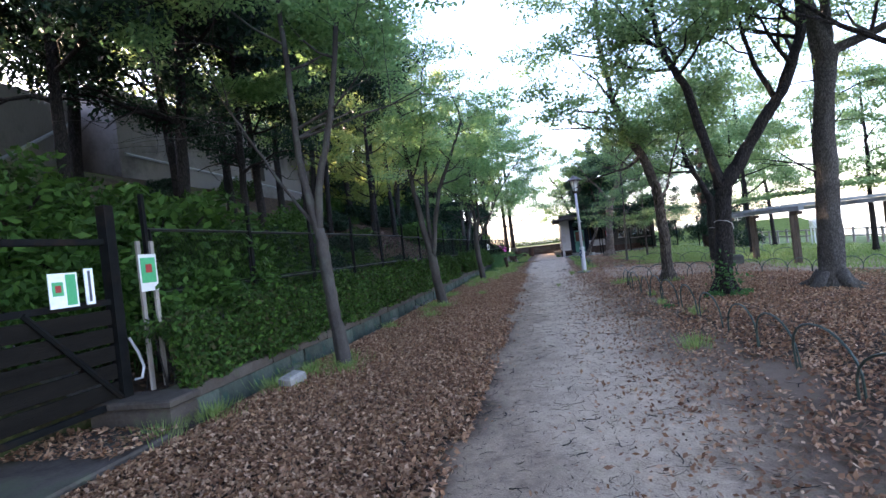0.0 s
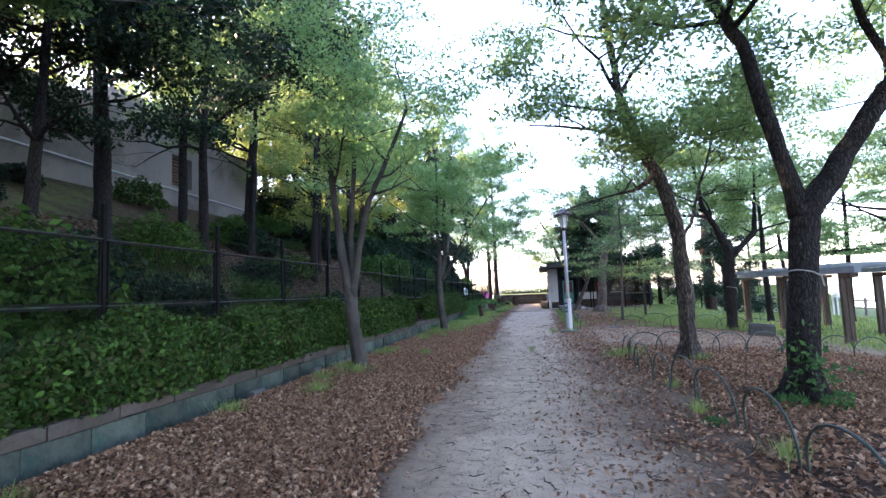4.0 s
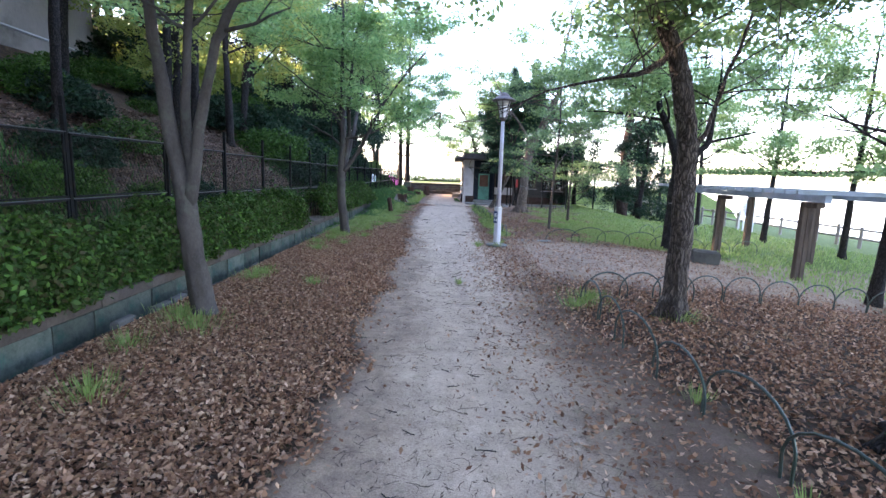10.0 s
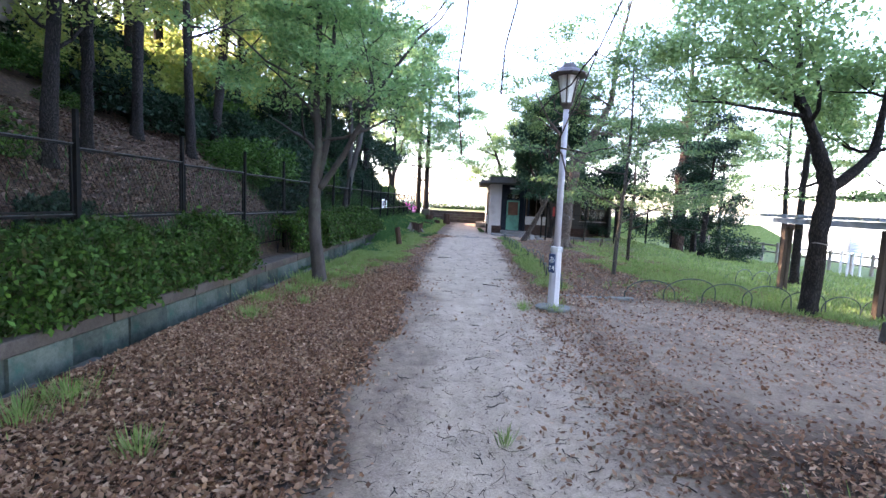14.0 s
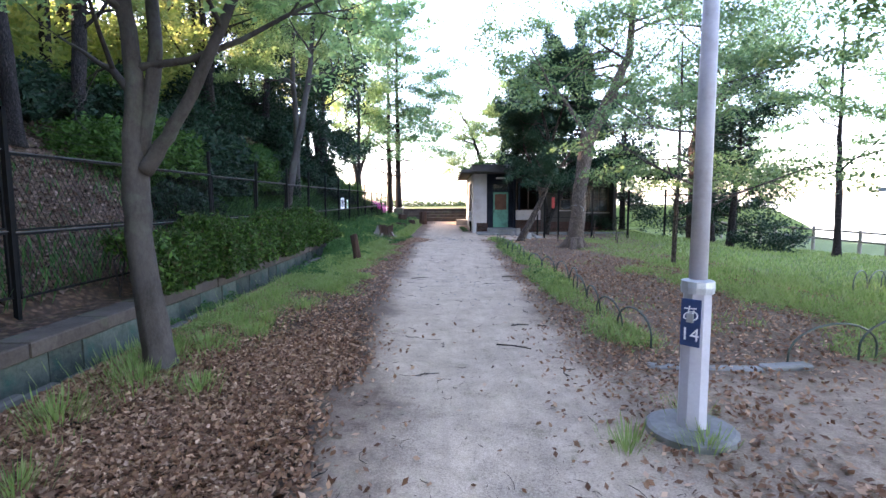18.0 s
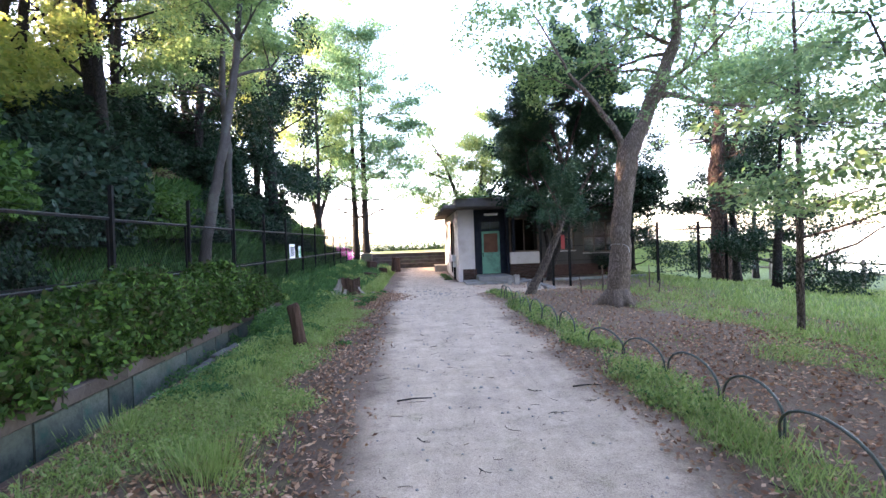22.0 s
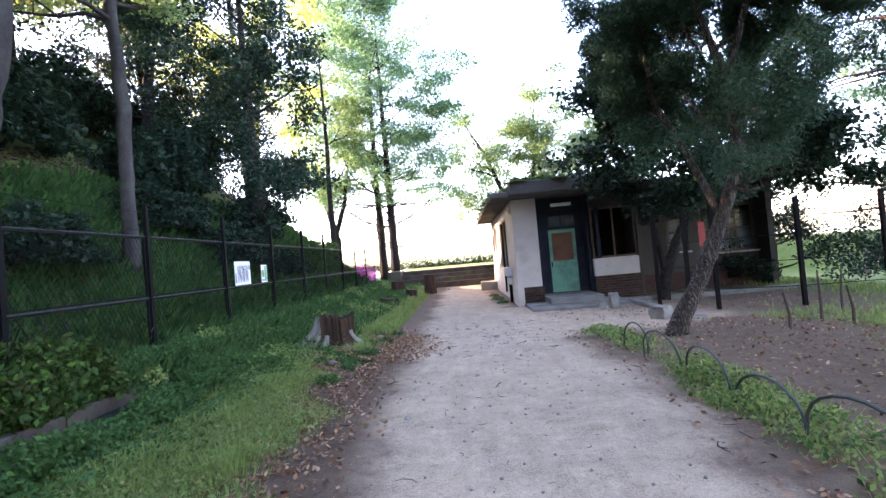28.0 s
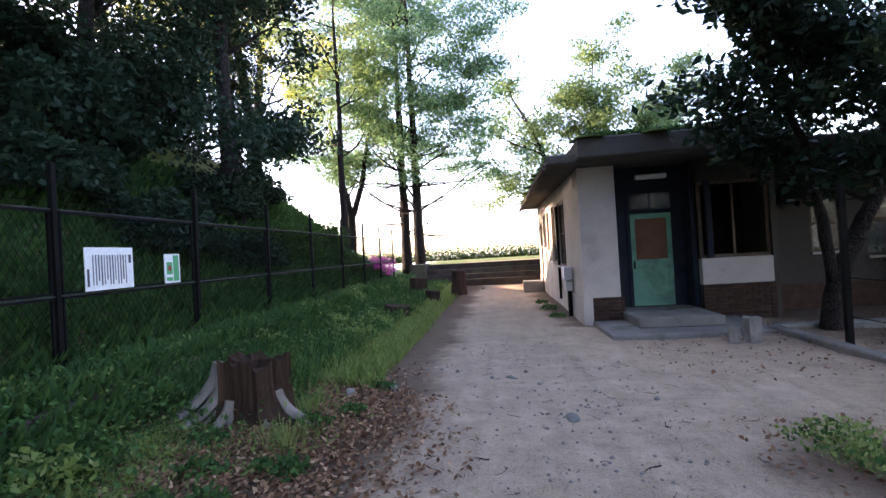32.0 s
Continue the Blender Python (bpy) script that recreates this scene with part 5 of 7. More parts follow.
for k in range(46):
    x, y = (HX - 0.6 + rg.uniform(0, 0.3), rg.uniform(HY - 0.2, HY2)) if k % 2 else (rg.uniform(HX, 5.0), HY - 0.8 + rg.uniform(0, 0.25))
    z = HH + (0.19 if k % 2 else 0.41)
    s = rg.uniform(0.12, 0.3)
    mg.tube([(x, y, z), (x, y, z + 0.03), (x, y, z + 0.06)], [s, s * 0.8, s * 0.2], 7, True, 0.5)
tagged(part("roof_moss", mg, MOSS, hut), kind="stuff")
n = 5200
c = np.stack([np.where(rg.random(n) < 0.5, HX - 0.6 + rg.exponential(0.12, n), rg.uniform(HX - 0.4, 5.1, n)), rg.uniform(HY, HY2, n), np.full(n, HH + 0.24)], 1)
front = c[:, 0] > HX
c[front, 1] = HY - 0.8 + rg.exponential(0.15, front.sum())
c[front, 2] = HH + 0.46
c[:, 2] += rg.normal(size=n) * 0.035
u, v = leaf_axes(rg, n, 0.035, 0.2)
tagged(part("roof_weed_cover", quads("roof_weed_cover", WEEDS, c, u, v), WEEDS, hut), kind="stuff")
# brick courses, each brick on its own
brick_me = [Geo().box(0, 0, 0, w, 0.1, 0.062, None, 0.005).mesh("brick", BRICK) for w in (0.205, 0.1)]


def bricks(x0, x1, y, z0, rows):
    for r in range(rows):
        x = x0
        first = r % 2 == 1
        while x < x1 - 0.03:
            me = brick_me[1] if first or x1 - x < 0.205 else brick_me[0]
            first = False
            ob = part("brick", me, BRICK, hut)
            ob.location = (x, y + rng.uniform(-0.003, 0.003), z0 + r * 0.074)
            x += 0.113 if me is brick_me[1] else 0.218


part("base_front", Geo().box(HX, HY + 0.012, -0.35, 2.68, HY + T, 0.318), MORTAR, hut)
bricks(HX + 0.005, 2.68, HY - 0.012, -0.27, 8)
part("base_counter", Geo().box(4.22, HY + 0.012, -0.35, 5.5, HY + T, 0.466), MORTAR, hut)
bricks(4.22, 5.5, HY - 0.012, -0.27, 10)
part("base_right", Geo().box(5.62, HY + BACK - 0.015, -0.35, HX2 - T - 0.004, HY + BACK + T, 0.318), BRICK, hut)
porch = thing("porch_steps", (0, 0, 0), "two low worn concrete slabs before the green door", "steps", kind="structure")
part("lower_slab", Geo().box(2.12, 41, -0.35, 4.75, 42.67, -0.13, None, 0.015), CONCRETE, porch)
part("upper_slab", Geo().box(2.7, 41.6, -0.128, 4.11, 43.19, 0.045, None, 0.015), CONCRETE, porch)
part("ledge", Geo().box(4.6, 37.9, -0.35, 4.78, 41.28, -0.09, None, 0.02), CONCRETE, porch)
part("ledge", Geo().box(4.8, 41.3, -0.35, 9.6, 41.55, -0.1, None, 0.02), CONCRETE, porch)
mt = thing("meter_box", (HX - 0.02, 43.95, 0), "light grey plastic meter boxes with a pipe on the wall", "meter")
part("upper_box", Geo().box(-0.18, 0, 0.62, 0, 0.42, 0.9, None, 0.02), PLASTIC_GREY, mt)
part("lower_box", Geo().box(-0.14, 0.08, 0.36, 0, 0.3, 0.58, None, 0.02), PLASTIC_GREY, mt)
part("pipe", Geo().tube([(-0.06, 0.15, 0.36), (-0.06, 0.15, -0.3)], 0.05, 8), BLACK_METAL, mt)
# wire fence round the hut's yard
yf = thing("yard_fence", (0, 0, 0), "rusty dark wire fence with thin iron posts", "fence")
YP = [(4.8, 39.7), (4.85, 38.3), (5.5, 38.5), (6.8, 37.9), (8.3, 37.8), (10.2, 38.6), (12.0, 39.8)]
for x, y in YP:
    part("post", Geo().box(x - 0.035, y - 0.035, -0.4, x + 0.035, y + 0.035, 1.95, None, 0.006), BLACK_METAL, yf)
for z in (0.25, 0.75, 1.25, 1.75):
    part("wire", Geo().tube([(x, y, z) for x, y in YP], 0.008, 4, False), BLACK_METAL, yf)
rs = thing("red_sign", (5.22, 38.36, 1.15), "small red vertical sign on an iron post", "sign")
part("board", Geo().box(-0.05, -0.012, 0, 0.07, 0, 0.48), SIGN_RED, rs)
for k, (x, y, h) in enumerate(((4.75, 35.2, 0.5), (5.6, 35.8, 0.75), (6.5, 36.6, 0.8), (5.75, 35.4, 0.55), (7.4, 36.6, 0.7), (6.9, 35.0, 0.45))):
    t = thing("wooden_stick", placed_on(x, y), "thin weathered wooden stick stuck in the ground", "stake")
    part("stick", Geo().tube([(0, 0, -0.1), (0.02, 0.01, h * 0.4), (0.05 * (k % 3 - 1), 0, h)], [0.022, 0.02, 0.012], 6, True, 0.4), WOOD_POST, t)

# ---- the concrete building on the hill ----
hb = thing("hill_building", (0, 0, 0), "grey-beige concrete building high on the wooded slope", "building")
part("wall", pierced("y", -12.4, 0.3, 12.4, 25.4, 4.4, 8.0, [(19.6, 20.7, 5.9, 7.1)]), PLASTER_GREY, hb)
part("end_wall", Geo().box(-22, 25.1, 4.4, -12.41, 25.39, 8.0), PLASTER_GREY, hb)
part("near_wall", Geo().box(-22, 12.41, 4.4, -12.41, 12.7, 8.0), PLASTER_GREY, hb)
part("upper_block", Geo().box(-21, 17.4, 8.16, -12.5, 22.7, 9.0, None, 0.02), PLASTER_GREY, hb)
part("roof", Geo().box(-22.1, 12.3, 8.01, -12.3, 25.5, 8.15, None, 0.02), ROOF, hb)
win = part("window", pierced("y", -12.36, 0.08, 19.6, 20.7, 5.9, 7.1, [(19.68, 20.62, 5.98, 7.02)]), WINDOW_FRAME, hb)
for k in range(8):
    part("louvre", Geo().box(-12.35, 19.68, 6.0 + 0.128 * k, -12.31, 20.62, 6.08 + 0.128 * k), WINDOW_FRAME, win)
part("pipe", Geo().tube([(-12.08, 12.6, 5.9), (-12.08, 25.3, 5.6)], 0.05, 6), GALV, hb)
hb2 = thing("hill_annex", (0, 0, 0), "pale grey annex wall with an outside stair on the hill", "building")
part("wall", Geo().box(-17, 5.2, 4.2, -13.2, 12.0, 7.6), PLASTER_GREY, hb2)
part("stair_rail", Geo().tube([(-13.05, 9.4, 5.3), (-13.05, 11.9, 7.0)], 0.05, 6), GALV, hb2)

# ---- trees by the path ----
def gz_at(x, y):
    return float(ground_z(np.array(float(x)), np.array(float(y))))


def placed(x, y, dz=-0.05):
    return (x, y, gz_at(x, y) + dz)


L1_X, L1_Y = -2.05, 5.9
FLAT = dict(level=0.3, rise=0.07, spread=0.9)
build_tree("young_maple", placed(L1_X, L1_Y), [
    [(0, 0, 0, 0.165), (-0.02, 0, 0.2, 0.125), (-0.07, 0, 0.76, 0.102), (-0.14, 0, 1.52, 0.098), (-0.16, 0, 1.9, 0.105), (-0.21, 0, 2.23, 0.085), (-0.37, 0, 3.0, 0.062), (-0.41, 0.05, 3.83, 0.056), (-0.5, 0.1, 6.2, 0.04)],
    [(-0.19, 0, 2.1, 0.08), (-0.09, 0, 2.86, 0.064), (0.21, 0, 3.81, 0.055), (0.5, 0.1, 5.5, 0.04), (0.8, 0.1, 6.8, 0.03)],
    [(-0.26, 0.02, 2.2, 0.034), (-0.69, 0.05, 2.82, 0.028), (-1.15, 0.1, 3.55, 0.022), (-1.7, 0.2, 4.4, 0.015)]],
    BARK_PALE, LEAF_MAPLE, 11, "slender grey-barked maple with fresh green leaves", thick=0.85, n_leaf=44000, leaf_size=0.046, reach=2.9, opt=FLAT, start=0.8, cloud=(0.3, 0.09), leaf_low=4.9)
build_tree("young_maple", placed(-2.08, 12.9), [
    [(0, 0, 0, 0.18), (-0.03, 0, 0.2, 0.14), (-0.12, 0, 0.78, 0.118), (-0.18, 0, 1.41, 0.118), (-0.37, 0.03, 2.34, 0.082), (-0.53, 0.05, 3.4, 0.07), (-0.7, 0.1, 5.4, 0.05), (-0.7, 0.1, 7.0, 0.035)],
    [(-0.16, 0.03, 1.4, 0.07), (-0.21, 0.1, 2.42, 0.062), (-0.16, 0.15, 3.54, 0.05), (-0.1, 0.3, 5.6, 0.035)],
    [(-0.15, 0, 1.42, 0.085), (0.0, 0, 2.34, 0.068), (0.24, 0, 3.39, 0.058), (0.48, 0, 3.83, 0.05), (1.1, 0, 5.2, 0.03)]],
    BARK_PALE, LEAF_MAPLE, 12, "grey forked maple on the leaf-strewn verge", thick=0.98, n_leaf=19000, leaf_size=0.042, reach=2.3, opt=FLAT, start=0.7, cloud=(0.34, 0.08), leaf_low=4.0)
build_tree("young_maple", placed(-2.05, 21.3), [
    [(0, 0, 0, 0.17), (-0.03, 0, 0.25, 0.13), (-0.13, 0, 1.04, 0.11), (-0.15, 0, 1.97, 0.108), (-0.1, 0, 2.7, 0.08), (-0.15, 0, 3.42, 0.065), (-0.1, 0, 6.2, 0.04)],
    [(-0.13, 0.03, 1.95, 0.08), (0.09, 0.05, 3.0, 0.062), (0.04, 0.1, 3.78, 0.05), (0.2, 0.1, 5.6, 0.03)],
    [(-0.06, 0, 1.9, 0.075), (0.17, 0, 2.22, 0.062), (0.42, 0, 2.59, 0.055), (0.98, 0, 3.73, 0.042), (1.7, 0.2, 4.8, 0.025)]],
    BARK_PALE, LEAF_MAPLE, 13, "grey-brown forked maple beside the drain", thick=0.95, n_leaf=28000, leaf_size=0.046, reach=2.4, opt=FLAT, start=0.6, cloud=(0.34, 0.08), leaf_low=3.1)
build_tree("oak_tree", placed(4.12, 13.5), [
    [(0.0, 0, 0, 0.26), (0.0, 0, 0.3, 0.2), (0.01, 0, 1.0, 0.175), (0.01, 0, 1.9, 0.168), (-0.07, 0, 2.7, 0.16), (-0.28, 0, 3.5, 0.148), (-0.55, 0, 4.0, 0.135), (-0.9, 0, 5.2, 0.11), (-1.1, 0, 7.0, 0.07), (-1.0, 0.1, 8.6, 0.05)],
    [(-0.3, 0, 3.65, 0.06), (-0.5, -0.05, 3.42, 0.05), (-0.8, -0.1, 3.26, 0.042), (-1.15, -0.15, 3.2, 0.03)],
    [(0.02, 0, 2.3, 0.05), (0.25, 0.1, 2.6, 0.04), (0.4, 0.15, 3.1, 0.035), (0.8, 0.3, 4.2, 0.025)]],
    BARK, LEAF_FRESH, 14, "tall rugged oak leaning over the path", thick=0.74, n_leaf=30000, leaf_size=0.052, limbs=11, reach=2.7, start=0.66, cloud=(0.32, 0.12), roots=4, leaf_low=3.9)
build_tree("oak_tree", placed(4.5, 10.2), [
    [(-0.04, 0, 0, 0.25), (0.0, 0, 0.35, 0.185), (0.08, 0, 1.28, 0.17), (0.2, 0, 2.26, 0.175), (0.49, 0, 2.65, 0.14), (1.07, 0, 3.52, 0.12), (1.46, 0, 4.01, 0.12), (1.86, 0, 4.99, 0.1), (2.02, 0.1, 6.2, 0.08), (2.1, 0.1, 7.4, 0.05)],
    [(0.14, 0, 2.2, 0.12), (-0.08, 0, 3.34, 0.1), (-0.26, 0, 4.33, 0.09), (-0.59, 0, 4.98, 0.08), (-0.7, 0.1, 5.6, 0.07)],
    [(1.3, 0.0, 3.85, 0.06), (0.9, -0.1, 4.8, 0.05), (0.6, -0.3, 6.4, 0.03)]],
    BARK_DARK, LEAF_FRESH, 15, "dark forked oak with a rope tied round it", thick=0.88, n_leaf=26000, leaf_size=0.052, limbs=10, reach=2.5, start=0.72, cloud=(0.32, 0.12), roots=4, leaf_low=4.2)
build_tree("camphor_tree", placed(6.9, 11.2), [
    [(0, 0, 0, 0.4), (0.02, 0, 0.4, 0.27), (0.1, 0, 1.83, 0.235), (0.2, 0, 3.7, 0.225), (0.38, 0, 4.96, 0.23), (0.1, 0, 6.22, 0.15), (-0.1, 0, 7.5, 0.12), (-0.3, 0, 9.0, 0.08)],
    [(0.4, 0, 4.8, 0.15), (0.55, 0, 5.08, 0.13), (1.3, 0.1, 5.32, 0.1), (2.25, 0.2, 5.7, 0.07)], [(0.4, 0, 5.0, 0.13), (0.6, 0.2, 6.6, 0.1), (0.7, 0.3, 8.6, 0.06)]],
    BARK_GREY, LEAF_FRESH, 16, "tall straight grey broadleaf tree on leaf litter", thick=0.85, n_leaf=24000, leaf_size=0.055, cloud=(0.35, 0.16), reach=3.2, start=0.76, roots=5, leaf_low=4.5)
build_tree("cherry_tree", placed(7.8, 22.1), [
    [(0, 0, 0, 0.27), (0, 0, 0.3, 0.21), (0.05, 0, 1.5, 0.19), (0.1, 0, 2.7, 0.2), (-0.25, 0, 3.6, 0.13), (-0.65, 0, 4.4, 0.1), (-0.8, 0, 5.8, 0.06)],
    [(0.12, 0, 2.6, 0.15), (0.6, 0, 3.0, 0.12), (1.0, 0.1, 3.4, 0.1), (1.1, 0.1, 4.8, 0.06)]],
    BARK_DARK, LEAF_FRESH, 17, "dark forked tree with pale rope on its trunk", thick=0.78, n_leaf=22000, leaf_size=0.06, cloud=(0.35, 0.16), reach=2.8, start=0.7, leaf_low=2.6)
build_tree("sapling", placed(4.65, 24.8), [
    [(0, 0, 0, 0.075), (0.02, 0, 1.0, 0.065), (0.1, 0, 2.2, 0.055), (0.16, 0, 3.6, 0.042), (0.1, 0, 5.6, 0.02)]],
    BARK_GREY, LEAF_SAPLING, 18, "slender young tree in thin grass with layered leaves", thick=0.75, n_leaf=15000, leaf_size=0.038, reach=2.3, start=0.34, limbs=12, opt=dict(level=0.12, rise=-0.01, spread=0.9), cloud=(0.28, 0.06), leaf_low=1.6)
build_tree("sapling", placed(6.4, 29.3), [
    [(0, 0, 0, 0.06), (0.0, 0, 1.2, 0.052), (0.05, 0, 2.4, 0.045), (0.0, 0, 5.4, 0.02)]],
    BARK, LEAF_SAPLING, 19, "thin young tree on the lawn", n_leaf=9500, leaf_size=0.042, reach=1.9, start=0.36, limbs=9, opt=dict(level=0.12, rise=0.0), cloud=(0.4, 0.08), leaf_low=1.9)
build_tree("old_oak", placed(4.72, 32.6), [
    [(0, 0, 0, 0.36), (0.02, 0, 0.3, 0.28), (0.1, 0, 1.4, 0.235), (0.22, 0, 2.7, 0.24), (0.36, 0, 3.5, 0.25), (0.75, 0, 4.3, 0.19), (1.15, 0, 5.1, 0.17), (1.6, 0.1, 6.1, 0.13), (1.7, 0.1, 8.0, 0.08)],
    [(0.3, 0, 3.4, 0.12), (0.1, 0, 3.95, 0.09), (-0.3, 0.1, 4.6, 0.065), (-0.9, 0.1, 5.3, 0.045), (-1.4, 0.1, 6.2, 0.025)],
    [(1.0, 0, 4.8, 0.09), (1.6, 0.2, 4.85, 0.075), (2.5, 0.4, 4.7, 0.06), (3.8, 0.5, 4.6, 0.03)]],
    BARK_OAK, LEAF_FRESH, 20, "old tan-barked oak with spreading roots and high crown", thick=0.88, n_leaf=24000, leaf_size=0.055, reach=3.2, start=0.72, roots=6, cloud=(0.32, 0.12), leaf_low=4.8)
JUN = dict(level=1.0, rise=0.1, spread=0.8, bend=0.25)
build_tree("juniper", placed(3.42, 35.65), [
    [(-0.02, 0, 0, 0.19), (0.1, 0, 0.3, 0.145), (0.4, 0, 0.8, 0.13), (0.74, 0, 1.54, 0.12), (1.15, 0, 2.5, 0.1), (1.1, 0.1, 3.8, 0.08), (0.75, 0.1, 5.0, 0.05), (0.6, 0.1, 6.0, 0.03)],
    [(0.8, 0, 1.7, 0.07), (0.55, 0.3, 2.7, 0.06), (0.2, 0.5, 3.6, 0.045), (0.1, 0.5, 4.8, 0.03)],
    [(1.1, 0, 2.45, 0.07), (1.6, 0.1, 3.0, 0.055), (2.0, 0.2, 3.6, 0.045), (2.2, 0.2, 4.4, 0.035), (2.3, 0.2, 5.4, 0.025)],
    [(1.12, 0.1, 3.6, 0.07), (1.4, 0, 4.6, 0.055), (1.8, 0, 5.8, 0.04), (1.9, 0, 6.6, 0.025)]],
    BARK, LEAF_CONIFER, 21, "leaning dark green juniper before the hut", thick=0.85, n_leaf=230000, leaf_size=0.046, flat=0.0, cloud=(0.15, 0.13), reach=1.5, start=0.5, limbs=15, opt=JUN, ratio=0.22, droop=0.2, leaf_low=2.2)
build_tree("magnolia", placed(5.5, 41.2), [
    [(0, 0, 0, 0.16), (0.1, 0, 0.7, 0.13), (0.45, 0, 1.5, 0.12), (0.9, 0, 2.3, 0.1), (1.2, 0, 3.4, 0.08), (1.2, 0, 5.0, 0.05)],
    [(0.1, 0, 0.8, 0.09), (-0.1, -0.1, 1.8, 0.075), (-0.4, -0.3, 3.0, 0.055), (-1.2, -0.8, 4.2, 0.03)],
    [(1.0, 0, 2.6, 0.06), (1.9, -0.5, 3.0, 0.045), (3.0, -0.8, 3.1, 0.03), (3.8, -0.9, 3.0, 0.02)]],
    BARK_DARK, LEAF_DARK, 22, "dark glossy-leaved evergreen overhanging the hut roof", n_leaf=24000, leaf_size=0.085, flat=0.3, cloud=(0.28, 0.2), reach=2.1, start=0.5, limbs=13, leaf_low=2.1)
build_tree("locust_tree", placed(-4.75, 33.2), [
    [(0, 0, 0, 0.15), (0.08, 0, 0.7, 0.125), (0.33, 0, 2.0, 0.115), (0.62, 0, 3.3, 0.1), (0.95, 0, 5.0, 0.08), (1.3, 0, 8.0, 0.04)]],
    BARK_PALE, LEAF_FRESH, 23, "leaning pale-trunked tree on the bank", n_leaf=18000, leaf_size=0.05, reach=2.4, start=0.72, cloud=(0.33, 0.12), leaf_low=3.0)
build_tree("locust_tree", placed(-5.5, 37.0), [
    [(0, 0, 0, 0.14), (0.0, 0, 1.5, 0.12), (0.05, 0, 3.0, 0.11), (-0.05, 0, 5.0, 0.09), (0.2, 0, 8.5, 0.04)]],
    BARK_PALE, LEAF_FRESH, 24, "pale slender tree on the bank behind the fence", n_leaf=18000, leaf_size=0.05, reach=2.4, start=0.66, cloud=(0.33, 0.12), leaf_low=3.2)
CEDAR = dict(level=0.08, rise=-0.02, spread=0.8, bend=0.1)
build_tree("tall_cedar", placed(13.3, 42.2), [
    [(0, 0, 0, 0.48), (0, 0, 0.4, 0.38), (0, 0, 3.0, 0.33), (-0.1, 0, 5.0, 0.3), (0.1, 0, 7.0, 0.22), (0, 0, 11.0, 0.1)],
    [(0.0, 0, 5.2, 0.17), (0.7, 0, 5.9, 0.14), (1.2, 0, 7.5, 0.1), (1.3, 0, 10, 0.05)]],
    BARK_RED, LEAF_CEDAR, 25, "tall reddish-trunked cedar beyond the lawn", n_leaf=30000, leaf_size=0.09, reach=4.6, start=0.36, limbs=20, opt=CEDAR, cloud=(0.5, 0.13), ratio=0.25, droop=0.8, leaf_low=2.8)
for k, (x, y) in enumerate(((-4.0, 56.2), (-3.2, 55.2))):
    build_tree("conifer", placed(x, y), [
        [(0, 0, 0, 0.26), (0, 0, 3.0, 0.2), (0, 0, 7.0, 0.15), (0, 0, 14.5 - k, 0.04)]],
        BARK_DARK, LEAF_CEDAR, 26 + k, "tall straight conifer with light layered branches", n_leaf=44000, leaf_size=0.08, reach=4.0, start=0.26, limbs=30, opt=dict(CEDAR, spread=0.9, bend=0.16), cloud=(0.5, 0.17), ratio=0.45, leaf_low=4.2)
build_tree("forked_tree", placed(-6.5, 55.5), [
    [(0, 0, 0, 0.24), (0.1, 0, 1.6, 0.2), (-0.3, 0, 3.2, 0.14), (-0.7, 0, 6.0, 0.07)], [(0.1, 0, 1.5, 0.16), (0.7, 0, 3.2, 0.12), (1.2, 0, 6.0, 0.06)]],
    BARK_DARK, LEAF_FRESH, 29, "dark forked tree where the slope runs out", n_leaf=6000, leaf_size=0.08, reach=2.6, leaf_low=3.5)
build_tree("leaning_tree", placed(16.4, 22.6), [
    [(0, 0, 0, 0.3), (0.25, 0, 0.5, 0.24), (1.0, 0, 1.2, 0.2), (1.6, 0.1, 2.0, 0.15), (1.7, 0.1, 3.2, 0.1), (2.2, 0.2, 4.6, 0.05)],
    [(1.0, 0, 1.15, 0.12), (0.5, 0.1, 1.9, 0.09), (-0.4, 0.1, 2.5, 0.07), (-1.4, 0.2, 2.9, 0.04)]],
    BARK_DARK, LEAF_FRESH, 28, "dark crooked tree leaning beside the log fence", n_leaf=9000, leaf_size=0.07, cloud=(0.38, 0.14), reach=2.3, start=0.6, limbs=7, leaf_low=2.0)
build_tree("broadleaf_tree", placed(4.6, 57.7), [
    [(0, 0, 0, 0.3), (-0.3, 0, 1.4, 0.24), (-1.1, 0, 3.4, 0.16), (-2.0, 0, 6.0, 0.08)], [(-0.3, 0, 1.4, 0.2), (0.4, 0, 3.6, 0.16), (0.8, 0, 7.4, 0.08)], [(0.3, 0, 3.2, 0.12), (1.8, 0, 5.0, 0.08), (3.2, 0, 6.4, 0.05)]],
    BARK_DARK, LEAF_SAPLING, 30, "spreading broadleaf tree behind the hut", n_leaf=44000, leaf_size=0.085, reach=3.6, limbs=10, start=0.45, leaf_low=2.2)

# ropes round trunks
for x, y, z, r in ((4.6, 10.2, 1.5, 0.158), (7.87, 22.1, 1.2, 0.162), (4.8, 32.6, 1.35, 0.2)):
    t = thing("rope_tie", (x, y, z), "pale rope tied round a trunk with loose ends", "rope")
    part("loop", Geo().tube([(math.cos(a) * r, math.sin(a) * r, 0.02 * math.sin(a * 2)) for a in np.linspace(0, 2 * math.pi, 17)], 0.007, 5, False), ROPE, t)
    part("loose_end", Geo().tube([(0.02, -r - 0.015, 0), (0.1, -r - 0.05, -0.06), (0.12, -r - 0.05, -0.18)], 0.01, 4), ROPE, t)

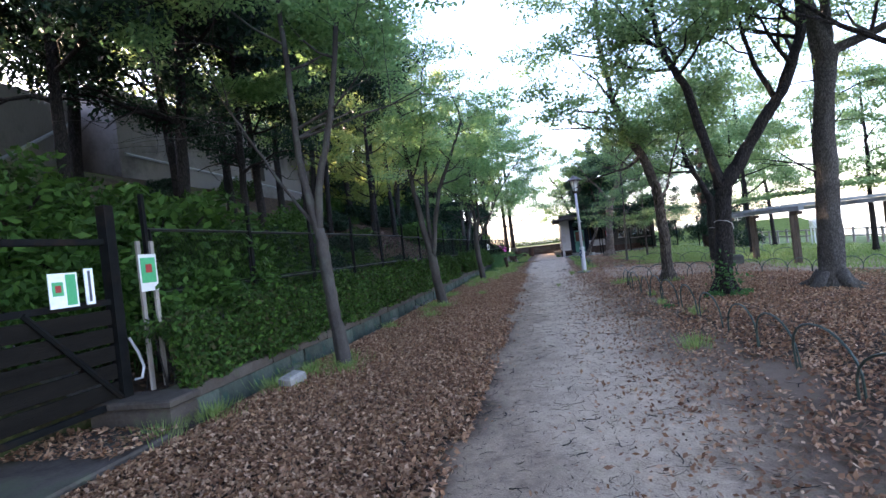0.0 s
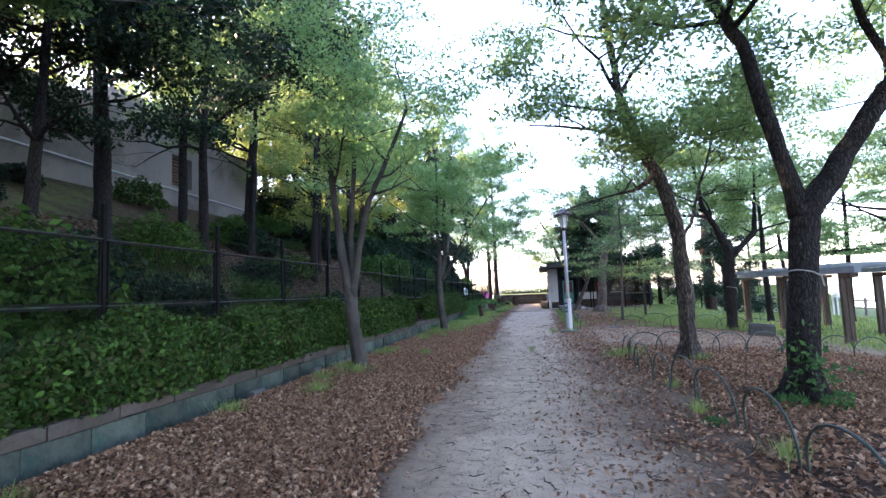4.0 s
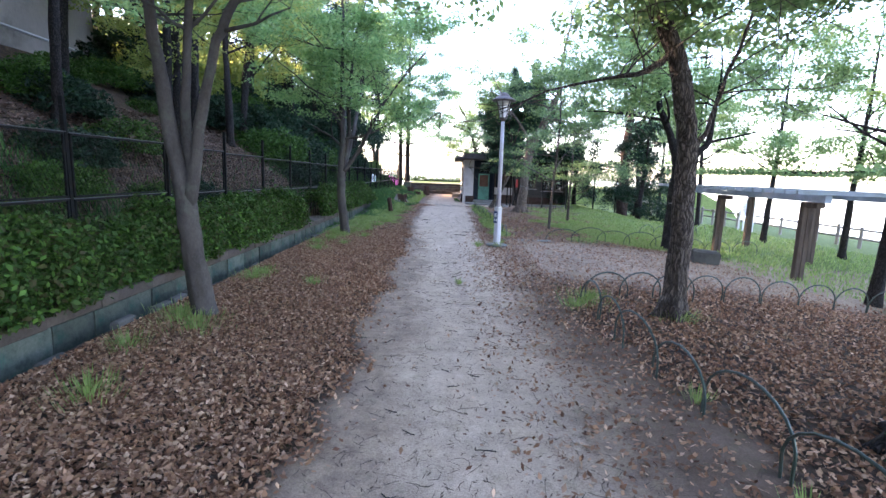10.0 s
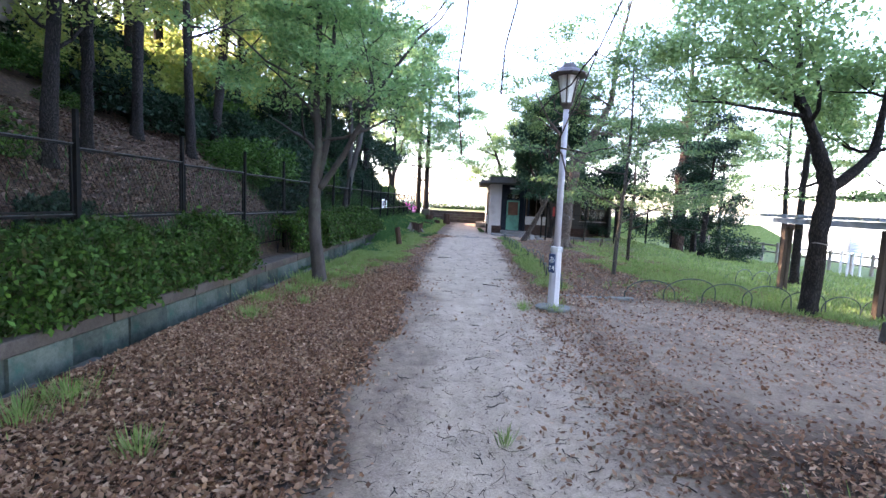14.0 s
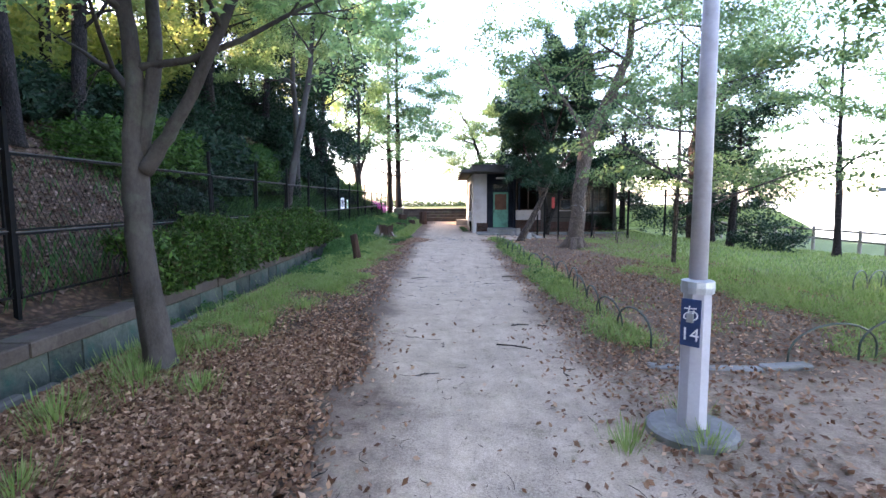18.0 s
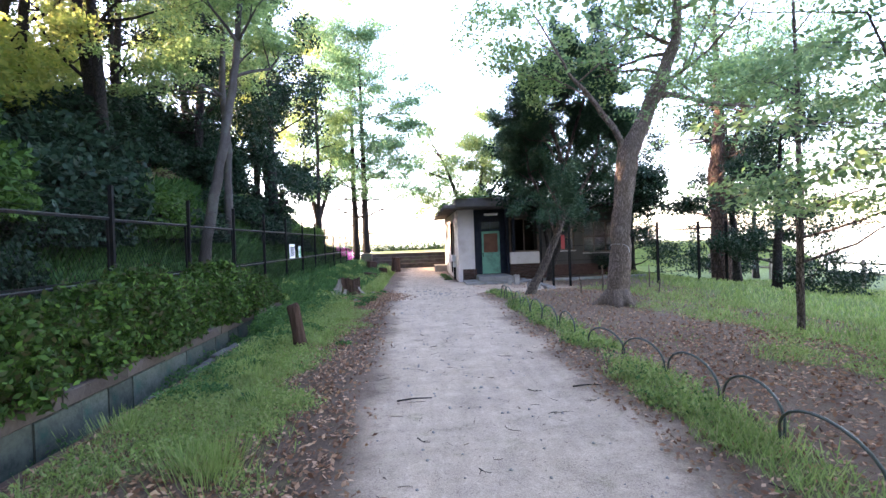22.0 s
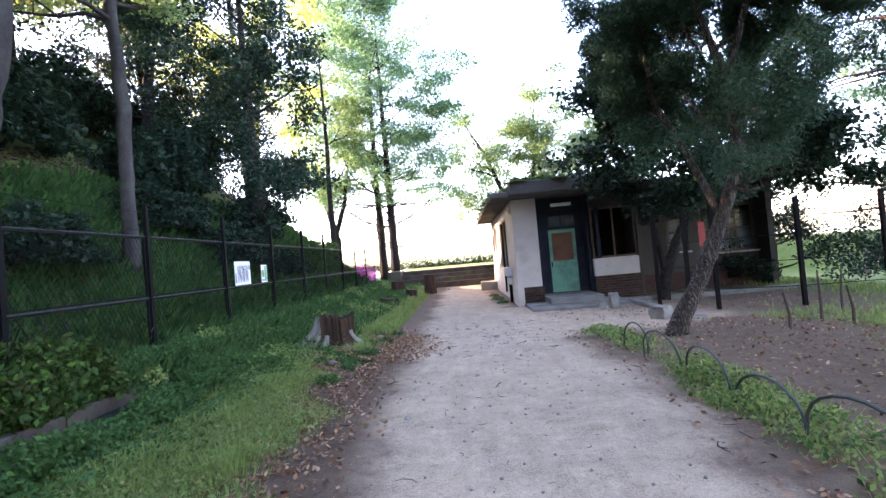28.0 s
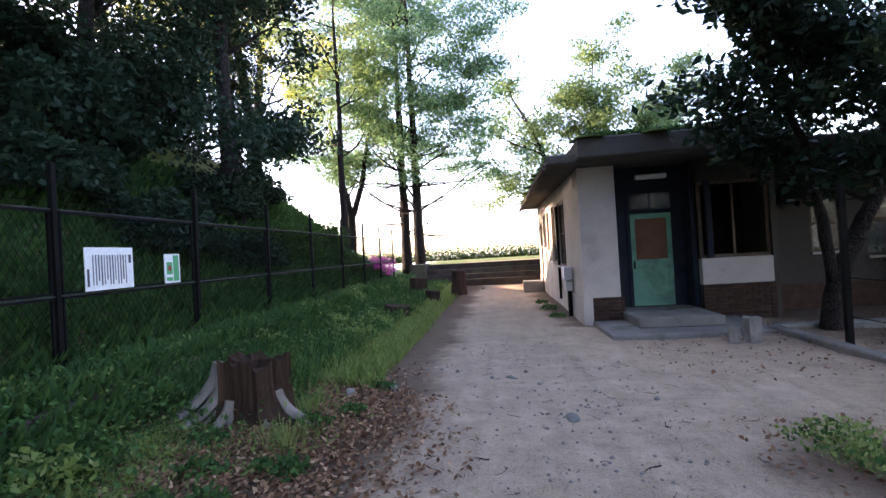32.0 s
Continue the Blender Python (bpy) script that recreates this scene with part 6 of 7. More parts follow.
# ---- wood on the slope: a few kinds, repeated ----
def stem_up(h, r, lean=0.3):
    return [[(0, 0, 0, r * 1.4), (0, 0, 0.4, r), (lean * 0.3, 0, h * 0.3, r * 0.85), (lean * 0.7, 0.1, h * 0.6, r * 0.6), (lean, 0.1, h, r * 0.25)]]


wood_a = build_tree("hillside_tree", placed(-8.1, 24.6), stem_up(9.0, 0.14, 0.25), BARK_DARK, LEAF_FRESH, 41, "slender brown-trunked tree on the leaf-strewn slope", n_leaf=13000, leaf_size=0.06, cloud=(0.36, 0.12), reach=2.8, start=0.56, group="slope wood", leaf_low=4.6)
wood_b = build_tree("hillside_tree", placed(-8.1, 28.6), stem_up(10.0, 0.16, 0.8), BARK_DARK, LEAF_SUNLIT, 42, "slope tree with sunlit yellow-green leaves", n_leaf=14000, leaf_size=0.065, cloud=(0.36, 0.14), reach=3.0, start=0.4, group="slope wood")
wood_c = build_tree("evergreen_tree", placed(-9.0, 43.3), stem_up(7.5, 0.2, 0.3), BARK_DARK, LEAF_DARK, 43, "dense dark evergreen on the slope", n_leaf=26000, leaf_size=0.07, reach=2.4, start=0.22, limbs=14, flat=0.3, cloud=(0.34, 0.25), group="slope wood")
wood_d = build_tree("evergreen_tree", placed(-5.9, 7.5), stem_up(9.0, 0.12, 0.5), BARK_DARK, LEAF_DARK, 44, "tall dark evergreen with a bare lower trunk on the slope", n_leaf=34000, leaf_size=0.07, cloud=(0.38, 0.24), reach=2.9, start=0.5, limbs=12, flat=0.3, group="slope wood", leaf_low=3.9)
for k, (x, y, s, which) in enumerate((
        # Entries two to four are unseen evergreens, added to darken the left verge.
        (-10.2, 30.4, 1.05, 0), (-9.0, -3.0, 1.4, 2), (-8.0, 0.0, 1.3, 2), (-11.0, 2.6, 1.4, 2), (-6.9, 14.6, 1.0, 3), (-9.6, 20.6, 1.1, 3), (-12.0, 27.4, 1.0, 1), (-19.0, 29.0, 1.3, 1), (-7.4, 9.32, 0.95, 3), (-6.4, 5.62, 0.9, 3), (-8.6, 7.7, 1.0, 3), (-5.7, 9.18, 0.8, 3), (-6.6, 11.4, 0.85, 0), (-9.2, 13.76, 0.95, 0), (-8.6, 15.91, 0.9, 0), (-7.6, 17.76, 0.8, 0), (-6.6, 20.13, 0.8, 1), (-9.5, 24.79, 1.0, 1),
        (-7.6, 26.27, 0.95, 0), (-11.0, 29.97, 1.1, 1), (-9.3, 32.56, 1.0, 0), (-12.5, 34.04, 1.15, 1), (-8.0, 35.22, 1.1, 0), (-8.4, 35.67, 1.0, 1), (-14.5, 27.75, 1.1, 1), (-13.2, 38.48, 1.1, 1),
        (-16.0, 31.08, 1.2, 1), (-17.0, 36.26, 1.2, 1), (-10.8, 40.7, 0.9, 0), (-8.8, 6.2, 1.1, 3), (-10.5, 9.4, 1.2, 3), (-8.9, 2.6, 1.1, 3), (-6.6, 0.74, 0.9, 2),
        (-13.5, 28.71, 1.1, 1), (-24.0, 14.8, 1.3, 1), (-24.5, 20.72, 1.3, 1), (-24.0, 26.64, 1.3, 1), (-10.5, 45.88, 1.0, 2), (-6.3, 44.77, 1.15, 2), (-9.6, 38.48, 0.85, 1), (-11.5, 37, 1.0, 1),
        (-13.0, 42.92, 1.2, 2), (-8.3, 48.84, 0.75, 2), (-20.0, 33.3, 1.3, 1), (-18.0, 42.18, 1.2, 2), (-7.2, 21.76, 0.8, 0), (-10.2, 27.23, 0.9, 1), (-7.8, 49.21, 1.2, 1), (-5.6, 51.8, 1.05, 0), (-9.5, 52.54, 1.2, 1))):
    src = (wood_a, wood_b, wood_c, wood_d)[which]
    ob = copy_thing(src, Matrix.Identity(4))
    ob.matrix_basis = pose(*placed(x, y), 0, 0, (k * 73) % 360) @ Matrix.Scale(s, 4)
for k, (x, y, s, which) in enumerate(((9.9, 9.32, 1.0, 0), (12.4, 13.02, 1.0, 0), (9.2, 16.13, 0.8, 0), (14.0, 17.76, 1.0, 0), (11.6, 28.56, 0.9, 0), (13.2, 38.78, 0.8, 2), (14.8, 43.36, 0.9, 2),
        (10.5, 44.77, 0.8, 2), (5.85, 6.1, 0.95, 0), (6.0, 0.37, 1.1, 0), (-2.6, -2.96, 1.1, 0), (4.5, -4.44, 1.2, 0), (9.0, -1.11, 1.2, 0), (0.5, -7.4, 1.3, 0), (-6.5, -5.18, 1.2, 2), (17.5, 45.88, 0.9, 0), (14.6, 28.12, 0.85, 0), (15.4, 35.52, 0.9, 0), (14.8, 24.05, 0.8, 0))):
    ob = copy_thing((wood_a, wood_b, wood_c, wood_d)[which], Matrix.Identity(4))
    ob.matrix_basis = pose(*placed(x, y), 0, 0, (k * 131 + 40) % 360) @ Matrix.Scale(s, 4)
    tagged(ob, "tall tree with fresh leaves on the park lawn" if which == 0 else "dense dark evergreen beside the lawn", "tree", "lawn trees")

# ---- hedge, shrubs, grass, fallen leaves ----
rg = np.random.default_rng(77)


def hedge_strip(name, y0, y1, n, label, x_in=-3.82, x_out=-3.2, base=0.32):
    """A clipped but ragged hedge: leaves over an uneven front and top."""
    y = rg.uniform(y0, y1, n)
    top = 1.04 + 0.12 * np.sin(y * 2.3) + 0.09 * np.sin(y * 5.8 + 1) + 0.05 * np.sin(y * 13) - np.clip((y - 31) * 0.16, 0, 0.6)
    bulge = 0.13 * np.sin(y * 2.3) + 0.09 * np.sin(y * 5.9) + 0.05 * np.sin(y * 13)
    t = rg.random(n)
    x = np.where(t < 0.62, x_out + 0.12 + bulge * 0.8 + rg.normal(size=n) * 0.07, rg.uniform(x_in, x_out + 0.1, n))
    z = np.where(t < 0.62, base + (top - base) * rg.random(n) ** 0.8, top + rg.normal(size=n) * 0.06)
    x = x - np.where(t < 0.62, 0.16 * ((z - base) / (top - base)) ** 3, 0)
    u, v = leaf_axes(rg, n, 0.042, 0.25, 0.5)
    h = thing(name, (0, (y0 + y1) / 2, 0), label, "hedge")
    me = quads("foliage", LEAF_HEDGE, np.stack([x, y - (y0 + y1) / 2, z], 1), u, v)
    tagged(part("foliage", me, LEAF_HEDGE, h), kind="stuff")
    tw = Geo()
    for k in range(int((y1 - y0) * 7)):
        a, b = rg.uniform(y0, y1) - (y0 + y1) / 2, rg.uniform(-3.7, -3.35)
        tw.tube([(b, a, base - 0.05), (b + rg.normal() * 0.05, a + rg.normal() * 0.08, 0.8), (b + rg.normal() * 0.1, a + rg.normal() * 0.15, 1.15)], [0.014, 0.01, 0.004], 4, False)
    tagged(part("brushwood", tw, BARK_DARK, h), kind="stuff")
    return h


hedge_strip("hedge", 3.85, 20.4, 98000, "dense dark green hedge above a stone wall")
hedge_strip("hedge", 23.0, 33.0, 56000, "dense green hedge with sparse bare gaps above the wall")

shrubs = []
for k, (mat, size, n) in enumerate(((LEAF_SHRUB, 0.05, 5200), (LEAF_DARK, 0.06, 4600), (LEAF_HEDGE, 0.06, 3000), (LEAF_SUNLIT, 0.045, 4200))):
    c, u, v = leafy(rg, n, size, (1.0, 1.0, 0.95))
    root = thing("slope_shrub", (0, 0, -60), "rounded evergreen shrub on the slope" if k < 3 else "tall sunlit yellow-green shrub on the upper slope", "shrub", "slope shrubs")
    tagged(part("foliage", quads("foliage", mat, c, u, v), mat, root), kind="stuff")
    tw = Geo()
    for j in range(9):
        a = rg.uniform(0, 6.28)
        tw.tube([(0, 0, -0.1), (math.cos(a) * 0.35, math.sin(a) * 0.35, 0.35), (math.cos(a) * 0.75, math.sin(a) * 0.75, 0.6)], [0.03, 0.02, 0.008], 4, False)
    tagged(part("brushwood", tw, BARK_DARK, root), kind="stuff")
    shrubs.append(root)
# The shrub at (-12.4, 26.6) is added to keep sun off the lawn.
SPOTS = [(-4.9, 6.36, 1.35, 0), (-6.4, 16.4, 0.9, 1), (-8.2, 18.6, 1.0, 1), (-5.2, 18.6, 0.6, 1), (-12.4, 26.6, 2.6, 1), (-5.5, 7.9, 1.7, 0), (-5.9, 6.6, 2.0, 0), (-4.75, 4.88, 1.3, 0), (-5.6, 5.48, 1.9, 0), (-5.2, 7.1, 1.5, 0), (-6.8, 4.59, 1.7, 0), (-5.0, 4.14, 1.2, 0), (-4.8, 9.18, 0.9, 0), (-6.2, 9.99, 1.2, 1), (-5.4, 11.84, 0.9, 1), (-7.2, 13.32, 1.1, 0), (-5.6, 14.95, 0.8, 0), (-8.8, 18.2, 1.0, 0),
         (-6.9, 18.8, 0.9, 2), (-5.3, 27.6, 0.9, 1), (-9.2, 23.4, 0.6, 2), (-7.4, 28.0, 1.1, 0), (-6.9, 28.86, 1.5, 0), (-8.6, 30.34, 1.5, 1), (-6.3, 30.19, 1.3, 1), (-7.0, 31.82, 1.7, 1),
         (-6.4, 33.45, 1.4, 0), (-8.2, 34.04, 1.6, 1), (-6.0, 35.22, 1.1, 1), (-9.6, 35.96, 1.8, 1), (-9.0, 38.04, 1.4, 1), (-10.4, 32.56, 1.8, 1), (-10.5, 38.92, 1.8, 1), (-6.6, 39.52, 1.2, 1), (-5.6, 41, 1.1, 1), (-8.0, 41.44, 1.6, 1),
         (-5.2, 42.92, 0.9, 1), (-6.6, 44.4, 1.2, 1), (-9.4, 44.77, 1.6, 1), (-5.4, 46.18, 0.9, 0), (-7.4, 47.36, 1.3, 1), (-5.8, 49.58, 0.9, 0), (-5.2, 17.02, 0.6, 2), (-4.9, 13.47, 0.6, 2), (-10.4, 21.16, 0.9, 0), (-10.8, 24.12, 1.1, 0),
         (-4.6, 48.25, 0.7, 0), (-11.2, 17.02, 0.9, 2), (-9.4, 10.73, 0.7, 1), (-11.0, 12.95, 0.6, 1), (-9.0, 4.44, 0.9, 1), (-7.0, 1.92, 1.3, 1), (-5.0, -0.44, 1.2, 1), (-12.5, 5.92, 0.8, 1), (-11.0, 26.94, 1.3, 2), (-9.0, 26.79, 1.2, 1),
         (-10.8, 26.2, 2.0, 3), (-9.6, 25.4, 1.5, 1), (-11.6, 28.6, 2.5, 3), (-12.4, 31.2, 2.6, 3), (-9.4, 28.4, 1.5, 1), (-11.8, 34.2, 2.4, 3), (-12.6, 37.0, 2.6, 3), (-9.8, 31.6, 1.7, 0), (-13.5, 40.0, 2.6, 3), (-12.2, 43.5, 2.2, 1), (-11.0, 47.0, 2.2, 1), (-14.5, 33.0, 3.0, 3), (-15.5, 37.5, 3.0, 3)]
FIRST = [(min(k for k, spot in enumerate(SPOTS) if spot[3] == w), w) for w in range(4)]
for k, (x, y, s, w) in enumerate(SPOTS):
    ob = shrubs[w] if (k, w) in FIRST else copy_thing(shrubs[w], Matrix.Identity(4))
    ob.matrix_basis = pose(x, y, gz_at(x, y) - 0.1, 0, 0, (k * 57) % 360) @ Matrix.Diagonal((s, s, s * (0.8 + 0.07 * (k % 4)), 1))
for k, (x, y, s) in enumerate(((-9.6, 27.68, 0.5), (-9.9, 28.27, 0.4), (-4.4, 52.17, 0.7), (-4.2, 50.91, 0.55))):
    c, u, v = leafy(np.random.default_rng(90 + k), 1500, 0.05, (1, 1, 0.9))
    t = thing("flowering_shrub", placed(x, y), "magenta flowering shrub on the slope", "shrub")
    part("flowers", quads("flowers", LEAF_PINK, c * s, u * s, v * s), LEAF_PINK, t)


def scatter(n, x0, x1, y0, y1, mask, power=1.0):
    """Ground places kept by how strongly a mask covers them."""
    x, y = rg.uniform(x0, x1, n), rg.uniform(y0, y1, n)
    keep = rg.random(n) < np.clip(cover_at(x, y, mask), 0, 1) ** power
    return x[keep], y[keep]


def strewn(name, x, y, mat, size, label, category, lift=0.012, flat=0.75):
    u, v = leaf_axes(rg, len(x), size, flat, 0.55)
    z = ground_z(x, y) + lift + rg.random(len(x)) * 0.02
    ob = new(name, quads(name, mat, np.stack([x, y, z], 1), u, v))
    return tagged(ob, label, category, kind="stuff")


lx, ly = scatter(150000, -2.7, 0.3, -1.5, 22.2, np.clip(litter_l, 0, 1), 1.0)
rx, ry = scatter(200000, 1.3, 15.0, -1.0, 17.0, np.clip(litter_r + 0.03, 0, 1) * np.clip(1.25 - np.maximum(gx - 4, 0) / 9, 0.1, 1), 1.1)
sx, sy = scatter(110000, -2.7, 0.2, 16.3, 40, np.clip(litter_l + 0.9 * stump_bare, 0, 0.95) * (1 - 0.7 * path) * (1 - 0.72 * verge), 1.0)
tx, ty = scatter(105000, 1.9, 8.5, 14.8, 37, np.clip(0.6 - 0.3 * crossway - 0.4 * smooth01((gy - 28) / 3.7), 0, 1) * (1 - 0.8 * path) * (1 - 0.5 * np.clip(lawn, 0, 1)))
fx, fy = scatter(42000, -0.9, 3.0, -1, 23, np.clip(np.abs(gx - 0.85) / 1.5, 0, 1) ** 2.6 * 0.85 + 0.012)
hx, hy = scatter(70000, -9.0, -4.0, 3.7, 41.5, np.full_like(litter, 0.7))
px, py = scatter(4000, 2.2, 8.0, 38.1, 42.5, np.full_like(litter, 0.25))
strewn("fallen_leaves", np.concatenate([lx, rx]), np.concatenate([ly, ry]), LITTER, 0.028, "thick brown fallen leaves beside the path", "leaves", flat=0.62)
strewn("fallen_leaves", np.concatenate([sx, tx, fx, px]), np.concatenate([sy, ty, fy, py]), LITTER, 0.026, "scattered dry leaves on grass and earth", "leaves")
ob = strewn("fallen_leaves", rg.uniform(-4.2, -2.8, 900), rg.uniform(2.6, 3.38, 900), LITTER, 0.028, "brown leaves gathered on the slab before the gate", "leaves")
ob.location.z = 0.06
strewn("fallen_leaves", hx, hy, LITTER_SHADED, 0.05, "dead leaves covering the slope behind the fence", "leaves")


kx, ky = scatter(15000, -0.6, 2.6, 0, 19.3, np.full_like(path, 0.9))
mx, my = scatter(3500, -0.4, 9.0, 14.8, 41.5, np.clip(np.maximum(path, np.maximum(crossway, forecourt)), 0, 1))
qn = np.concatenate([kx, mx]), np.concatenate([ky, my])
cu, cv = leaf_axes(rg, len(qn[0]), 0.019, 0.85, 0.26)
long_bits = rg.random((len(qn[0]), 1)) < 0.35
cu, cv = np.where(long_bits, cu * 2.6, cu), np.where(long_bits, cv * 0.6, cv)
tagged(new("path_litter", quads("path_litter", CRUMBS, np.stack([*qn, ground_z(*qn) + 0.006], 1), cu, cv)), "crumbled leaves and bark bits trodden into the path", "litter", kind="stuff")


# thin curled twigs trodden into the path, too many to tell apart
tw = Geo()
for k in range(1050):
    y = float(rg.uniform(-1, 18)) if k % 5 else float(rg.uniform(18, 41.5))
    x = float(rg.uniform(along(PATH_L, y) - 0.4, along(PATH_R, y) + 0.6))
    ln, a, cv = float(rg.uniform(0.05, 0.22)), float(rg.uniform(0, 6.28)), float(rg.normal() * 0.6)
    zz = gz_at(x, y) + 0.006
    pts = []
    for s in range(4):
        q = a + cv * s
        pts.append((x, y, zz + 0.004 * float(rg.random())))
        x, y = x + math.cos(q) * ln / 3, y + math.sin(q) * ln / 3
    tw.tube(pts, [0.0024, 0.0026, 0.0022, 0.0013], 3, False)
tagged(part("twig_litter", tw, WOOD_POST), "many thin curled twigs strewn over the path", "litter", kind="stuff")


gv = Geo()
for k in range(520):
    y = float(rg.uniform(24, 41.5)) if k % 3 else float(rg.normal(37.2, 1.6))
    x = float(rg.uniform(along(PATH_L, y), along(PATH_R, y))) if k % 3 else float(rg.normal(1.0, 0.5))
    r = float(rg.uniform(0.006, 0.016)) * (2.2 if k % 29 == 0 else 1.0)
    zz = gz_at(x, y)
    gv.tube([(x, y, zz - 0.004), (x, y, zz + r * 0.5), (x + r * 0.3, y, zz + r * 0.9)], [r, r * float(rg.uniform(0.8, 1.1)), r * 0.35], 5, True, 0.4)
tagged(part("path_gravel", gv, PALE_STONE), "small pale stones bedded in the sandy path", "gravel", kind="stuff")


def blades(name, x, y, h, mat, label, lean=0.45, width=0.006):
    """Grass: one thin bent blade a place."""
    n = len(x)
    z = ground_z(x, y) - 0.01
    hh = h * rg.uniform(0.5, 1.25, n)
    a = rg.uniform(0, 2 * np.pi, n)
    d = np.stack([np.cos(a), np.sin(a), np.zeros(n)], 1)
    up = np.stack([d[:, 0] * lean, d[:, 1] * lean, np.ones(n)], 1) * hh[:, None] * 0.5
    side = np.stack([-np.sin(a), np.cos(a), np.zeros(n)], 1) * (width * (0.7 + 0.8 * rg.random(n)))[:, None]
    ob = new(name, quads(name, mat, np.stack([x, y, z], 1) + up, up, side))
    return tagged(ob, label, "grass", kind="stuff")


vx, vy = scatter(130000, -2.62, -0.3, 14.8, 38.5, verge * (1 - 0.45 * smooth01((gy - 27) / 6)), 1.0)
blades("grass", vx, vy, 0.085, GRASS, "fresh green grass on the path's verge", lean=0.8, width=0.004)
ux, uy = scatter(34000, -2.9, -1.1, 38.1, 53.3, np.full_like(verge, 0.9))
blades("grass", ux, uy, 0.17, GRASS, "long rough grass along the fence", lean=0.6, width=0.008)
ux, uy = scatter(10000, -3.8, -1.7, 37, 53.3, np.full_like(verge, 0.9))
blades("grass", ux, uy, 0.3, WEEDS, "tall dark weeds along the fence", lean=0.5, width=0.014)
wx, wy = scatter(48000, 2.2, 3.2, 21.6, 37, np.clip(lawn, 0, 1) * (1 - 0.75 * smooth01((gy - 27) / 4)), 1.1)
blades("grass", wx, wy, 0.13, GRASS, "fresh grass growing along the wire hoops", lean=0.8, width=0.004)
wx, wy = scatter(95000, 3.2, 9.0, 21.6, 37, np.clip(lawn * (0.5 + 0.6 * wig2), 0, 1), 1.3)
blades("grass", wx, wy, 0.13, GRASS, "patchy lawn grass among fallen leaves", lean=0.7, width=0.005)
qx, qy = scatter(36000, 6.0, 17.0, 16.3, 44.4, np.clip(np.maximum(lawn, lawn2), 0, 1), 1.0)
blades("grass", qx, qy, 0.13, GRASS, "green lawn grass farther from the path", width=0.014)
slope_bare = smooth01((6.2 - np.abs(gy - 21.6)) / 2) * smooth01((gx + 9) / 2)
dx, dy = scatter(36000, -8.0, -3.9, 28, 52, np.full_like(verge, 0.9))
blades("slope_weeds", dx, dy, 0.24, WEEDS, "dense dark weeds covering the slope", lean=0.9, width=0.03)
cx, cy = scatter(26000, -7.0, -3.9, 3.7, 50, 0.75 - 0.68 * slope_bare * smooth01((-4.5 - gx) / 0.5))
blades("grass", cx, cy, 0.26, WEEDS, "long grass on the slope behind the fence", width=0.01)
ex, ey = scatter(16000, -3.9, -2.7, 33, 44.4, np.full_like(verge, 0.9))
blades("grass", ex, ey, 0.24, WEEDS, "tall weeds over the end of the drain", lean=0.8, width=0.022)


def ground_cover(name, n, x0, x1, y0, y1, mask, mat, size, height, label):
    """Low leafy weeds: small leaves at uneven heights, in patches."""
    x, y = scatter(n, x0, x1, y0, y1, mask)
    patch = 0.5 + 0.5 * np.sin(x * 5.1 + 2 * np.sin(y * 2.3)) * np.sin(y * 3.7 + 1.5 * np.sin(x * 4))
    z = ground_z(x, y) + rg.random(len(x)) ** 0.7 * height * (0.35 + 0.65 * patch)
    u, v = leaf_axes(rg, len(x), size, 0.35, 0.55)
    tagged(new(name, quads(name, mat, np.stack([x, y, z], 1), u, v)), label, "weed", kind="stuff")


off_stump = np.where((gy < 39.2) & (gx > -2.35 + 0.12 * wig2), 0.06, 0.9)
ground_cover("lawn_weeds", 60000, 2.1, 6.5, 21.8, 36.3, np.clip(lawn, 0, 1), GRASS, 0.018, 0.12, "low leafy weeds in the thin lawn")
ground_cover("fringe_weeds", 30000, 2.15, 3.2, 25.5, 36.6, np.clip(fringe * 0.9, 0, 1) * (0.55 + 0.45 * wig2), GRASS, 0.022, 0.17, "broad-leaved weeds growing along the wire hoops")
ground_cover("fringe_weeds", 12000, 2.15, 3.2, 25.5, 36.6, np.clip(fringe * 0.9, 0, 1) * (0.5 + 0.5 * wig2), WEEDS, 0.026, 0.15, "darker weeds growing along the wire hoops")
ground_cover("verge_weeds", 130000, -2.62, -0.7, 17.8, 39.2, verge, GRASS, 0.018, 0.11, "low fine-leaved green weeds in the verge grass")
ground_cover("verge_weeds", 24000, -2.7, -1.2, 26.6, 39.2, verge * np.clip((-1.75 - gx) / 0.6, 0, 1), WEEDS, 0.022, 0.2, "dark leafy weeds near the drain")
ground_cover("drain_weeds", 9000, -3.08, -2.8, 21.5, 30.2, np.clip(0.3 + 0.6 * wig2, 0, 0.9), WEEDS, 0.024, 0.3, "sparse weeds sprouting along the drain")
ground_cover("drain_weeds", 26000, -3.15, -2.5, 30.2, 34.8, np.full_like(verge, 0.9), WEEDS, 0.026, 0.42, "dark weeds growing out of the drain")
ground_cover("drain_weeds", 30000, -3.8, -1.6, 34, 51.8, off_stump, WEEDS, 0.028, 0.34, "mixed dark weeds along the fence")
ground_cover("drain_weeds", 18000, -3.6, -1.2, 34, 51.8, off_stump, GRASS, 0.024, 0.3, "brighter fresh weeds along the fence")


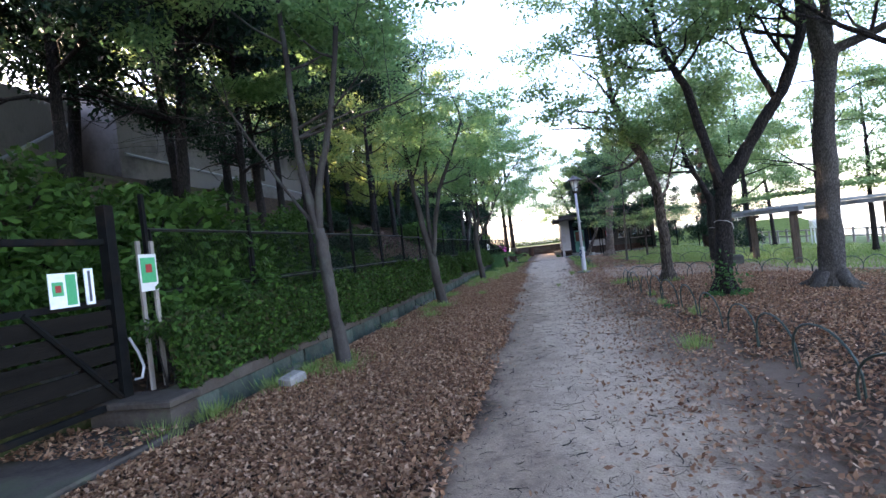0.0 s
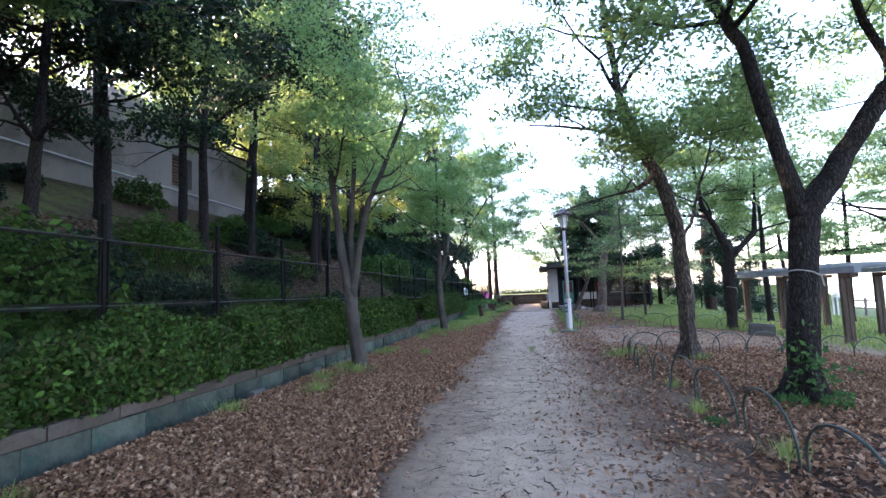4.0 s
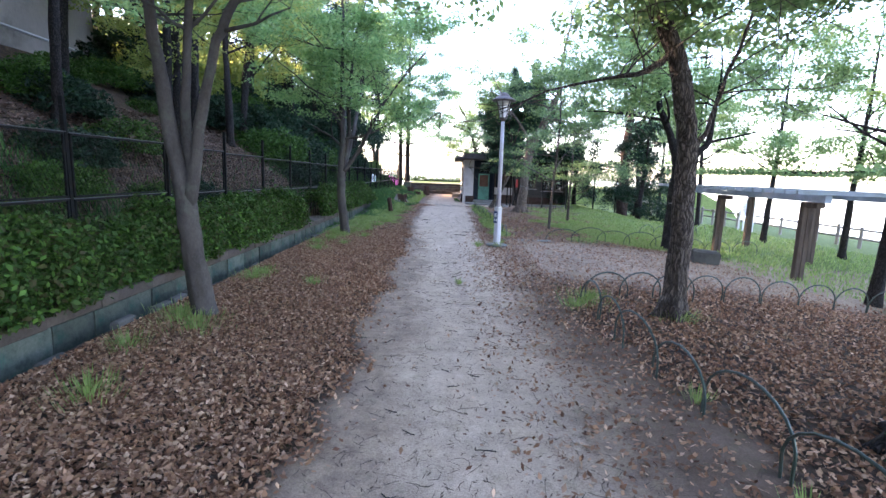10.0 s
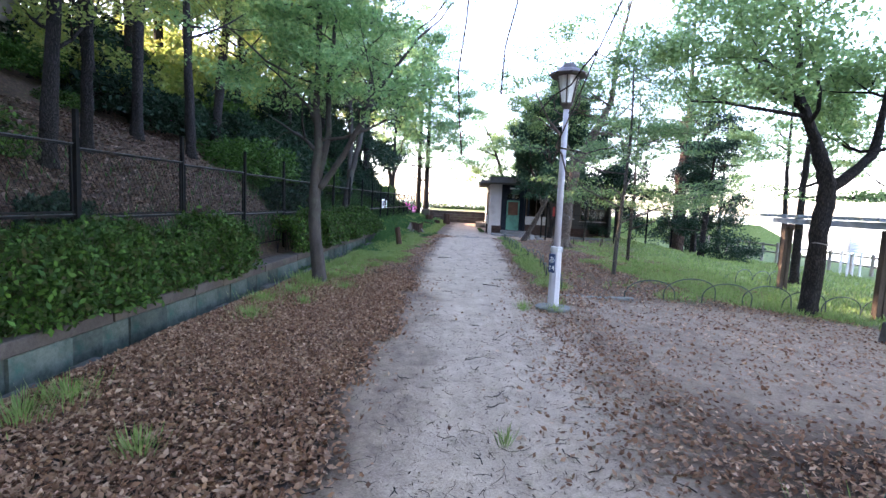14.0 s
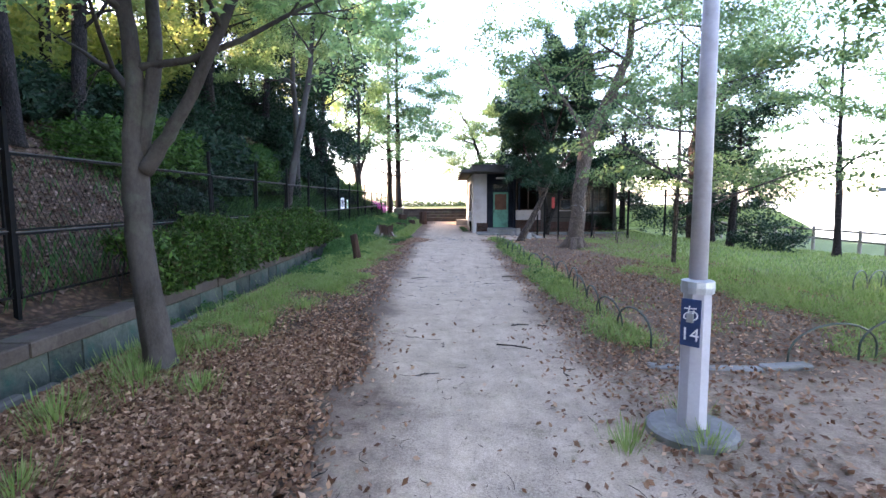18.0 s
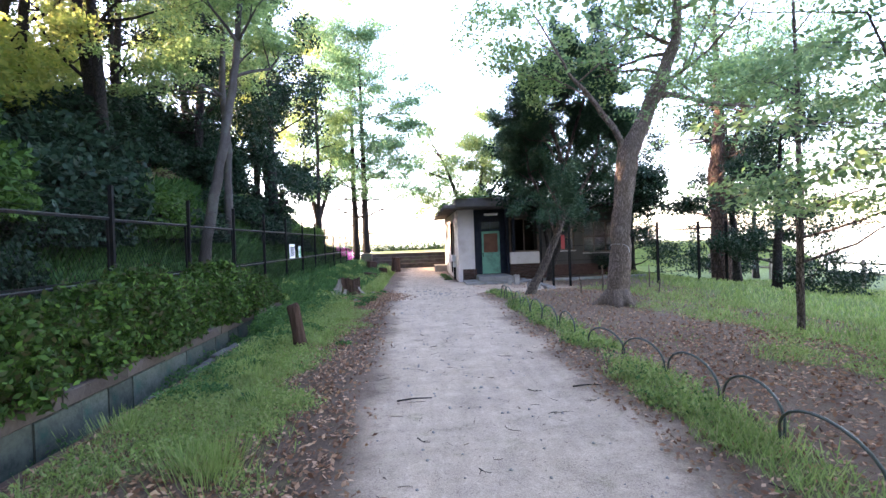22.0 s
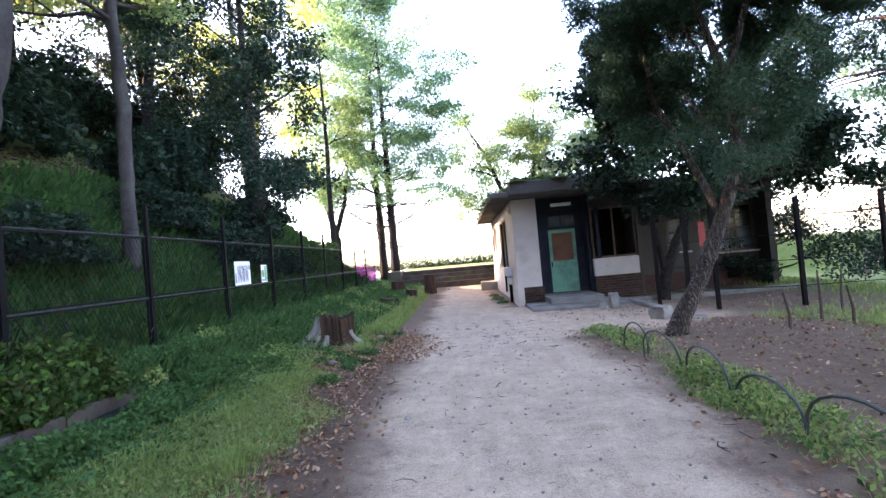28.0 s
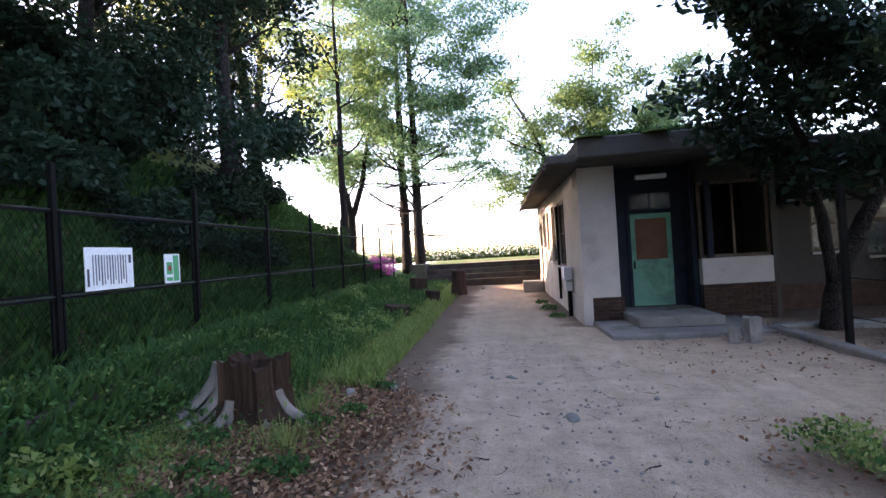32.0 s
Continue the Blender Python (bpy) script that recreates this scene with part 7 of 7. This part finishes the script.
def tufts(spots, label):
    for k, (x, y, s) in enumerate(spots):
        n = int(240 * s / 0.3)
        a, r = rg.uniform(0, 6.28, n), np.abs(rg.normal(size=n)) * s * 0.6
        bx, by = np.cos(a) * r, np.sin(a) * r
        hh = rg.uniform(0.5, 1.2, n) * 0.16
        d = np.stack([np.cos(a) * 0.5, np.sin(a) * 0.5, np.ones(n)], 1)
        up = d * hh[:, None] * 0.5
        side = np.stack([-np.sin(a), np.cos(a), np.zeros(n)], 1) * 0.004
        t = tagged(new("grass_tuft", quads("grass_tuft", GRASS, np.stack([bx, by, np.full(n, -0.01)], 1) + up, up, side)), label, "grass", "grass tufts", "stuff")
        t.location = placed(x, y, 0)


tufts(((-2.0, 5.77, 0.4), (-2.45, 5.55, 0.45), (-2.3, 6.36, 0.3), (-2.6, 4.88, 0.3), (-2.75, 3.85, 0.35), (-2.9, 3.26, 0.3), (-2.3, 12.73, 0.4), (-1.95, 12.39, 0.35), (-2.05, 20.94, 0.45), (-2.35, 21.31, 0.5), (-2.2, 20.2, 0.4), (-2.4, 19.4, 0.35), (-1.9, 21.9, 0.4), (-1.6, 22.4, 0.3), (-2.1, 18.3, 0.25), (-1.4, 20.7, 0.18), (-1.7, 19.3, 0.15), (-1.9, 10.58, 0.25), (-2.3, 11.69, 0.2), (-2.5, 9.32, 0.22), (-2.35, 15.1, 0.3),
       (-1.2, 14.73, 0.15), (3.2, 14.28, 0.34), (2.9, 13.91, 0.24), (4.2, 13.4, 0.3), (3.1, 9.4, 0.1), (3.2, 10.9, 0.08), (3.3, 7.9, 0.12), (2.3, 19.79, 0.12), (1.8, 19.79, 0.12), (2.4, 20.2, 0.16), (2.75, 5.77, 0.25), (1.2, 15.24, 0.05), (-2.3, 15.47, 0.25)),
      "small tuft of fresh green grass")


def weeds_row(pts, label):
    for k, (x, y, s) in enumerate(pts):
        n = int(420 * s)
        c, u, v = leafy(rg, n, 0.03, (0.36 * s, 0.36 * s, 0.26 * s))
        t = tagged(new("weed_clump", quads("weed_clump", WEEDS, c, u, v)), label, "weed", "weeds", "stuff")
        t.location = placed(x, y, -0.02)


spot_rng = random.Random(8)
tufts([(spot_rng.uniform(-2.6, -1.3), spot_rng.uniform(21.5, 39.2), spot_rng.uniform(0.2, 0.4)) for k in range(46)], "clump of taller green grass on the verge")
weeds_row([(spot_rng.uniform(-2.6, -1.0), spot_rng.uniform(26.6, 39.2), spot_rng.uniform(0.25, 0.5)) for k in range(44)], "small broad-leaved weed in the verge grass")
for broad, lab in ((GRASS, "bright leafy weed clump by the fence"), (WEEDS, "dark leafy weed clump by the fence")):
    for k in range(48):
        x, y, s = spot_rng.uniform(-3.75, -1.7), spot_rng.uniform(33, 50.3), spot_rng.uniform(0.5, 1.3)
        if y < 39.2 and x > -2.3:
            continue
        c, u, v = leafy(rg, int(300 * s), 0.034, (0.3 * s, 0.3 * s, 0.3 * s))
        t = tagged(new("weed_clump", quads("weed_clump", broad, c, u, v)), lab, "weed", "weeds", "stuff")
        t.location = placed(x, y, -0.02)
weeds_row([(-3.1, 33.45, 1.0), (-2.9, 33.89, 0.9), (-3.3, 33.15, 0.9), (-2.75, 34.41, 0.8), (4.2, 9.85, 0.55), (4.6, 9.8, 0.5), (3.15, 9.03, 0.3), (4.9, 10.3, 0.45), (-3.3, 34.78, 1.2), (-3.2, 35.96, 1.0), (-2.9, 37.44, 1.0), (-3.1, 38.48, 1.2), (-3.2, 39.66, 1.3), (-2.9, 41, 1.1), (-3.1, 42.48, 1.3), (-2.6, 44.03, 1.4), (-1.8, 44.77, 1.0),
           (-2.9, 45.88, 1.5), (-2.4, 47.36, 1.3), (1.6, 44.03, 0.5), (1.55, 45.51, 0.6), (1.5, 46.92, 0.5), (-2.6, 34.04, 0.8), (-2.5, 35.08, 0.9), (-2.6, 35.89, 0.8), (-2.4, 37.15, 0.7), (-1.75, 35.45, 0.35), (-1.1, 35.22, 0.3), (-1.2, 35.96, 0.25)], "low clump of broad-leaved weeds")
# young ivy climbing the dark oak
iv = thing("trunk_ivy", (4.5, 9.95, 0.35), "fresh leaves sprouting from the dark trunk", "ivy")
n = 170
c = np.abs(rg.normal(size=(n, 3))) * np.array([0.16, 0.12, 0.22]) * rg.choice([-1, 1], (n, 3))
u, v = leaf_axes(rg, n, 0.045, 0.2)
part("foliage", quads("foliage", WEEDS, c, u, v), WEEDS, iv)
far = thing("far_hedge", (0, 65, 0.86), "low clipped hedge at the edge of the terrace", "hedge")
n = 9000
c = np.stack([rg.uniform(-12, 9, n), rg.uniform(-0.5, 0.5, n), np.abs(rg.normal(size=n)) * 0.35], 1)
u, v = leaf_axes(rg, n, 0.09, 0.3)
part("foliage", quads("foliage", LEAF_HEDGE, c, u, v), LEAF_HEDGE, far)
